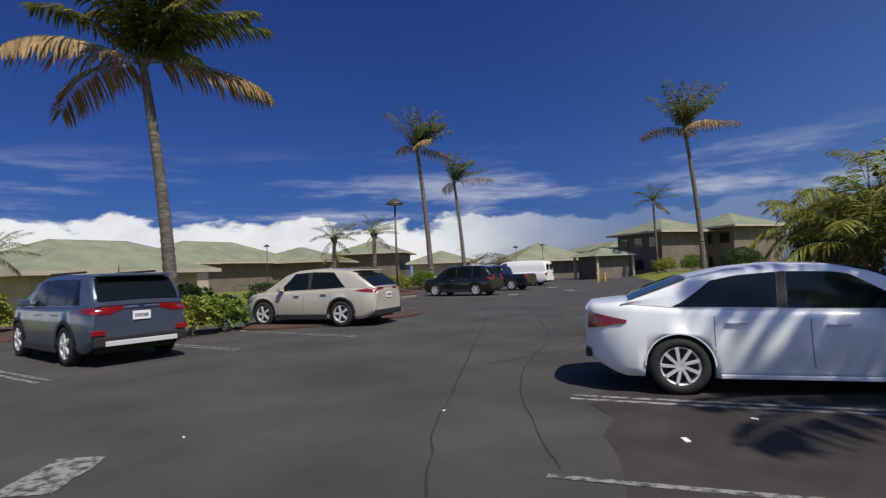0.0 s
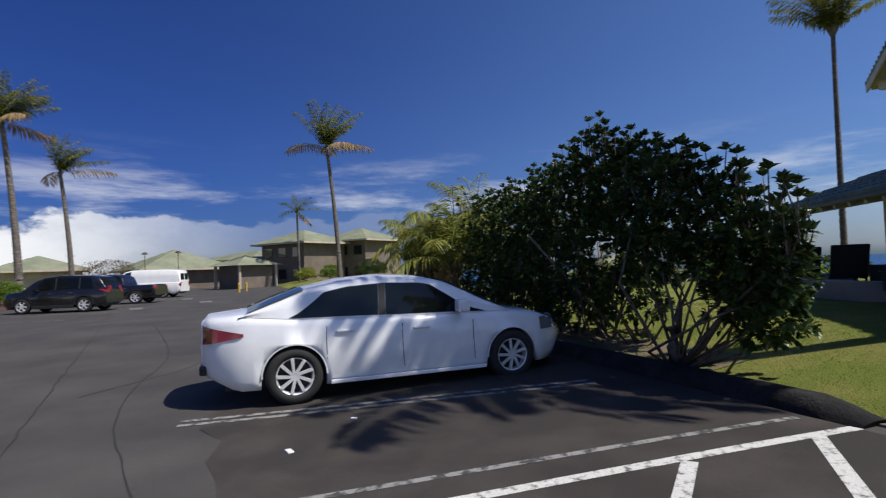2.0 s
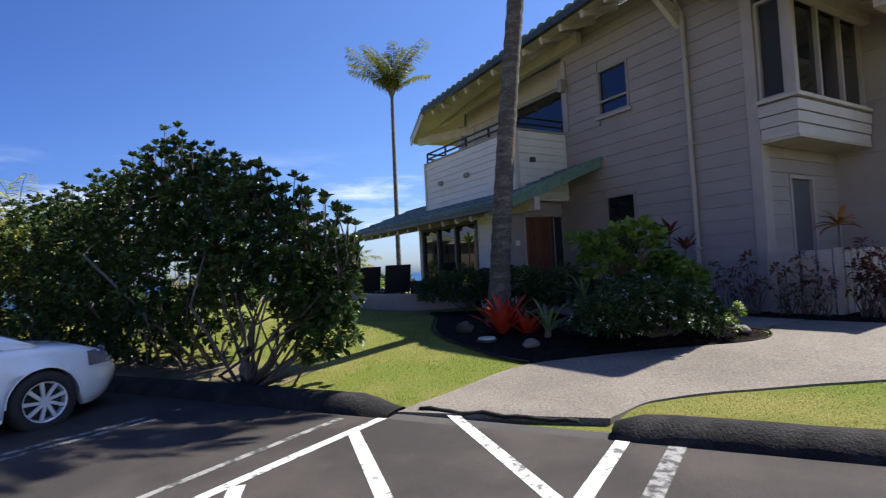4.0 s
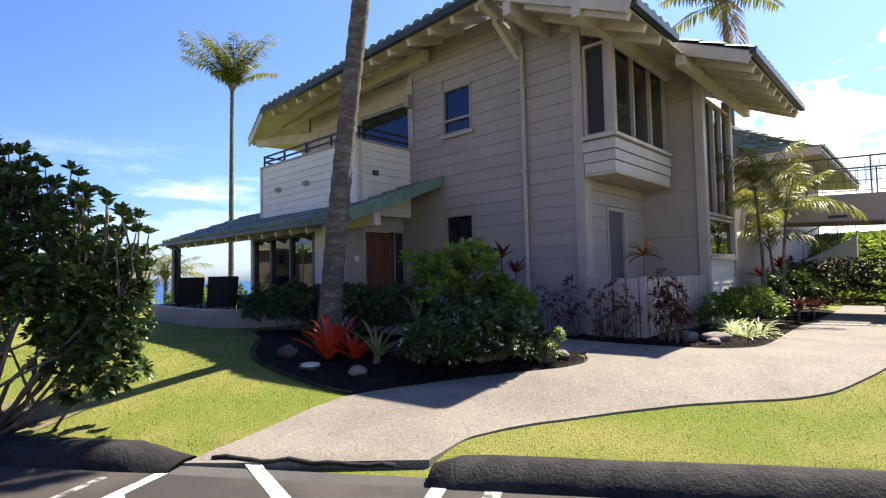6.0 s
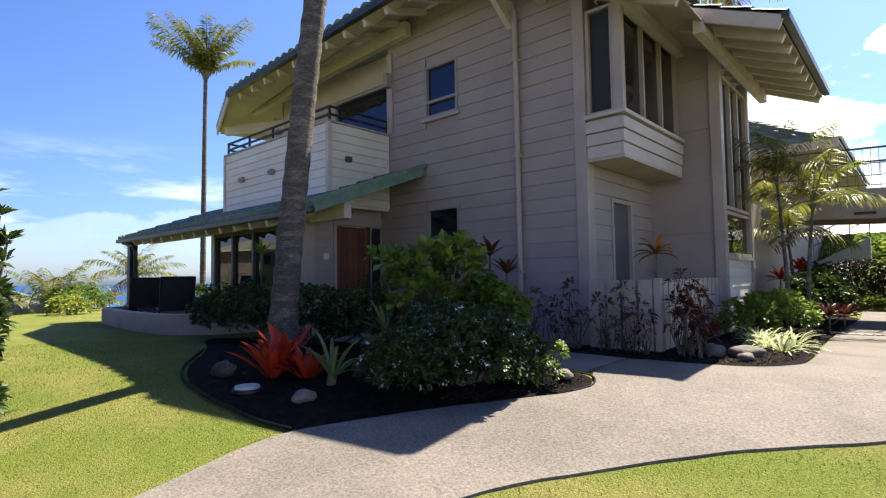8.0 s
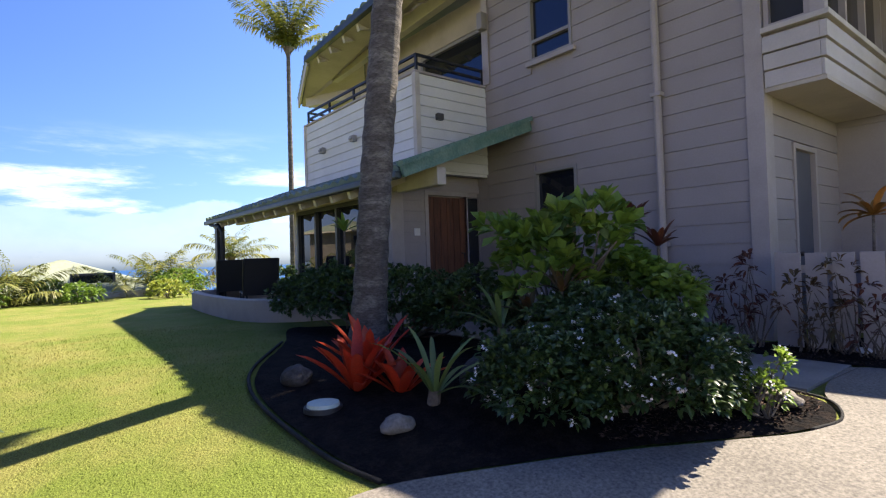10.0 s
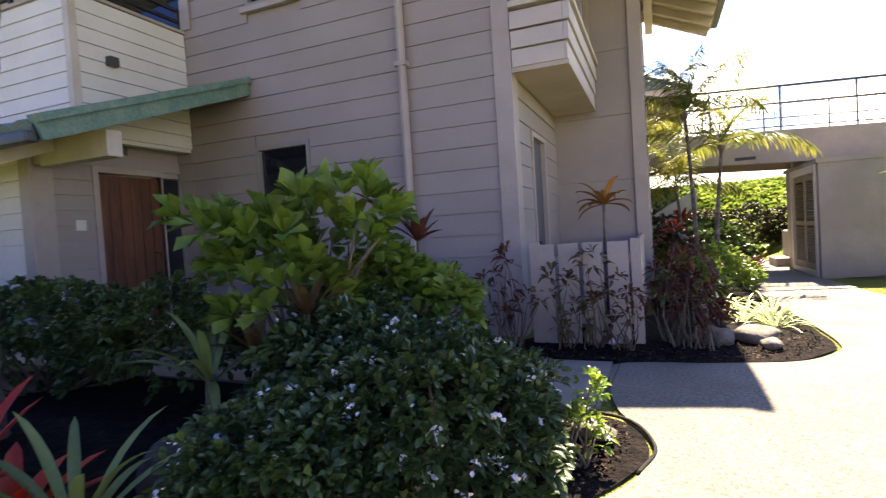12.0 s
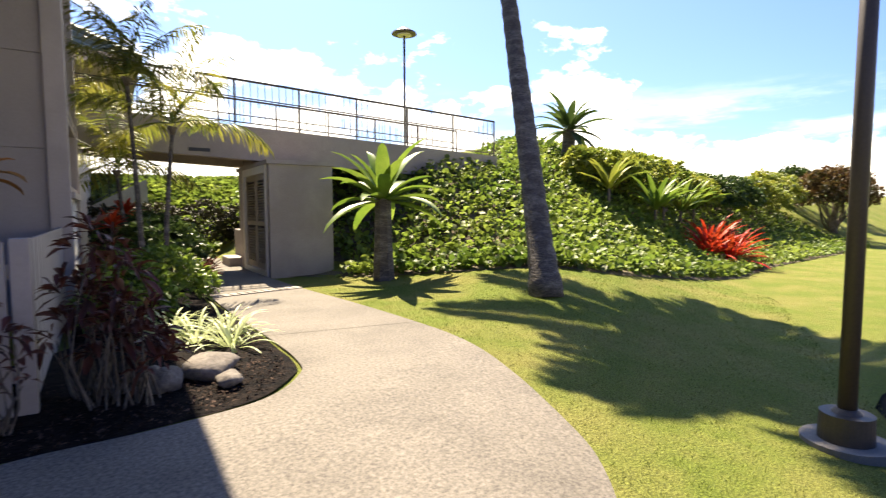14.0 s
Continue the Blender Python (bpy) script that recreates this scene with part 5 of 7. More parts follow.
for s in (1, -1):
    part("reflector", boxes((-0.062, 0.10, s * 0.72 - 0.10, s * 0.72 + 0.10, 0.56, 0.66), bevel=0.015), TAILRED, suv1)
part("trim", boxes((-0.012, 0.005, -0.30, 0.30, 1.01, 1.035), bevel=0.004), CHROME, suv1, "chrome tailgate strip")
part("badge", boxes((-0.014, 0.0, -0.06, 0.06, 0.985 + 0.075, 1.0 + 0.10), bevel=0.005), CHROME, suv1)
part("spoiler", boxes((0.20, 0.55, -0.62, 0.62, 1.605, 1.655), bevel=0.02), BLUECAR, suv1)
part("roof_rail", boxes((0.8, 2.7, 0.60, 0.63, 1.68, 1.72), bevel=0.01), DARKPL, suv1)
part("roof_rail", boxes((0.8, 2.7, -0.63, -0.60, 1.68, 1.72), bevel=0.01), DARKPL, suv1)
bm = bmesh.new()
tube(bm, [(1.0, 0, 1.67), (0.93, 0, 1.86)], [0.012, 0.004], 6)
part("aerial", bm, DARKPL, suv1)

# champagne sport utility car, side on
off = Vector((0.906, 0.423)) * 0.8
at, turn = car_at((8.22 + off.x, 12.70 + off.y), (7.041 + off.x, 15.231 + off.y), 1.05)
suv2, _, _ = car("champagne sport utility car parked nose in", at, turn, 4.89, 1.895, 2.79, 1.05, 0.375,
    [(0, 0.98), (0.05, 1.05), (0.5, 1.13), (1.6, 1.08), (3.4, 1.04), (3.75, 1.05), (4.4, 0.96), (4.7, 0.82), (4.89, 0.66)],
    [(0.03, 1.06), (0.25, 1.26), (0.62, 1.50), (0.9, 1.60), (1.5, 1.66), (2.1, 1.68), (2.7, 1.65), (3.1, 1.53), (3.85, 1.06)],
    [(0, 0.70), (0.06, 0.80), (0.25, 0.88), (0.8, 0.94), (2.5, 0.9475), (4.1, 0.92), (4.5, 0.80), (4.89, 0.5)],
    GOLDCAR, 0.23, 5, ((0.92, 2.12, 0.42, 0.0), (2.20, 3.32, 0.0, -0.58)), tail=(0.02, 0.55, 0.95, 1.09), head=(4.3, 4.75, 0.74, 0.88), rear_glass=(0.10, 0.60), wind=(3.1, 3.75), suv=True, cladding=True, tumble=0.27)
part("bumper", boxes((-0.03, 0.12, -0.74, 0.74, 0.30, 0.46), bevel=0.03), DARKPL, suv2)
plate(suv2, -0.006, 0.78)
part("spoiler", boxes((0.52, 0.95, -0.60, 0.60, 1.575, 1.615), bevel=0.02), GOLDCAR, suv2)

# black sport utility car, pick-up and van further along the row
at, turn = car_at((22.6, 20.83), (21.88, 23.4), 0.95)
suv3, _, _ = car("black sport utility car parked nose in", at, turn, 4.75, 1.87, 2.75, 0.95, 0.36,
    [(0, 0.98), (0.05, 1.05), (0.5, 1.10), (3.4, 1.06), (4.3, 1.0), (4.6, 0.88), (4.75, 0.7)],
    [(0.03, 1.08), (0.15, 1.35), (0.35, 1.62), (0.9, 1.72), (2.1, 1.75), (2.8, 1.68), (3.1, 1.55), (3.75, 1.08)],
    [(0, 0.80), (0.1, 0.86), (0.6, 0.93), (2.5, 0.935), (4.1, 0.9), (4.5, 0.8), (4.75, 0.6)],
    BLACKCAR, 0.24, 6, ((0.55, 1.15, 0.15, 0.0), (1.22, 2.2, 0.0, 0.0), (2.28, 3.3, 0.0, -0.5)), tail=(0.0, 0.3, 0.9, 1.2), rear_glass=(0.06, 0.33), wind=(3.1, 3.68), suv=True, cladding=True, tumble=0.24)
at, turn = car_at((28.44, 23.14), (27.6, 26.11), 1.1)
pick, _, _ = car("dark pick-up truck parked nose in", at, turn, 5.4, 1.9, 3.1, 1.1, 0.38,
    [(0, 1.02), (0.05, 1.08), (2.2, 1.08), (3.8, 1.08), (4.0, 1.10), (4.9, 1.05), (5.3, 0.9), (5.4, 0.7)],
    [(1.75, 1.08), (1.85, 1.55), (2.1, 1.72), (2.9, 1.76), (3.4, 1.66), (4.0, 1.12)],
    [(0, 0.86), (0.1, 0.92), (2.5, 0.95), (4.6, 0.92), (5.1, 0.82), (5.4, 0.65)],
    BLACKCAR, 0.32, 6, ((1.98, 2.72, 0.05, 0.0), (2.8, 3.6, 0.0, -0.45)), tail=(0.0, 0.15, 0.85, 1.05), wind=(3.4, 3.92), suv=True, cladding=True, category="pickup truck")
at, turn = car_at((35.6, 27.01), (34.54, 30.57), 1.2)
van, _, _ = car("white windowless panel van parked nose in", at, turn, 5.7, 2.0, 3.43, 1.2, 0.37,
    [(0, 1.10), (0.05, 1.16), (4.2, 1.12), (4.7, 1.12), (5.3, 1.0), (5.6, 0.85), (5.7, 0.7)],
    [(0.02, 1.15), (0.05, 1.85), (0.2, 2.02), (1.0, 2.08), (3.4, 2.08), (3.9, 1.98), (4.85, 1.12)],
    [(0, 0.92), (0.1, 0.97), (2.5, 1.0), (4.8, 0.96), (5.3, 0.86), (5.7, 0.7)],
    VANWHITE, 0.28, 5, ((3.45, 4.35, 0.0, -0.5),), tail=(0.0, 0.10, 0.8, 1.1), wind=(3.95, 4.8), tumble=0.12, category="van")
for s in (1, -1):
    part("rear_door_window", boxes((0.025, 0.04, s * 0.38 - 0.28, s * 0.38 + 0.28, 1.28, 1.75)), CARGLASS, van)
# ---- plants ----
rng = np.random.default_rng(7)


def unit(v):
    return v / np.maximum(1e-9, np.linalg.norm(v, axis=-1, keepdims=True))


def leaf_mesh(base, dirs, length, width, droop=0.25, shape=0.45, fold=0.25):
    """Leaves as folded blades: arrays of bases, directions, lengths and widths. Returns verts and faces."""
    n = len(base)
    d = unit(dirs)
    ref = np.tile(np.array([0, 0, 1.0]), (n, 1)) + 0.35 * rng.normal(size=(n, 3))
    s = unit(np.cross(d, ref))
    u = np.cross(s, d)
    L, Wd = length[:, None], width[:, None]
    down = np.array([0, 0, -1.0])
    mid = base + d * L * shape + down * L * droop * 0.25
    m2 = base + d * L * 0.8 + down * L * droop * 0.62
    tip = base + d * L + down * L * droop
    v = np.stack([base, mid + s * Wd / 2 + u * Wd * fold, mid - s * Wd / 2 + u * Wd * fold, m2 + s * Wd * 0.33 + u * Wd * fold * 0.5, m2 - s * Wd * 0.33 + u * Wd * fold * 0.5, tip, mid, m2], axis=1)
    idx = np.arange(n)[:, None] * 8
    f3 = np.concatenate([idx + np.array(t) for t in ((0, 6, 1), (0, 2, 6), (3, 7, 5), (7, 4, 5))])
    f4 = np.concatenate([idx + np.array(t) for t in ((1, 6, 7, 3), (6, 2, 4, 7))])
    return v.reshape(-1, 3), f3, f4


def mesh_from(name, groups, mat, parent=None, label="", smooth=False):
    """One mesh out of several (verts, triangles, quads)."""
    vs, loops, starts, totals = [], [], [], []
    off = at = 0
    for v, f3, f4 in groups:
        vs.append(v)
        for f in (f3, f4):
            if len(f):
                loops.append((f + off).ravel())
                k = f.shape[1]
                starts.append(at + np.arange(len(f)) * k)
                totals.append(np.full(len(f), k))
                at += f.size
        off += len(v)
    v = np.concatenate(vs)
    me = bpy.data.meshes.new(name)
    me.vertices.add(len(v))
    me.vertices.foreach_set("co", v.astype(np.float32).ravel())
    lp = np.concatenate(loops).astype(np.int32)
    me.loops.add(len(lp))
    me.loops.foreach_set("vertex_index", lp)
    st = np.concatenate(starts).astype(np.int32)
    me.polygons.add(len(st))
    me.polygons.foreach_set("loop_start", st)
    me.polygons.foreach_set("loop_total", np.concatenate(totals).astype(np.int32))
    me.update(calc_edges=True)
    me.materials.append(mat)
    ob = new(name, me)
    if parent is not None:
        ob.parent = parent
    if label:
        ob["label"] = label
    return ob


def clump_points(n, c, r, shell=0.55, low=-0.35):
    """Points in an ellipsoid, most of them near its skin, with their outward directions."""
    d = unit(rng.normal(size=(n * 2, 3)))
    d = d[d[:, 2] > low][:n]
    k = (shell + (1 - shell) * rng.random(len(d)) ** 0.5)[:, None]
    k *= (1 + 0.18 * np.sin(7 * d[:, :1] + 3 * d[:, 1:2]) * np.cos(5 * d[:, 2:3] + c[0]))
    return np.array(c) + d * np.array(r) * k, d


def rosettes(points, dirs, per, length, width, spread=0.9, droop=0.2, up=0.35, shape=0.55):
    n = len(points)
    b = np.repeat(points, per, axis=0)
    d = np.repeat(unit(dirs + np.array([0, 0, up])), per, axis=0)
    d = unit(d + spread * unit(rng.normal(size=b.shape)))
    ln = length * (0.65 + 0.6 * rng.random(len(b)))
    return leaf_mesh(b + d * 0.01, d, ln, ln * width, droop, shape)


def limb(bm, a, b, r0, r1, sag=0.12, seg=6):
    a, b = Vector(a), Vector(b)
    j = Vector(rng.normal(size=3)) * (b - a).length * sag
    pts = [a, a.lerp(b, 0.35) + j, a.lerp(b, 0.7) + j * 0.6, b]
    tube(bm, pts, [r0, r0 * 0.75 + r1 * 0.25, r0 * 0.4 + r1 * 0.6, r1], seg)


def bush(name, label, at, clumps, mat, per=7, leaf_len=0.11, leaf_w=0.42, density=90, spread=0.9, droop=0.2, stems=6, group="", flowers=None, category="shrub", stem_r=0.02, up=0.35, shape=0.55):
    """A shrub: stems from its foot into clumps of leaves."""
    ob = thing(name, label, category, group, at=(at[0], at[1], land(at[0], at[1])))
    groups = []
    bm = bmesh.new()
    pts_all = []
    for c in clumps:
        cx, cy, cz, rx, ry, rz = c
        n = int(density * (rx * ry + ry * rz + rx * rz) * 4)
        p, d = clump_points(n, (cx, cy, cz), (rx, ry, rz))
        keep = p[:, 2] > 0.02
        p, d = p[keep], d[keep]
        pts_all.append(p)
        groups.append(rosettes(p, d, per, leaf_len, leaf_w, spread, droop, up, shape))
        for k in range(stems):
            q = p[rng.integers(len(p))]
            limb(bm, (rng.normal() * 0.05, rng.normal() * 0.05, -0.03), tuple(q * np.array([0.85, 0.85, 0.9])), stem_r, stem_r * 0.3, 0.07, 5)
    tagged(mesh_from("foliage", groups, mat, ob), kind="stuff")
    tagged(part("stem", bm, WOODY, ob), kind="stuff")
    if flowers:
        m, count, size, petals = flowers
        p = np.concatenate(pts_all)
        p = p[rng.choice(len(p), count)]
        out = unit(p - p.mean(axis=0) + np.array([0, 0, 0.3]))
        p = p + out * leaf_len * 0.75
        b = np.repeat(p, petals, axis=0) + rng.normal(size=(count * petals, 3)) * size * 0.5
        d = unit(rng.normal(size=b.shape) + np.repeat(out, petals, axis=0))
        mesh_from("blossom", [leaf_mesh(b, d, np.full(len(b), size), np.full(len(b), size * 0.8), 0.0)], m, ob, "small white blossoms")
    return ob


def strap_plant(name, label, at, n, length, width, mat, category="plant", stand=0.55, droop=0.7, group="", trunk=0.0, spread=1.0, z=None, taper=0.4, trunk_r=0.05, trunk_mat=None):
    """Long arching leaves from one point."""
    ob = thing(name, label, category, group, at=(at[0], at[1], land(at[0], at[1]) if z is None else z))
    verts, f4 = [], []
    seg = 7
    for k in range(n):
        a = k * 2.4 + rng.normal() * 0.25
        el = stand + (1.25 - stand) * (1 - (k + 0.5) / n) ** 0.8 * spread + rng.normal() * 0.08
        ln = length * (0.75 + 0.4 * rng.random())
        h = np.array([math.cos(a), math.sin(a), 0])
        sd = np.array([-math.sin(a), math.cos(a), 0])
        p = np.array([0, 0, trunk]) + h * 0.02
        ang = el
        base = len(verts)
        for i in range(seg + 1):
            f = i / seg
            w = width * (0.55 + 0.9 * f) if f < 0.5 else width * (1 - (f - 0.5) * 2) ** taper
            w = max(w, 0.002)
            up = np.array([0, 0, 1.0]) * math.cos(ang) - h * math.sin(ang)
            verts += [p + sd * w / 2 + up * w * 0.22, p, p - sd * w / 2 + up * w * 0.22]
            p = p + (h * math.cos(ang) + np.array([0, 0, math.sin(ang)])) * ln / seg
            ang -= droop * 1.6 / seg * (0.4 + f * 1.2)
        for i in range(seg):
            for j in range(2):
                f4.append((base + i * 3 + j, base + i * 3 + j + 1, base + i * 3 + j + 4, base + i * 3 + j + 3))
    mesh_from("leaves", [(np.array(verts), np.zeros((0, 3), int), np.array(f4))], mat, ob)
    if trunk:
        bm = bmesh.new()
        tube(bm, [(0, 0, -0.05), (0.01, 0.01, trunk * 0.5), (0, 0, trunk + 0.04)], [trunk_r * 1.25, trunk_r, trunk_r * 0.9], 8)
        part("trunk", bm, trunk_mat or WOODY, ob)
    return ob


def palm(label, at, height, lean, frond, n, trunk_r=0.16, mat=PALMLEAF, dry=3, wind=(0.25, -0.2), leaflets=44, leaf_len=0.62, name="palm_tree", group="palms", base_z=None, bow=0.6, flare=1.5, droop=0.95, fat=0.07, rise=0.0):
    """A coconut palm: ringed leaning trunk and a crown of feathered fronds."""
    z0 = land(at[0], at[1]) if base_z is None else base_z
    ob = thing(name, label, "palm tree", group, at=(at[0], at[1], z0))
    bm = bmesh.new()
    pts, rad = [], []
    steps = max(14, int(height * 7))
    for k in range(steps + 1):
        f = k / steps
        b = f ** (1 + bow) if bow >= 0 else 1 - (1 - f) ** (1 - bow)
        pts.append((lean[0] * b, lean[1] * b, f * height - (0.06 if k == 0 else 0)))
        r = trunk_r * (1 - 0.42 * f) * (1 + (flare - 1) * math.exp(-f * height / 0.35))
        rad.append(r * (1.0 + (0.05 if k % 2 else -0.03)))
    tube(bm, pts, rad, 14)
    part("trunk", bm, TRUNK, ob, smooth=True)
    top = np.array(pts[-1])
    # boot of old frond bases
    bm = bmesh.new()
    bs = min(1.0, trunk_r / 0.14)
    for k in range(14):
        a = k * 2.4
        d = Vector((math.cos(a), math.sin(a), 1.1)).normalized()
        bar(bm, Vector(top) - Vector((0, 0, 0.25 * bs)) + d * 0.03 * bs, Vector(top) + d * (0.28 + 0.02 * (k % 4)) * bs, 0.09 * bs, 0.03 * bs)
    tagged(part("frond_base", bm, WOODY, ob), kind="stuff")
    live, dead, stem_v, stem_f = [], [], [], []
    wv = np.array([wind[0], wind[1], 0])
    for k in range(n):
        a = k * 2.39996 + rng.normal() * 0.2
        f = (k + 0.5) / n
        el = 1.5 - (1.42 - rise) * f ** 1.15 + rng.normal() * 0.08
        is_dry = k >= n - dry
        if is_dry:
            el -= 0.45
        ln = frond * (0.85 + 0.3 * rng.random()) * (0.75 + 0.25 * min(1, f * 3))
        h = np.array([math.cos(a), math.sin(a), 0])
        ang = el
        p = top + np.array([0, 0, 0.12])
        seg = 14
        P, T = [p], []
        for i in range(seg):
            g = (i + 0.5) / seg
            d = h * math.cos(ang) + np.array([0, 0, math.sin(ang)]) + wv * g * 1.3
            d = d / np.linalg.norm(d)
            p = p + d * ln / seg
            P.append(p)
            T.append(d)
            ang -= droop / seg * (0.5 + 1.1 * g)
        P, T = np.array(P), np.array(T + [T[-1]])
        m = leaflets
        g = np.linspace(0.13, 0.985, m)
        xs = np.linspace(0, 1, seg + 1)
        C = np.stack([np.interp(g, xs, P[:, i]) for i in range(3)], axis=1)
        D = unit(np.stack([np.interp(g, xs, T[:, i]) for i in range(3)], axis=1))
        S = unit(np.cross(D, np.array([0, 0, 1.0])) + 1e-4)
        U = np.cross(S, D)
        size = leaf_len * frond / 3.0 * np.sin(np.pi * (0.12 + 0.80 * g)) ** 0.7
        for sgn in (-1, 1):
            dd = unit(S * sgn * 0.9 + D * (0.35 + 0.5 * g[:, None]) + U * 0.12 + wv * 0.5 + rng.normal(size=S.shape) * 0.10)
            q = leaf_mesh(C, dd, size * (0.85 + 0.3 * rng.random(m)), np.full(m, fat * frond / 3.0), 0.75 if not is_dry else 1.1, 0.4, 0.15)
            (dead if is_dry else live).append(q)
        ring = 4
        base = len(stem_v)
        for i in range(seg + 1):
            r = 0.032 * (1 - 0.85 * i / seg) * frond / 3.0
            s = unit(np.cross(T[i], np.array([0, 0, 1.0])) + 1e-4)
            u = np.cross(s, T[i])
            stem_v += [P[i] + s * r, P[i] + u * r * 0.6, P[i] - s * r, P[i] - u * r * 0.6]
        for i in range(seg):
            for j in range(ring):
                stem_f.append((base + i * 4 + j, base + i * 4 + (j + 1) % 4, base + i * 4 + 4 + (j + 1) % 4, base + i * 4 + 4 + j))
    crown = mesh_from("crown", live, mat, ob)
    if dead:
        mesh_from("dry_fronds", dead, PALMDRY, ob, "dry brown hanging fronds")
    tagged(mesh_from("frond_rib", [(np.array(stem_v), np.zeros((0, 3), int), np.array(stem_f))], STRAP, ob), kind="stuff")
    return ob


# the big dark hedge of glossy rosettes behind the kerb
hedge = thing("hedge", "tall dark glossy-leaved hedge with bare lower limbs", "hedge", at=(7.45, -2.23, land(7.45, -2.23)))
hb = bmesh.new()
groups = []
hx, hy = 7.45, -2.23
hz = land(hx, hy)
CLUMPS = []
for u, s, zc, ru, rz in ((2.85, 0.5, 1.75, 0.62, 0.8), (2.15, 0.3, 1.5, 0.45, 0.66), (2.15, 0.62, 1.45, 0.42, 0.62), (2.2, 0.65, 0.75, 0.36, 0.4), (2.2, 0.3, 0.75, 0.36, 0.4), (1.95, 0.3, 1.05, 0.3, 0.4), (3.5, 0.6, 2.0, 0.8, 0.82), (2.6, 0.55, 1.15, 0.42, 0.55), (4.2, 0.85, 2.2, 0.85, 0.9), (5.0, 1.2, 2.5, 0.95, 1.0), (5.8, 1.3, 2.7, 1.0, 1.1), (6.8, 1.3, 2.5, 1.1, 1.0), (7.8, 1.4, 2.3, 1.1, 1.0), (8.9, 1.5, 2.3, 1.2, 1.0), (10.1, 1.6, 2.4, 1.3, 1.1), (5.6, 1.0, 1.3, 1.2, 0.8), (7.0, 1.1, 1.2, 1.2, 0.8), (8.6, 1.3, 1.2, 1.3, 0.8), (10.2, 1.5, 1.3, 1.4, 0.9), (4.4, 1.0, 1.5, 0.8, 0.6), (5.2, 1.3, 0.75, 0.9, 0.45), (6.6, 1.2, 0.6, 1.1, 0.5), (8.2, 1.2, 0.6, 1.2, 0.5), (9.8, 1.4, 0.6, 1.3, 0.5), (2.5, 0.5, 0.8, 0.38, 0.32), (3.0, 0.75, 0.9, 0.42, 0.36)):
    x, y = kerb_xy(u, s)
    CLUMPS.append((x - hx, y - hy, zc - hz + (0.0 if zc > 1.4 else 0.1), ru, rz * (0.9 if zc > 1.4 else 1.0)))
tips = []
for cx, cy, cz, r, rz in CLUMPS:
    n = int(330 * r * rz)
    p, d = clump_points(n, (cx, cy, cz), (r, r * 0.66, rz), 0.5, -0.8)
    tips.append((p, d))
    groups.append(rosettes(p, d, 13, 0.105, 0.46, 0.95, 0.10, 0.5, 0.62))
    foot = (0.0, 0.0) if cx < 1.6 else (cx * 0.9, cy * 0.9)
    for k in range(2 if cx < 1.6 else 4):
        q = p[rng.integers(len(p))]
        fx_, fy_ = foot[0] + rng.normal() * 0.06, foot[1] + rng.normal() * 0.06
        limb(hb, (fx_, fy_, -0.05), tuple(q), 0.024, 0.007, 0.16, 6)
# bare sprigs standing above the top
SPRIGS = [(u, 0.45 + 0.1 * u, z - 0.5, z + rng.uniform(-0.02, 0.34)) for u in np.arange(2.1, 9.6, 0.24) for z in [float(np.interp(u, [2.0, 2.8, 3.5, 4.2, 5.0, 5.8, 6.8, 7.8, 9.0], [2.05, 2.45, 2.72, 2.95, 3.3, 3.6, 3.4, 3.2, 3.2]))]]
for u, s, z0, z1 in (*SPRIGS, (5.75, 1.3, 3.3, 4.0), (5.95, 1.2, 3.3, 3.75), (5.5, 1.3, 3.2, 3.6), (4.5, 1.1, 2.9, 3.35), (3.45, 0.6, 2.6, 2.95), (3.3, 0.6, 2.6, 2.9), (2.5, 0.5, 2.0, 2.62), (2.0, 0.3, 1.9, 2.35), (1.95, 0.65, 1.7, 2.2), (1.85, 0.3, 1.7, 2.2), (2.4, 0.45, 1.9, 2.45), (8.2, 1.4, 3.0, 3.4), (12.2, 1.5, 3.0, 3.7), (9.4, 1.5, 3.1, 3.5), (6.4, 1.3, 3.3, 3.7), (4.9, 1.2, 3.1, 3.55), (5.2, 1.1, 3.2, 3.5), (4.1, 1.0, 2.8, 3.15), (3.8, 1.1, 2.7, 3.1), (3.0, 0.6, 2.4, 2.75), (2.8, 0.5, 2.2, 2.55), (7.2, 1.3, 3.2, 3.45), (7.7, 1.4, 3.0, 3.5)):
    x, y = kerb_xy(u, s)
    for j in range(4):
        a, l2 = rng.random() * 6.28, 0.16 * j
        q = np.array([[x - hx + 0.13 * math.cos(a) * (j > 0), y - hy + 0.13 * math.sin(a) * (j > 0), z1 - hz - l2]])
        limb(hb, (x - hx, y - hy, z0 - hz - 0.3), tuple(q[0]), 0.014, 0.006, 0.04, 5)
        groups.append(rosettes(q, np.array([[0, 0, 1.0]]), 22, 0.11, 0.44, 0.9, 0.1, 0.3, 0.6))
tube(hb, [(0, 0, -0.1), (0.02, 0.0, 0.25), (0.0, 0.02, 0.5)], [0.13, 0.10, 0.08], 9)
tagged(mesh_from("foliage", groups, HEDGE, hedge), kind="stuff")
tagged(part("branch", hb, WOODY, hedge, smooth=True), kind="stuff")

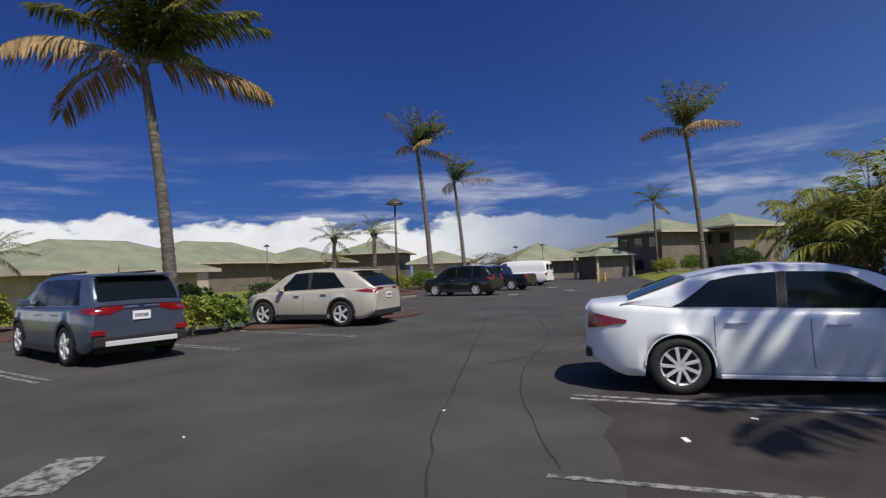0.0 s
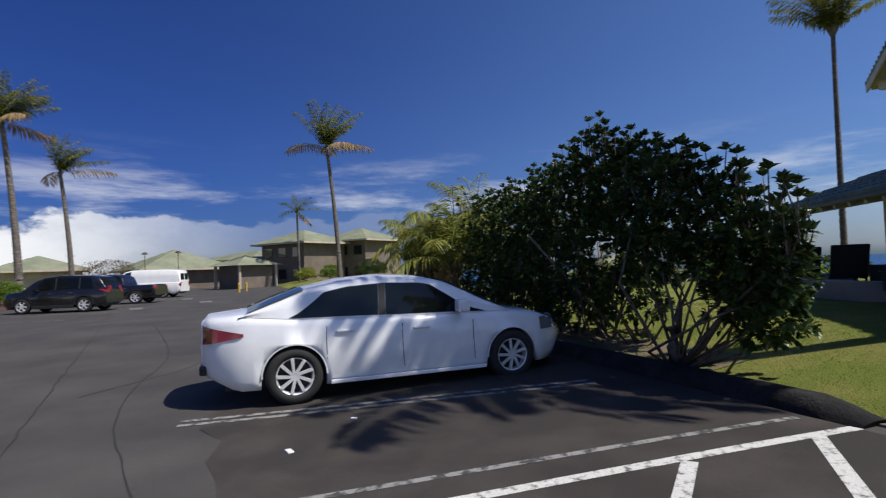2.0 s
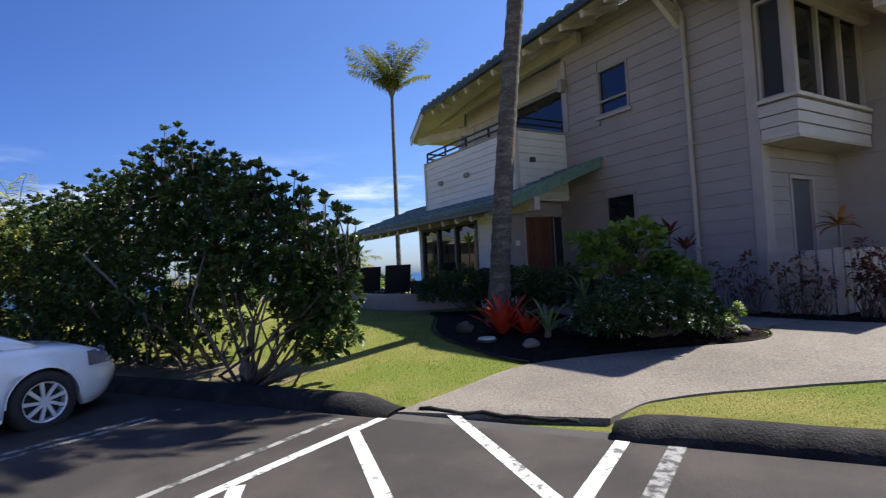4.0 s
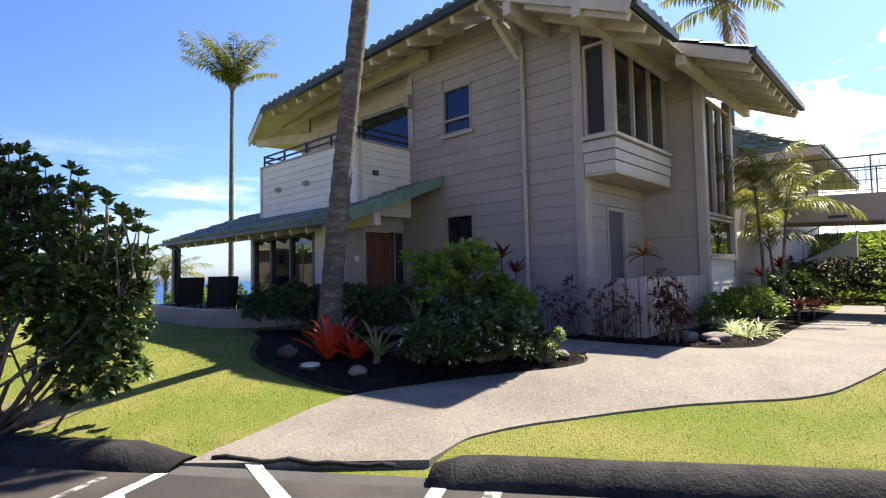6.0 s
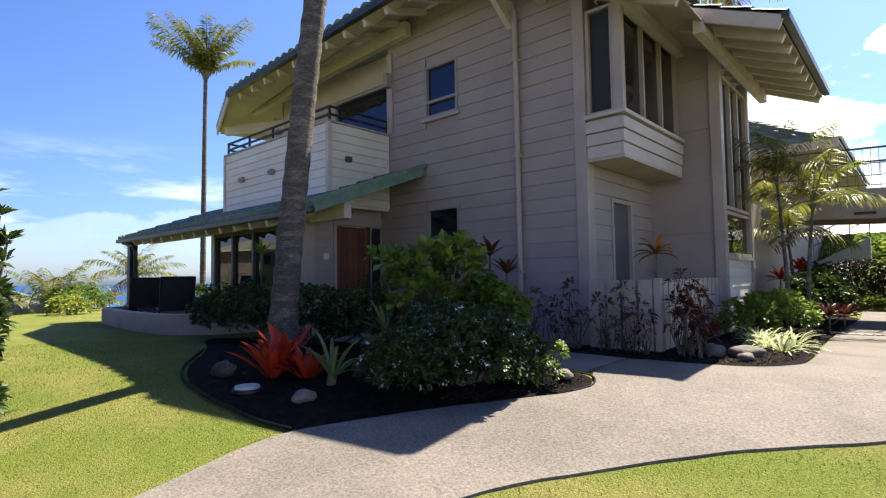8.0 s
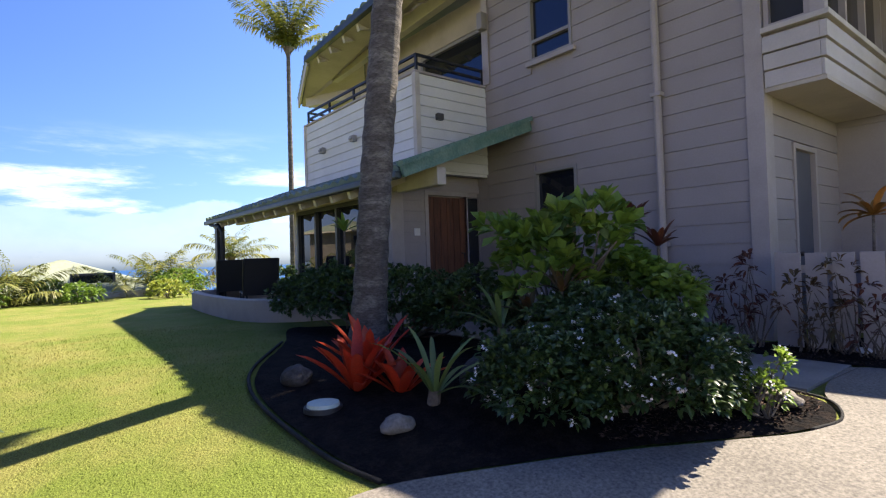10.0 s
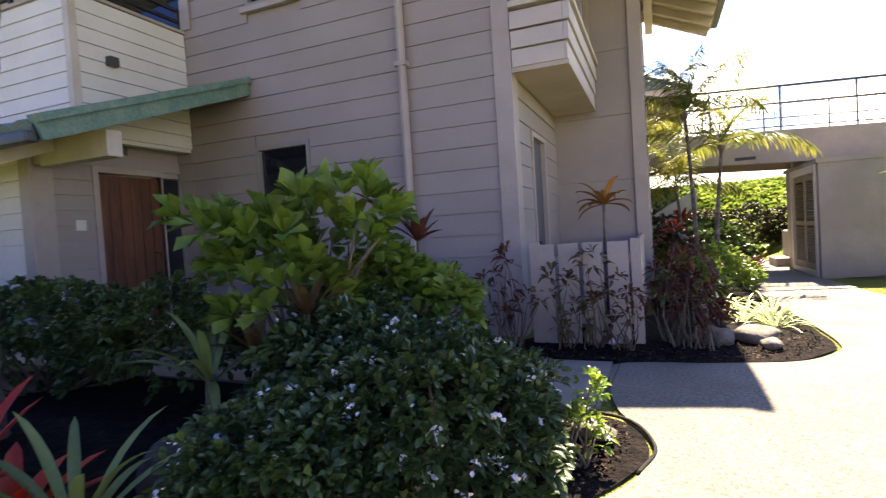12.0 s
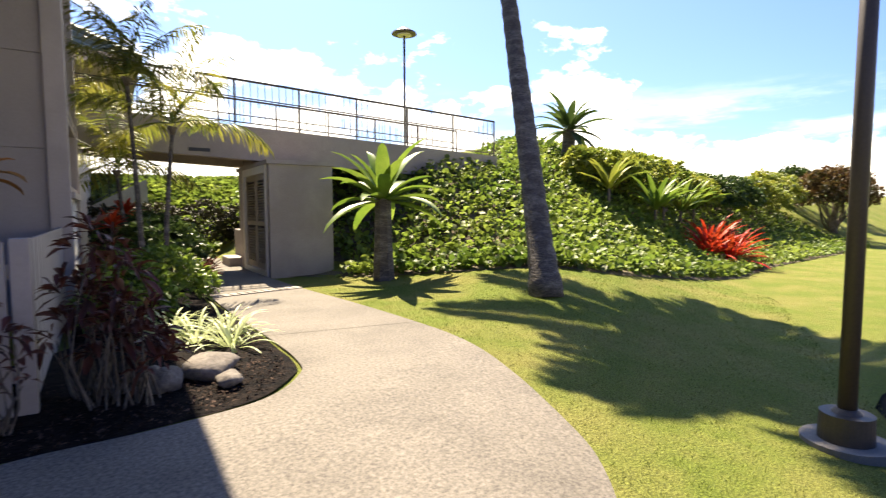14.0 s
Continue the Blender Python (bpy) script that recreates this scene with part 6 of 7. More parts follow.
# palms: beside the house, beyond it, round the car park and on the lawn
palm("tall coconut palm rising from the bed by the house", (7.8, -6.4), 9.2, (-1.7, -0.1), 2.8, 24, 0.18, fat=0.1, dry=2, bow=0.25, flare=1.55, base_z=0.35)
palm("slender coconut palm beyond the house", (23.7, -12.3), 10.1, (-0.3, 0.08), 2.7, 26, 0.13, dry=0, wind=(-0.05, 0.2), leaflets=36, rise=0.62, droop=0.75, base_z=0.0)
palm("tall coconut palm with dry fronds behind the parked cars", (5.2, 18.2), 8.3, (-0.75, 0.0), 4.2, 28, 0.22, dry=3, droop=1.0, wind=(0.15, -0.2), leaflets=60, rise=0.6, base_z=0.1)
palm("wind-blown coconut palm at the car park's edge", (32.0, 36.2), 13.0, (0.0, 1.4), 4.2, 22, 0.27, dry=3, wind=(0.35, -0.35), leaflets=34, rise=0.66, droop=0.8, base_z=0.0)
palm("smaller wind-blown coconut palm at the car park's edge", (38.5, 38.4), 10.6, (0.0, 1.1), 3.6, 20, 0.23, dry=2, wind=(0.35, -0.35), leaflets=30, rise=0.66, droop=0.8, base_z=0.0)
palm("tall coconut palm with yellowing fronds", (53.0, 20.3), 14.5, (0.0, 1.1), 5.0, 22, 0.27, dry=4, wind=(0.2, -0.25), leaflets=34, rise=0.66, droop=0.8, base_z=0.0)
palm("slim coconut palm beside the far houses", (58.0, 27.3), 8.5, (0.00, 0.14), 2.70, 14, 0.17, dry=2, leaflets=22, base_z=0.0)
for x, y, h in ((15.0, 24.6, 3.3), (17.0, 23.7, 3.5), (26.73, 44.09, 2.7), (0.95, 27.08, 2.7), (-1.67, 24.57, 3.2)):
    palm("short bushy palm in the car park planting", (x, y), h, (0.05, 0.0), 1.5, 18, 0.16, mat=PALMLEAF, dry=2, leaflets=22, leaf_len=0.55, group="short palms", base_z=0.0, flare=1.1)
palm("leaning coconut palm on the lawn", (-0.93, -10.92), 8.0, (-1.75, -3.55), 3.2, 25, 0.165, dry=0, bow=0.02, flare=1.4, wind=(-0.2, 0.15), leaflets=70, droop=0.85, fat=0.11)
palm("tall palm rising behind the house roofs", (6.3, -24.5), 11.6, (0.1, 0), 2.9, 16, 0.17, dry=2, leaflets=32, base_z=0.5)
# golden palms at the end of the hedge
for u, s, h in ((11.6, 0.9, 1.3), (12.6, 1.5, 1.9), (14.2, 1.2, 1.6), (13.4, 2.6, 2.1), (15.6, 1.8, 1.7)):
    x, y = kerb_xy(u, s)
    palm("clumping golden cane palm beside the hedge", (x, y), h, (0.05, 0.05), 2.1, 18, 0.06, mat=PALMGOLD, dry=2, leaflets=28, leaf_len=0.75, group="golden palms", flare=1.1, droop=1.2)
for u, s in ((16.0, 2.0), (18.5, 3.0), (15.2, 4.5)):
    x, y = kerb_xy(u, s)
    bush("shrub", "mixed green shrubs at the car park's edge", (x, y), ((0, 0, 0.9, 1.1, 1.0, 1.1), (0.6, 0.5, 1.5, 0.7, 0.7, 0.8)), SHRUB, 6, 0.16, 0.45, 45, stems=4, group="far shrubs")

# bed beside the house
bush("flowering_hedge", "low dark hedge with tiny white blossoms", (8.6, -7.38), ((0, 0, 0.45, 1.0, 0.5, 0.52), (-1.2, -0.1, 0.42, 0.9, 0.5, 0.5), (1.2, 0.2, 0.48, 0.9, 0.5, 0.5), (2.2, 0.3, 0.45, 0.7, 0.5, 0.5)), SHRUB, 7, 0.07, 0.5, 150, flowers=(PETAL, 60, 0.022, 5))
bush("flowering_shrub", "rounded dark shrub dotted with white blossoms", (4.95, -6.9), ((0, 0, 0.30, 0.68, 0.78, 0.44), (0.5, -0.25, 0.36, 0.58, 0.6, 0.46), (0.3, 0.62, 0.24, 0.5, 0.45, 0.34), (-0.2, -0.45, 0.24, 0.34, 0.33, 0.30), (0.85, -0.75, 0.42, 0.45, 0.42, 0.48)), HEDGE, 7, 0.056, 0.5, 330, flowers=(PETAL, 320, 0.024, 7), stems=8)
bush("flowering_shrub", "small yellow-green sprigs with pink and white blossoms", (4.28, -7.25), ((0, 0, 0.16, 0.15, 0.13, 0.15), (-0.05, -0.13, 0.33, 0.07, 0.07, 0.11), (0.16, 0.15, 0.10, 0.12, 0.10, 0.10)), BRIGHT, 6, 0.05, 0.5, 240, flowers=(PETAL, 26, 0.02, 6), stems=5, stem_r=0.01)
bush("croton", "bright broad-leaved shrub with yellowing leaves", (6.05, -7.52), ((0, 0, 1.1, 0.60, 0.58, 0.30), (-0.45, 0.2, 1.3, 0.36, 0.34, 0.18), (0.45, -0.2, 0.95, 0.42, 0.42, 0.22), (-0.15, 0.35, 0.78, 0.40, 0.36, 0.2), (0.3, 0.3, 1.28, 0.32, 0.32, 0.16)), BRIGHT, 9, 0.155, 0.52, 20, spread=0.95, droop=0.05, stems=4, stem_r=0.02, up=0.8, shape=0.68)
bush("shrub", "bright green shrub by the downpipe", (5.75, -8.09), ((0, 0, 0.75, 0.35, 0.3, 0.28), (-0.4, 0.05, 0.62, 0.28, 0.25, 0.25)), BRIGHT, 7, 0.12, 0.5, 120, stems=5)
strap_plant("bromeliad", "scarlet bromeliad with arching pointed leaves", (6.78, -5.7), 15, 0.58, 0.105, REDLEAF, stand=0.55, droop=0.3, group="bromeliads")
strap_plant("bromeliad", "scarlet bromeliad with arching pointed leaves", (6.98, -5.94), 14, 0.62, 0.10, REDLEAF, stand=0.6, droop=0.3, group="bromeliads")
strap_plant("bromeliad", "scarlet bromeliad with arching pointed leaves", (6.45, -5.91), 13, 0.48, 0.095, REDLEAF, stand=0.5, droop=0.35, group="bromeliads")
strap_plant("spider_lily", "green strap-leaved lily on the mulch", (6.0, -5.91), 11, 0.55, 0.05, STRAP, stand=0.35, droop=0.6, trunk=0.12, group="strap lilies")
strap_plant("spider_lily", "green strap-leaved lily on the mulch", (6.1, -6.71), 10, 0.55, 0.05, STRAP, stand=0.2, droop=0.6, trunk=0.45, trunk_r=0.03, group="strap lilies")
strap_plant("ti_plant", "dark maroon ti plant on a thin stem", (6.0, -8.62), 12, 0.32, 0.075, TI, stand=0.5, droop=0.3, trunk=1.35, trunk_r=0.018, group="ti plants")
strap_plant("ti_plant", "dark maroon ti plant on a thin stem", (5.75, -8.67), 10, 0.3, 0.07, TI, stand=0.5, droop=0.3, trunk=1.1, trunk_r=0.018, group="ti plants")
for x, y, h in ((5.7, -7.04, 0.75), (5.95, -6.9, 0.55), (10.0, -7.35, 1.5)):
    strap_plant("ti_plant", "young ti plant with a few thin leaves", (x, y), 9, 0.28, 0.06, BRIGHT if h > 1 else TI_OLIVE, stand=0.4, droop=0.4, trunk=h, trunk_r=0.014, group="ti plants")

# bed along the path
for x, y, h, m in ((4.72, -9.45, 0.62, TI_OLIVE), (4.45, -9.5, 0.8, TI_OLIVE), (4.2, -9.42, 0.55, TI), (5.15, -9.5, 0.85, TI), (5.4, -9.4, 0.6, TI), (5.75, -9.4, 0.7, TI_OLIVE)):
    bush("croton", "spindly olive and maroon croton before the fence", (x, y), ((0, 0, h, 0.16, 0.13, 0.14), (0.16, -0.05, h * 0.72, 0.13, 0.1, 0.13), (-0.15, 0.03, h * 0.55, 0.12, 0.1, 0.12), (0.05, 0.05, h * 0.36, 0.12, 0.1, 0.08)), m, 5, 0.115, 0.28, 34, spread=1.0, droop=0.35, stems=3, stem_r=0.009, group="crotons by the fence")
for x, y, h in ((3.72, -9.62, 0.95), (3.62, -9.75, 0.75), (3.8, -9.8, 0.6), (3.55, -9.55, 0.55)):
    bush("ti_plant", "bushy maroon ti plant beside the fence", (x, y), ((0, 0, h, 0.13, 0.13, 0.12), (0.1, -0.1, h * 0.7, 0.13, 0.12, 0.12), (-0.1, 0.08, h * 0.5, 0.12, 0.12, 0.1)), TI, 5, 0.13, 0.26, 60, spread=1.0, droop=0.35, stems=3, stem_r=0.010, group="ti plants")
for x, y in ((3.08, -10.9), (2.85, -10.6), (3.25, -11.2), (2.8, -11.1)):
    strap_plant("spider_plant", "pale variegated spider plant tuft", (x, y), 44, 0.42, 0.022, PALE, stand=0.25, droop=0.9, group="spider plants")
for x, y, h in ((2.65, -13.6, 0.3), (2.5, -14.2, 0.25), (3.6, -15.2, 0.9), (3.4, -16.2, 1.1)):
    strap_plant("ti_plant", "red ti plant in the path bed", (x, y), 22, 0.3, 0.07, TI if h < 0.8 else REDLEAF, stand=0.0, droop=0.4, trunk=h, trunk_r=0.016, group="ti plants")
bush("shrub", "low green shrub in the path bed", (3.2, -12.6), ((0, 0, 0.35, 0.5, 0.6, 0.4), (0.3, 0.7, 0.3, 0.4, 0.4, 0.35)), BRIGHT, 6, 0.10, 0.45, 110, group="bed shrubs")
bush("shrub", "glossy green shrub in the path bed", (2.95, -15.0), ((0, 0, 0.5, 0.55, 0.8, 0.55), (0.1, -1.2, 0.55, 0.5, 0.6, 0.55)), SHRUB, 6, 0.11, 0.45, 110, group="bed shrubs")
strap_plant("ti_plant", "orange-tipped ti plant by the fence corner", (4.4, -10.6), 14, 0.36, 0.08, leaf("orange_ti_leaf", (0.42, 0.16, 0.04), (0.25, 0.14, 0.03)), stand=-0.2, droop=0.8, trunk=1.35, trunk_r=0.016, group="ti plants")
for x, y, h, ln in ((3.28, -14.0, 2.75, (0.1, 0.05)), (3.02, -14.1, 2.2, (-0.15, 0.0)), (3.4, -15.6, 1.7, (0.1, 0))):
    palm("slender feathery palm in the path bed", (x, y), h, ln, 1.35, 11, 0.04, mat=PALMLEAF if h > 2.5 else PALMGOLD, dry=0, leaflets=30, leaf_len=0.85, group="slender palms", flare=1.3, droop=0.9, fat=0.06)


# loose chips lying on the mulch, and small stones
def inside(x, y, line):
    px, py = np.array([p[0] for p in line]), np.array([p[1] for p in line])
    hit = np.zeros(len(x), bool)
    j = len(px) - 1
    for i in range(len(px)):
        cross = ((py[i] > y) != (py[j] > y)) & (x < (px[j] - px[i]) * (y - py[i]) / (py[j] - py[i] + 1e-9) + px[i])
        hit ^= cross
        j = i
    return hit


CHIP = material("bark_chip", (0.03, 0.02, 0.016), 0.95, second=(0.09, 0.06, 0.046), scale=5, fine=0.3, vary=0.6, island=True, spec=0.08)
for line, x0, x1, y0, y1, n in ((BED1_LINE, 3.9, 4.9, -7.8, -6.3, 2600), (BED2_LINE, 2.2, 4.9, -12.5, -9.0, 9000)):
    x, y = rng.uniform(x0, x1, n), rng.uniform(y0, y1, n)
    ok = inside(x, y, line) & (y < -5.0) & (x > np.interp(-y, [-p[1] for p in PATH_LEFT], [p[0] for p in PATH_LEFT]) + 0.10)
    x, y = x[ok], y[ok]
    z = np.array([land(a, b) for a, b in zip(x, y)]) + 0.034 + rng.random(len(x)) * 0.014
    d = rng.normal(size=(len(x), 3)) * np.array([1, 1, 0.35])
    ln = 0.014 + 0.022 * rng.random(len(x))
    chips = mesh_from("mulch_chips", [leaf_mesh(np.stack([x, y, z], axis=1), d, ln, ln * 0.5, 0.0, 0.35, 0.3)], CHIP)
    tagged(chips, "loose brown bark chips on black mulch", "mulch", kind="stuff")
# ---- walkway bridge, bank and lawn things ----
def rail_run(parent, a, b, h, posts, pickets, mat):
    a, b = Vector(a), Vector(b)
    bm = bmesh.new()
    up = Vector((0, 0, h))
    bar(bm, a + up, b + up, 0.04, 0.035)
    part("handrail", bm, mat, parent)
    for f in (0.08, 0.62):
        part("rail", bar(bmesh.new(), a + up * f, b + up * f, 0.02, 0.02), mat, parent)
    src = None
    for k in range(posts + 1):
        p = a.lerp(b, k / posts)
        ob = part("post", boxes((-0.015, 0.015, -0.015, 0.015, 0, h)), mat, parent) if k == 0 else share("post", src, parent, Matrix())
        src = src or ob
        ob.matrix_basis = Matrix.Translation(p)
    src = None
    for k in range(pickets):
        p = a.lerp(b, (k + 0.5) / pickets)
        ob = part("picket", boxes((-0.005, 0.005, -0.005, 0.005, h * 0.08, h * 0.97)), mat, parent) if k == 0 else share("picket", src, parent, Matrix())
        src = src or ob
        ob.matrix_basis = Matrix.Translation(p)


bridge = thing("footbridge", "concrete footbridge with brown metal railings", "footbridge")
part("deck", prism(prism(bmesh.new(), [(-4.3, -16.2, 2.93), (4.02, -16.2, 3.27), (4.02, -18.0, 3.27), (-4.3, -18.0, 2.93)], 0.18), [(-4.3, -16.18, 2.94), (4.02, -16.18, 3.28), (4.02, -16.38, 3.28), (-4.3, -16.38, 2.94)], 0.60), PLASTER, bridge)
part("beam", prism(bmesh.new(), [(-1.0, -17.75, 2.86), (4.0, -17.75, 3.07), (4.0, -17.95, 3.07), (-1.0, -17.95, 2.86)], 0.4), PLASTER, bridge)
part("pier", boxes((0.85, 1.15, -16.5, -16.15, 2.2, 2.6), (0.6, 1.2, -17.9, -16.5, 2.45, 2.8)), PLASTER, bridge)
rail_run(bridge, (-4.28, -16.28, 2.95), (4.0, -16.28, 3.29), 0.82, 7, 64, BROWNM)
rail_run(bridge, (-4.28, -17.9, 2.93), (4.0, -17.9, 3.27), 0.82, 7, 40, BROWNM)
part("bridge_lamp", boxes((2.08, 2.43, -16.19, -16.165, 2.68, 2.74)), BLACKM, bridge)

shed = thing("store_shed", "small plastered store with louvred double doors", "shed", at=(0.09, -0.3, 0))
for q in ((0.15, 1.26, -14.98, -14.84, 0.4, 2.43), (0.15, 0.29, -17.2, -14.98, 0.4, 2.43), (0.29, 1.26, -17.2, -17.06, 0.4, 2.43), (1.14, 1.26, -17.06, -16.72, 0.4, 2.43)):
    part("wall", boxes(q), PLASTER, shed)
part("roof", boxes((0.1, 1.3, -17.25, -14.80, 2.432, 2.50)), PLASTER, shed)
shed_frame = part("door_frame", boxes((1.2, 1.29, -16.72, -16.6, 0.5, 2.43), (1.2, 1.29, -15.06, -14.985, 0.5, 2.43), (1.2, 1.29, -16.6, -15.06, 2.3, 2.43), (1.2, 1.29, -16.6, -15.06, 0.5, 0.6)), SIDING_PALE, shed)
for k in range(2):
    y0 = -16.58 + k * 0.765
    leaf_door = part("door", boxes((1.21, 1.25, y0, y0 + 0.08, 0.61, 2.29), (1.21, 1.25, y0 + 0.67, y0 + 0.75, 0.61, 2.29), (1.21, 1.25, y0 + 0.08, y0 + 0.67, 0.61, 0.72), (1.21, 1.25, y0 + 0.08, y0 + 0.67, 2.19, 2.29), (1.21, 1.25, y0 + 0.08, y0 + 0.67, 1.38, 1.46)), PLASTER_FAR, shed)
    src = None
    for j in range(30):
        z = 0.75 + j * 0.048
        if 1.35 < z < 1.47:
            continue
        ob = part("louvre", bar(bmesh.new(), (0, 0, 0), (0, 0.59, 0), 0.05, 0.008), PLASTER_FAR, leaf_door) if src is None else share("louvre", src, leaf_door, Matrix())
        src = src or ob
        ob.matrix_basis = pose(1.23, y0 + 0.08, z, 0, 35, 0)
low = thing("low_wall", "low stepped plaster wall beside the store", "garden wall")
part("wall", boxes((0.9, 1.25, -18.6, -17.3, 0.4, 1.25), (0.95, 1.6, -18.2, -17.4, 0.4, 0.7), bevel=0.03), PLASTER, low)

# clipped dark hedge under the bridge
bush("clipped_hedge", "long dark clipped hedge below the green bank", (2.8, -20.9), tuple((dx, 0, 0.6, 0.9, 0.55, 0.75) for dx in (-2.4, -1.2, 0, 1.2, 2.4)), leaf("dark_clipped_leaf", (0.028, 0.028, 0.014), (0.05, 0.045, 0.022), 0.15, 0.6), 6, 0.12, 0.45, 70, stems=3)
# stairs rail beyond the bridge
stair = thing("stair_railing", "concrete stair with dark metal railing beyond the bridge", "railing")
part("stair", prism(bmesh.new(), [(2.6, -24.0, 2.6), (5.0, -22.5, 1.2), (5.0, -22.9, 1.2), (2.6, -24.4, 2.6)], 0.7), PLASTER_FAR, stair)
rail_run(stair, (2.6, -24.0, 2.6), (5.0, -22.5, 1.2), 0.9, 5, 20, BLACKM)
# second wing beyond the tower
wing = thing("house", "neighbouring taupe wing with a green tile roof", "house")
part("wall", boxes((4.4, 9.0, -30.0, -21.5, 0.4, 5.2)), SIDING, wing)
tile_roof(wing, (2.9, -30.0, 5.0), (2.9, -19.6, 5.0), (6.6, -20.6, 6.7), (6.6, -30.0, 6.7), 0.1, TILE, tile=0.35, row=0.5)
part("soffit", prism(bmesh.new(), [(2.92, -30, 4.88), (2.92, -19.6, 4.88), (6.6, -20.4, 5.2), (6.6, -30, 5.2)], 0.03), SOFFIT, wing)
tile_roof(wing, (2.9, -19.6, 5.0), (9.5, -19.6, 5.0), (8.0, -21.0, 6.7), (6.6, -20.6, 6.7), 0.1, TILE, tile=0.35, row=0.5)
part("fascia", bar(bmesh.new(), (2.9, -19.58, 4.9), (9.5, -19.58, 4.9), 0.05, 0.25), BEAMW, wing)
window(wing, "x", 4.38, -1, -25.5, -22.0, 1.0, 2.6, mullions=(-23.7,), frame_mat=BEAMW, sill=False)

# bare soil of the bank under its ground cover
verts, faces = [], []
bank_x = np.arange(-24, 1.25, 0.4)
for x in bank_x:
    for k in range(18):
        y = bank_line(x) - k * 0.5
        verts.append((x, y, land(x, y) + 0.012 + 0.015 * noise.noise(Vector((x * 2, y * 2, 5)))))
faces = [(i * 18 + k, i * 18 + k + 1, (i + 1) * 18 + k + 1, (i + 1) * 18 + k) for i in range(len(bank_x) - 1) for k in range(17) if not (bank_x[i] > -0.4 and k > 2)]
tagged(part("bank_soil", (verts, faces), material("leafy_bank_soil", (0.075, 0.055, 0.036), 0.95, second=(0.15, 0.12, 0.07), scale=3, fine=0.4, fine_scale=35, bump=0.03, bump_scale=25), smooth=True), "brown soil and dry leaves of the bank", "ground", kind="structure")

# ground cover on the bank
n = 46000
px = rng.uniform(-24, 1.3, n)
bl_ = np.interp(px, (-60, -22, -11, -8, -3.3, -2.2, -1.2, -0.3, 1.0), (-19, -15, -13.2, -12.3, -11.7, -12.0, -12.9, -13.8, -15.2))
py = bl_ - 0.1 - rng.random(n) ** 1.25 * 8.5
inside = ~((px > -0.05) & (py < -14.6) & (py > -17.3)) & ~((px > 0.5))
keep = rng.random(n) < np.where(px < -9, 0.45, 1.0)
px, py = px[inside & keep], py[inside & keep]
pz = np.array([land(a, b) for a, b in zip(px, py)])
base = np.stack([px, py, pz + 0.04 + 0.16 * rng.random(len(px)) ** 2], axis=1)
d = unit(rng.normal(size=base.shape) * 0.9 + np.array([0.0, 0.3, 0.9]))
ln = 0.10 + 0.10 * rng.random(len(px))
cover = mesh_from("ground_cover", [leaf_mesh(base, d, ln, ln * 0.75, 0.25, 0.5)], COVER)
tagged(cover, "dense leafy green ground cover on the bank", "ground cover", kind="stuff")
n = 26000
px, py = rng.uniform(-3, 6.5, n), rng.uniform(-33, -21.3, n)
pz = np.array([land(a, b) for a, b in zip(px, py)])
base = np.stack([px, py, pz + 0.03], axis=1)
ln = 0.16 + 0.12 * rng.random(n)
cover2 = mesh_from("ground_cover", [leaf_mesh(base, unit(rng.normal(size=base.shape) + np.array([0, 0, 1.0])), ln, ln * 0.7, 0.2, 0.5)], COVER)
tagged(cover2, "sunlit green ground cover on the far slope", "ground cover", kind="stuff")

# dracaenas and shrubs on the bank
strap_plant("dracaena", "broad-leaved dracaena on a shaggy stem", (-0.05, -13.7), 24, 1.15, 0.24, BRIGHT, "plant", stand=-0.3, droop=0.6, trunk=1.25, trunk_r=0.15, group="dracaenas", trunk_mat=TRUNK, taper=0.6)
strap_plant("dracaena", "broad-leaved dracaena on a shaggy stem", (-8.15, -17.6), 28, 1.35, 0.24, SHRUB, "plant", stand=-0.5, droop=0.6, trunk=0.9, trunk_r=0.2, group="dracaenas", trunk_mat=TRUNK, taper=0.6)
for x, y, n_, L_, m in ((-8.2, -14.6, 18, 1.1, BRIGHT), (-9.4, -15.2, 18, 1.2, BRIGHT), (-10.8, -15.6, 18, 1.1, BRIGHT), (-12.4, -16.2, 16, 1.2, BRIGHT), (-6.9, -15.0, 16, 0.9, LIME)):
    strap_plant("ginger", "leafy ginger with broad upright leaves", (x, y), n_, L_, 0.16, m, "plant", stand=0.5, droop=0.5, trunk=0.5, trunk_r=0.04, group="gingers")
for x, y, s in ((-7.4, -16.0, 0.8), (-8.6, -15.8, 0.9), (-9.8, -16.4, 1.0), (-11.6, -17.0, 1.0), (-13.4, -17.0, 1.0), (-15.4, -17.4, 1.1), (-17.5, -17.8, 1.2), (-20, -18, 1.3), (-23, -19, 1.4), (-28, -20, 1.6), (-33, -20, 1.8)):
    bush("shrub", "mixed shrubs with orange tips on the bank", (x, y), ((0, 0, s * 0.55, s, s * 0.9, s * 0.7), (s * 0.5, 0, s * 0.9, s * 0.5, s * 0.5, s * 0.4)), (BRIGHT, SHRUB, LIME)[int(-x * 10) % 3], 6, 0.17, 0.45, 50 / s, stems=4, group="bank shrubs")
for x, y in ((-10.4, -13.9), (-11.1, -14.2), (-9.8, -14.1), (-10.6, -14.6)):
    strap_plant("bromeliad", "big red bromeliad at the foot of the bank", (x, y), 34, 1.15, 0.11, REDLEAF, stand=0.1, droop=0.5, group="bromeliads")
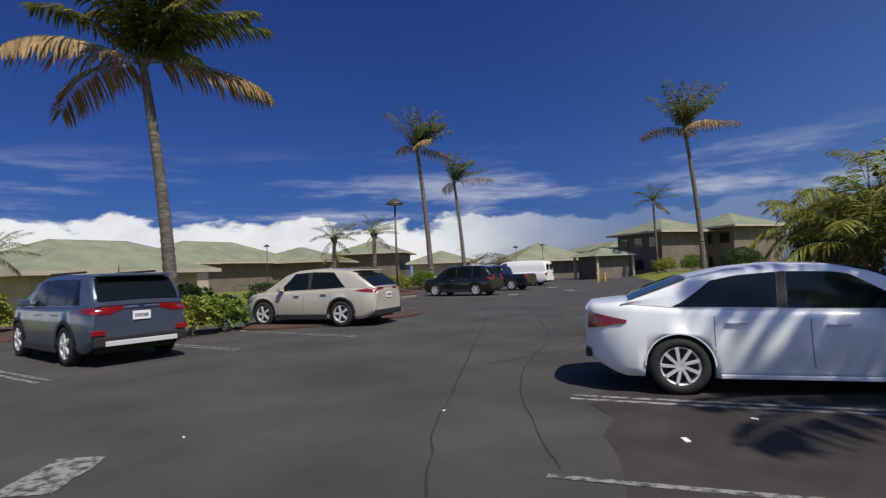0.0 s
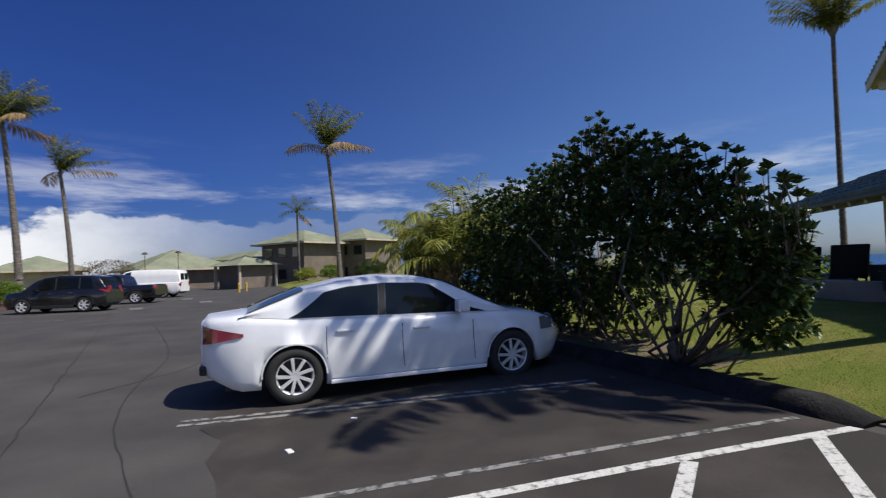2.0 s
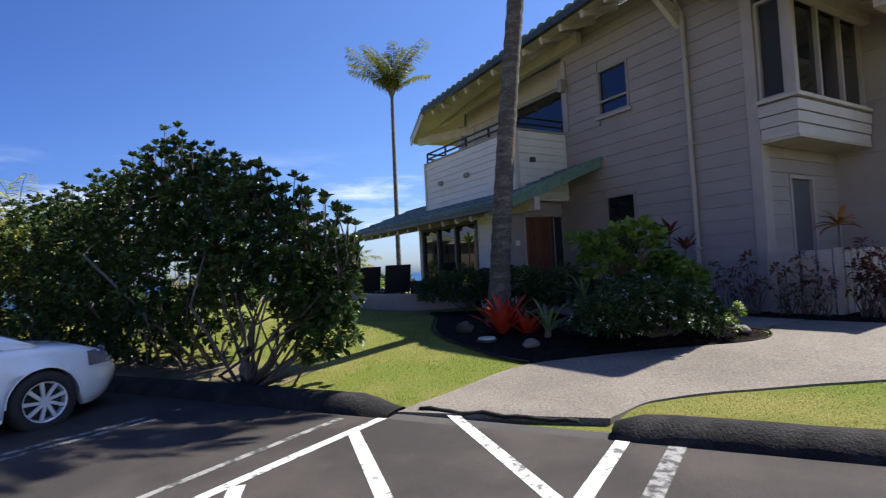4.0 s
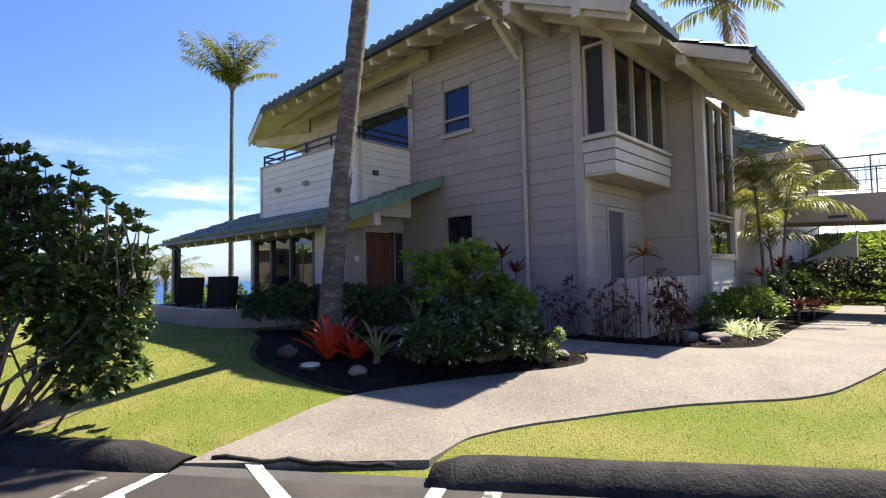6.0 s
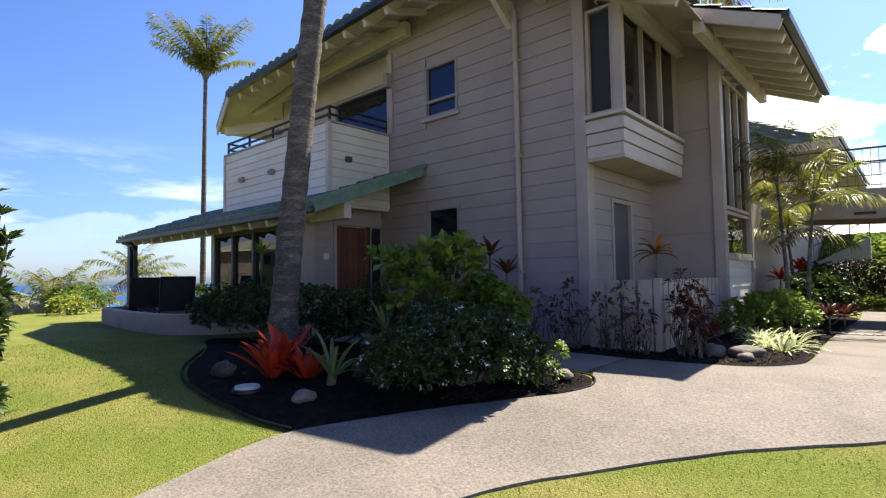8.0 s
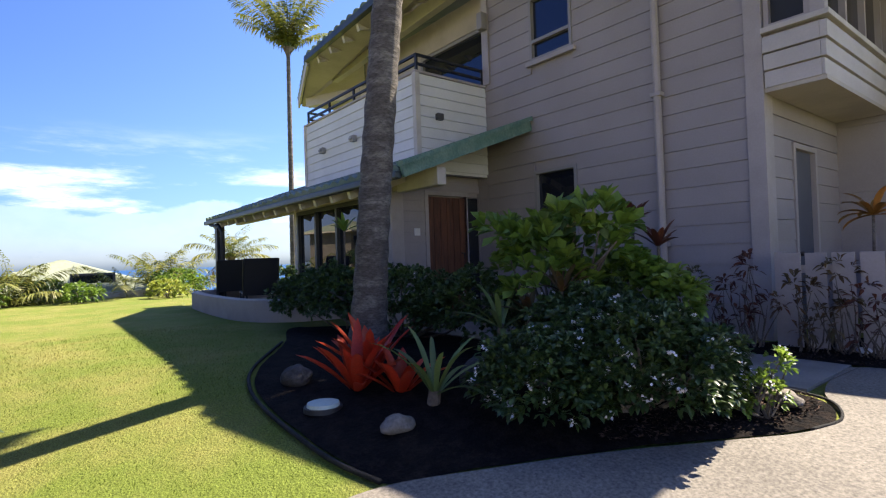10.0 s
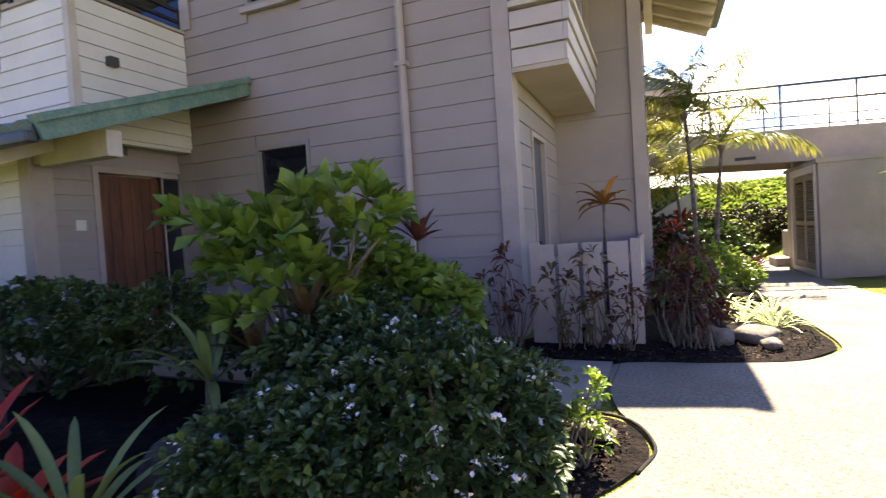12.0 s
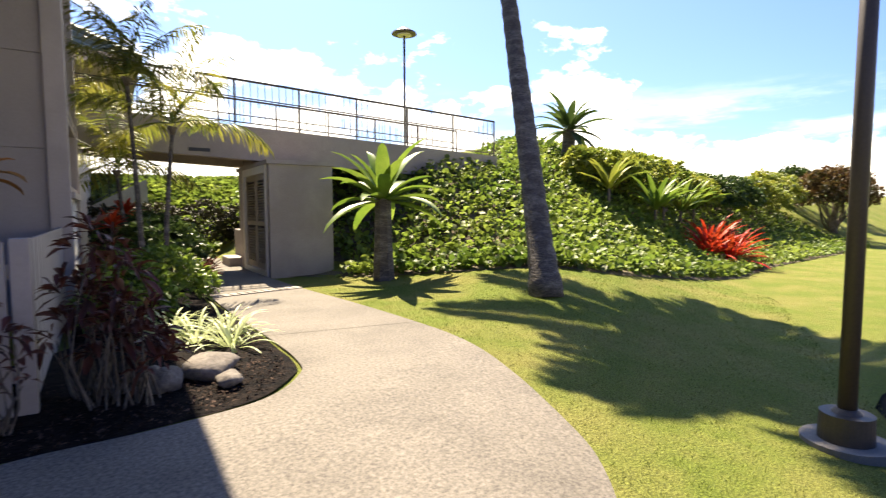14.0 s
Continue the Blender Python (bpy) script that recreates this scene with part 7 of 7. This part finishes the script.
bush("tree", "grey-brown round tree beyond the lawn", (-26.0, -17.5), ((0, 0, 1.8, 1.9, 1.7, 1.2), (0.8, 0.3, 2.3, 1.2, 1.2, 0.8)), TI_OLIVE, 6, 0.2, 0.4, 30, stems=8, stem_r=0.06, category="tree")

# lamp posts
def post_lamp(label, at, h, z0, base=True, group="post lamps", head=0.26, thick=0.04):
    ob = thing("street_lamp", label, "street lamp", group, at=(at[0], at[1], z0))
    bm = bmesh.new()
    tube(bm, [(0, 0, 0), (0, 0, h)], [thick, thick * 0.9], 14)
    part("pole", bm, BROWNM, ob, smooth=True)
    if base:
        part("collar", disc(disc(bmesh.new(), (0, 0, 0.05), thick * 2.9, 0.17, 28, thick * 2.8), (0, 0, 0.22), thick * 1.6, 0.03, 20, thick * 1.15), BROWNM, ob)
        part("footing", disc(bmesh.new(), (0, 0, -0.05), thick * 4.7, 0.10, 32), CONC, ob)
    part("shade", disc(disc(bmesh.new(), (0, 0, h), head, 0.05, 24, head * 0.95), (0, 0, h + 0.05), head * 0.9, 0.13, 24, head * 0.42), BROWNM, ob)
    part("cap", disc(bmesh.new(), (0, 0, h + 0.18), head * 0.35, 0.05, 16, head * 0.2), BROWNM, ob)
    part("diffuser", disc(bmesh.new(), (0, 0, h - 0.05), head * 0.55, 0.05, 20), SIDING_PALE, ob)
    return ob


post_lamp("dark metal lamp post on a round concrete footing", (-0.2, -7.46), 4.4, land(-0.2, -7.46), thick=0.052)
post_lamp("brown hooded lamp post at the car park", (12.4, 15.6), 4.1, 0.0, head=0.34)
post_lamp("tall lamp post behind the footbridge", (-4.95, -22.0), 4.3, 3.2, False, head=0.42)
for x, y, z in ((23.25, 51.75, 4.7), (49.35, 40.57, 4.0), (51.31, 38.1, 4.1)):
    post_lamp("brown hooded lamp post at the car park", (x, y), z, 0.0, False, head=0.34)

# pieces lying in the bed and on the asphalt
def rock(name, at, r, mat, label, sink=0.35, flat=0.6):
    bm = bmesh.new()
    bmesh.ops.create_icosphere(bm, subdivisions=3, radius=1.0)
    off = Vector((at[0] * 3.1, at[1] * 2.7, 0))
    for v in bm.verts:
        k = 1 + 0.28 * noise.noise(v.co * 1.3 + off) + 0.10 * noise.noise(v.co * 3.5 + off)
        v.co = Vector((v.co.x * r[0] * k, v.co.y * r[1] * k, v.co.z * r[2] * k))
    ob = part(name, bm, mat, smooth=True)
    ob.matrix_basis = pose(at[0], at[1], land(*at) + 0.06 + r[2] * (1 - sink) * 0.5, 0, 0, at[0] * 77 % 360)
    return tagged(ob, label, "rock", "garden rocks")


ROCKL = material("grey_garden_stone", (0.12, 0.102, 0.088), 0.9, second=(0.18, 0.155, 0.13), scale=4, fine=0.3, fine_scale=35, bump=0.012, bump_scale=22)
rock("rock", (5.885, -5.5), (0.12, 0.09, 0.06), ROCKL, "grey stone on the black mulch")
rock("rock", (3.12, -9.93), (0.22, 0.17, 0.09), ROCKL, "flat brown-grey stone in the path bed")
rock("rock", (3.42, -9.75), (0.13, 0.12, 0.10), ROCKL, "rounded grey stone in the path bed")
rock("rock", (3.05, -9.6), (0.10, 0.08, 0.05), ROCKL, "small grey stone in the path bed")
rock("rock", (7.35, -5.42), (0.14, 0.12, 0.10), STONE_DARK, "dark lava stone in the bed")
rock("rock", (4.25, -7.5), (0.13, 0.09, 0.05), ROCKL, "small pale stone at the bed's tip")
rock("rock", (6.1, -6.47), (0.2, 0.18, 0.15), STONE_DARK, "dark lava stone in the bed")
lid = thing("valve_box_lid", "round pale green valve lid on the mulch", "lid", at=(6.63, -5.32, land(6.63, -5.32) + 0.055))
part("lid", disc(bmesh.new(), (0, 0, 0), 0.125, 0.03, 28, 0.12), material("pale_green_plastic", (0.45, 0.52, 0.46), 0.5, fine=0.1), lid)
part("rim", disc(bmesh.new(), (0, 0, -0.03), 0.15, 0.035, 28, 0.145), DARKPL, lid)
rock("rock", (4.3, -9.6), (0.06, 0.05, 0.03), PLATEW, "small white stone on the mulch before the fence")
for x, y, s in ((4.497, 1.446, 0.05), (5.399, 1.222, 0.03), (1.7, 4.9, 0.02), (3.9, 3.7, 0.02)):
    bm = bmesh.new()
    box(bm, -s, s, -s * 0.5, s * 0.5, 0, 0.012, bevel=0.004)
    ob = part("litter", bm, PLATEW)
    ob.matrix_basis = pose(x, y, land(x, y) + 0.002, 0, 0, x * 50)
    tagged(ob, "scrap of white paper on the asphalt", "litter", "litter")

# patio loungers and a planter box
def lounger(x, y, turn):
    ob = thing("sun_lounger", "dark sling lounger with its back raised", "lounger", "patio loungers", at=(x, y, 0.60), turn=turn)
    bm = bmesh.new()
    bar(bm, (0, 0, 0.30), (0.26, 0, 1.06), 0.66, 0.03, (-1, 0, 0.4))
    part("backrest", bm, MESHCH, ob)
    part("seat", boxes((-1.2, 0.0, -0.32, 0.32, 0.32, 0.345), bevel=0.008), MESHCH, ob)
    for s in (-1, 1):
        bm = bmesh.new()
        tube(bm, [(-1.25, s * 0.34, 0.33), (0, s * 0.34, 0.33), (0.30, s * 0.34, 1.05)], 0.018, 8)
        part("side_rail", bm, BLACKM, ob)
        for xx in (-1.1, -0.1):
            part("leg", boxes((xx - 0.02, xx + 0.02, s * 0.34 - 0.02, s * 0.34 + 0.02, 0.0, 0.32)), BLACKM, ob)
    return ob


lounger(16.3, -7.6, 168)
lounger(13.9, -7.45, 165)
grill = thing("storage_box", "dark patio storage box by the glass", "storage box", at=(13.2, -7.95, 0.60))
part("body", boxes((-0.35, 0.35, -0.28, 0.28, 0, 0.55), bevel=0.02), DARKPL, grill)
part("lid", boxes((-0.37, 0.37, -0.30, 0.30, 0.552, 0.60), bevel=0.015), DARKPL, grill)
number = part("house_number", boxes((XN - 0.03, XN - 0.018, -8.74, -8.62, 1.93, 2.05)), SIDING_PALE, house, "small pale number plate")

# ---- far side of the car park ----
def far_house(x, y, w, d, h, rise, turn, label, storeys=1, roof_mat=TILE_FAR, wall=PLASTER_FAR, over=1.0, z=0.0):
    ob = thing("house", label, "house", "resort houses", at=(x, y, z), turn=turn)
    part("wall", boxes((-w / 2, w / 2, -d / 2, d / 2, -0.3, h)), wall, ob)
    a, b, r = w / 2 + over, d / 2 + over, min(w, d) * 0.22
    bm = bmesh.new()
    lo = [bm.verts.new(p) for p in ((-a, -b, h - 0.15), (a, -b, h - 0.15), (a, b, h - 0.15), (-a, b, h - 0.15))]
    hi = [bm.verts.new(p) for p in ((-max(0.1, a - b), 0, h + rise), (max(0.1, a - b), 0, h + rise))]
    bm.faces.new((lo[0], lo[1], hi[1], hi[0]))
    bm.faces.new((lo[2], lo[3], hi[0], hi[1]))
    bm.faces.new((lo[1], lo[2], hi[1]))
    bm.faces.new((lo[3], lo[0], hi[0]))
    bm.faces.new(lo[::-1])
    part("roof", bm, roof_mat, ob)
    part("fascia", boxes((-a, a, -b - 0.04, -b, h - 0.36, h - 0.14), (-a, a, b, b + 0.04, h - 0.36, h - 0.14), (-a - 0.04, -a, -b, b, h - 0.36, h - 0.14), (a, a + 0.04, -b, b, h - 0.36, h - 0.14)), SOFFIT, ob)
    for s in range(storeys):
        zz = h / storeys * s
        for k in range(max(2, int(w / 2.4))):
            xx = -w / 2 + (k + 0.5) * w / max(2, int(w / 2.4))
            win = part("window", boxes((xx - 0.7, xx + 0.7, -d / 2 - 0.05, -d / 2 - 0.003, zz + 0.7, zz + 2.0)), ALU_DARK, ob)
            part("pane", boxes((xx - 0.62, xx + 0.62, -d / 2 - 0.07, -d / 2 - 0.053, zz + 0.78, zz + 1.92)), GLASS, win)
    for k in range(int(a * 2 / 0.9)):
        xx = -a + (k + 0.5) * 0.9
        t = min(1.0, (a - abs(xx)) / max(0.2, b))
        part("hip_seam", bar(bmesh.new(), (xx, -b, h - 0.12), (xx, -b + b * t * 0.98, h - 0.12 + (rise + 0.15) * t * 0.98), 0.10, 0.05), roof_mat, ob)
    return ob


BROWN_FAR = material("dark_brown_stucco", (0.13, 0.105, 0.085), 0.85, second=(0.17, 0.14, 0.11), scale=0.8, fine=0.15, fine_scale=12)
FARL = "low resort house with a pale green hipped roof"
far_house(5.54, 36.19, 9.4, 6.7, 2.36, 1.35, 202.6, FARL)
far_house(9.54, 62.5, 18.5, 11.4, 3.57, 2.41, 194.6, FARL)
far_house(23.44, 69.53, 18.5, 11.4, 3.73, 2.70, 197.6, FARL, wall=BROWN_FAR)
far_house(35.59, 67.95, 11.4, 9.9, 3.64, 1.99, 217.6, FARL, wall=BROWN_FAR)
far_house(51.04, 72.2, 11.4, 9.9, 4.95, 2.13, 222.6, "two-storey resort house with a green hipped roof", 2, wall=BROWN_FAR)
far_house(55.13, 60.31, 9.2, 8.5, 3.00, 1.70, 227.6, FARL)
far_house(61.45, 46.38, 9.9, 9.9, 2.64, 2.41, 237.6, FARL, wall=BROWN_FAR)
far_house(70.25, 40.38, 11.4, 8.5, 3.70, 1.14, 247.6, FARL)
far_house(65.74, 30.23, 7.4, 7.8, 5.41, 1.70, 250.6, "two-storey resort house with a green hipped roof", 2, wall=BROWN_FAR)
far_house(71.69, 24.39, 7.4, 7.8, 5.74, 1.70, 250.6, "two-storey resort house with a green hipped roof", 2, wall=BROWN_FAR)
far_house(28.79, -4.82, 5.0, 5.0, 1.45, 1.1, 260, "pale-roofed house on the slope towards the sea", z=-0.6)
booth = thing("entrance_pavilion", "brown entrance pavilion with a pale green hipped roof", "pavilion", at=(52.63, 30.91, 0.25), turn=64.6)
bm = bmesh.new()
lo = [bm.verts.new(p) for p in ((-2.8, -2.8, 2.2), (2.8, -2.8, 2.2), (2.8, 2.8, 2.2), (-2.8, 2.8, 2.2))]
tp = bm.verts.new((0, 0, 3.3))
for k in range(4):
    bm.faces.new((lo[k], lo[(k + 1) % 4], tp))
bm.faces.new(lo[::-1])
part("roof", bm, TILE_FAR, booth)
for sx in (-2.2, 2.2):
    for sy in (-2.2, 2.2):
        part("post", boxes((sx - 0.12, sx + 0.12, sy - 0.12, sy + 0.12, -0.5, 2.2)), PLASTER_FAR, booth)
part("wall", boxes((-2.0, 2.0, -1.9, 1.9, -0.5, 2.18)), BROWN_FAR, booth)
# planting along the far edge of the car park
SH = [(4.75, 14.9, 0.75, LIME), (5.6, 15.1, 0.7, BRIGHT), (4.96, 20.1, 0.89, LIME), (6.67, 21.74, 0.96, BRIGHT), (3.76, 20.56, 0.95, LIME), (8.15, 21.93, 0.60, SHRUB), (15.05, 21.22, 0.74, LIME), (17.12, 23.5, 0.76, BRIGHT), (20, 27.15, 0.92, BRIGHT), (24.73, 31.78, 0.97, LIME), (28.63, 33.52, 1.14, BRIGHT), (30.65, 35.88, 0.99, SHRUB), (0.13, 22.36, 1.08, LIME), (11.33, 25.1, 0.88, SHRUB), (40.4, 40.45, 1.42, BRIGHT), (56.83, 22.86, 1.28, BRIGHT), (59.85, 19.01, 1.70, SHRUB), (56, 25.52, 1.14, LIME)]
for x, y, s, m in SH:
    bush("shrub", "rounded garden shrub beside the car park", (x, y), ((0, 0, s * 0.6, s, s, s * 0.75), (s * 0.6, s * 0.3, s * 0.45, s * 0.6, s * 0.6, s * 0.5)), m, 6, 0.15, 0.45, 42, stems=4, group="car park shrubs")
bush("tree", "bare-looking round tree near the far houses", (47.24, 43.03), ((0, 0, 2.2, 2.7, 2.2, 1.3),), TI_OLIVE, 4, 0.14, 0.3, 26, stems=20, stem_r=0.05, category="tree")
# wheel stops and bollards
for x, y, a in ((4.14, 17.09, 10), (6.01, 17.42, 12), (7.83, 18.59, 15), (14.23, 20.8, 22), (16.74, 22.1, 22), (19.39, 23.78, 22), (23.77, 26.18, 22)):
    bm = bmesh.new()
    box(bm, -0.85, 0.85, -0.09, 0.09, -0.02, 0.12, bevel=0.03)
    ob = part("wheel_stop", bm, CONC)
    ob.matrix_basis = pose(x, y, land(x, y), 0, 0, a)
    tagged(ob, "weathered concrete wheel stop", "wheel stop", "wheel stops")
YEL = material("yellow_paint", (0.45, 0.28, 0.04), 0.6, fine=0.15)
for x, y in ((40.01, 23.94), (41.97, 24.46)):
    ob = part("bollard", disc(disc(bmesh.new(), (0, 0, 0), 0.10, 0.75, 14), (0, 0, 0.75), 0.10, 0.06, 14, 0.04), YEL)
    ob.matrix_basis = pose(x, y, 0)
    tagged(ob, "short yellow painted steel bollard", "bollard", "bollards")
fence2 = thing("fence", "low dark rail fence before the far houses", "fence")
rail_run(fence2, (14.53, 37.6, 0.0), (24.6, 44, 0.0), 1.0, 7, 40, BROWNM)
soil_strip = ribbon("planting_strip", [(-2.26, 18.22), (4.72, 18.39), (10.87, 20.85), (25.62, 28.82), (43.36, 37.74)], [(-2.7, 25.32), (4.72, 25.8), (11.21, 28.27), (26.31, 37.68), (43.01, 45.54)], REDSOIL, 0.03, n=4, cols=4)
tagged(soil_strip, "bare red-brown planting strip", "planting strip", kind="structure")

# palms and shrubs below the lawn, towards the sea
for x, y, h, z in ((26.47, -7.68, 1.5, -0.9), (27.29, -8.56, 1.2, -0.9), (29.18, -11.51, 2.7, -1.0), (23.45, -3.27, 1.2, -0.9), (25.24, -6.72, 0.8, -0.8)):
    palm("bushy palm on the slope below the lawn", (x, y), h, (0.1, 0), 2.1, 18, 0.14, dry=2, leaflets=30, leaf_len=0.7, group="slope palms", base_z=z)
for x, y, s, m in ((22.79, -4.98, 0.6, BRIGHT), (24.17, -4.15, 0.7, SHRUB), (22.32, -2.4, 0.7, BRIGHT), (21.37, -0.62, 0.9, SHRUB), (24.58, -8.14, 0.9, BRIGHT), (22.56, -7.39, 0.6, LIME), (20.61, -9.35, 0.8, BRIGHT), (21.16, -10.83, 0.9, SHRUB)):
    bush("shrub", "leafy shrub at the lawn's far edge", (x, y), ((0, 0, s * 0.4, s, s, s * 0.6),), m, 6, 0.15, 0.4, 48, stems=4, group="slope shrubs")

# a row of bricks set across the path
BRICKM = material("grey_paver_brick", (0.30, 0.27, 0.24), 0.9, second=(0.22, 0.195, 0.17), scale=6, fine=0.25, fine_scale=60, bump=0.002, bump_scale=60, vary=0.2)
paver = None
for k in range(11):
    x = 1.36 + k * 0.112
    y = -13.72 + k * 0.024
    ob = part("brick", boxes((-0.047, 0.047, -0.1, 0.1, 0, 0.04), bevel=0.006), BRICKM, path_slab) if paver is None else share("brick", paver, path_slab, Matrix())
    paver = paver or ob
    ob.matrix_basis = pose(x, y, land(x, y) - 0.004, 0, 0, 12)

# sea and far island
SEA = material("sea_water", (0.012, 0.055, 0.15), 0.6, second=(0.02, 0.075, 0.18), scale=0.01, spec=0.15)
verts = [(220, -4800, -22), (4800, -4800, -22), (4800, 4800, -22), (220, 4800, -22)]
tagged(part("water", (verts, [(0, 1, 2, 3)]), SEA), "deep blue sea to the horizon", "sea", kind="structure")
# the ridge's blue is distance haze put into its base colour
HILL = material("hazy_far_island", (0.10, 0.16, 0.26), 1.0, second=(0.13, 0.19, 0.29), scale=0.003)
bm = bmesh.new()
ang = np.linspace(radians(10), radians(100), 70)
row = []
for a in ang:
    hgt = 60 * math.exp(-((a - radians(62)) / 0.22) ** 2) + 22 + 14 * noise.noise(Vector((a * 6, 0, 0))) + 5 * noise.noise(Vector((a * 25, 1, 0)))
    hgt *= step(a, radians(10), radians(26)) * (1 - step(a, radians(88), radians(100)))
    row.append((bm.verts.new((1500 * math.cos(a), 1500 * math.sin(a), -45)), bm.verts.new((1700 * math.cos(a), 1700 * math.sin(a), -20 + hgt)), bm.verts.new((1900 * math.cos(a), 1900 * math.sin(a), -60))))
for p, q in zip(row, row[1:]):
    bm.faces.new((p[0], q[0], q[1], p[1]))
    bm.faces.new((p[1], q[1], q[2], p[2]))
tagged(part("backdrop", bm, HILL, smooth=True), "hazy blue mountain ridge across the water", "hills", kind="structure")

# short grass blades on the lawn near the path
n = 170000
gx_, gy_ = rng.uniform(-6, 13, n), rng.uniform(-14, 0.5, n)
us_ = (gx_ - KO.x) * KU.x + (gy_ - KO.y) * KU.y
ss_ = (gx_ - KO.x) * KV.x + (gy_ - KO.y) * KV.y
left = np.interp(-gy_, [-p[1] for p in PATH_LEFT], [p[0] for p in PATH_LEFT])
right = np.interp(-gy_, [-p[1] for p in PATH_RIGHT], [p[0] for p in PATH_RIGHT])
bed_top = np.interp(gx_, (4.9, 5.6, 6.5, 7.4, 8.25, 9.6, 11.0), (-5.0, -5.0, -4.97, -5.0, -5.33, -6.15, -6.9))
on_right = (gx_ < right - 0.01) & (gy_ > np.interp(gx_, (-60, -22, -11, -8, -3.3, -2.2, -1.2, -0.3, 1.0), (-19, -15, -13.2, -12.3, -11.7, -12.0, -12.9, -13.8, -15.2)))
on_left = (gx_ > left + 0.01) & (gy_ > bed_top) & (gy_ > -6.6)
ok = (ss_ > 0.2) & (on_right | on_left)
gx_, gy_ = gx_[ok], gy_[ok]
gz_ = np.array([land(a, b) for a, b in zip(gx_, gy_)])
n = len(gx_)
foot = np.stack([gx_, gy_, gz_ - 0.004], axis=1)
a = rng.random(n) * math.tau
side_ = np.stack([np.cos(a), np.sin(a), np.zeros(n)], axis=1) * 0.004
tipv = foot + np.stack([rng.normal(size=n) * 0.016, rng.normal(size=n) * 0.016, 0.014 + 0.018 * rng.random(n)], axis=1)
v = np.stack([foot - side_, foot + side_, tipv], axis=1).reshape(-1, 3)
grass = mesh_from("grass", [(v, np.arange(n * 3).reshape(-1, 3), np.zeros((0, 4), int))], BLADE)
tagged(grass, "short mown grass blades of the lawn", "grass", kind="stuff")
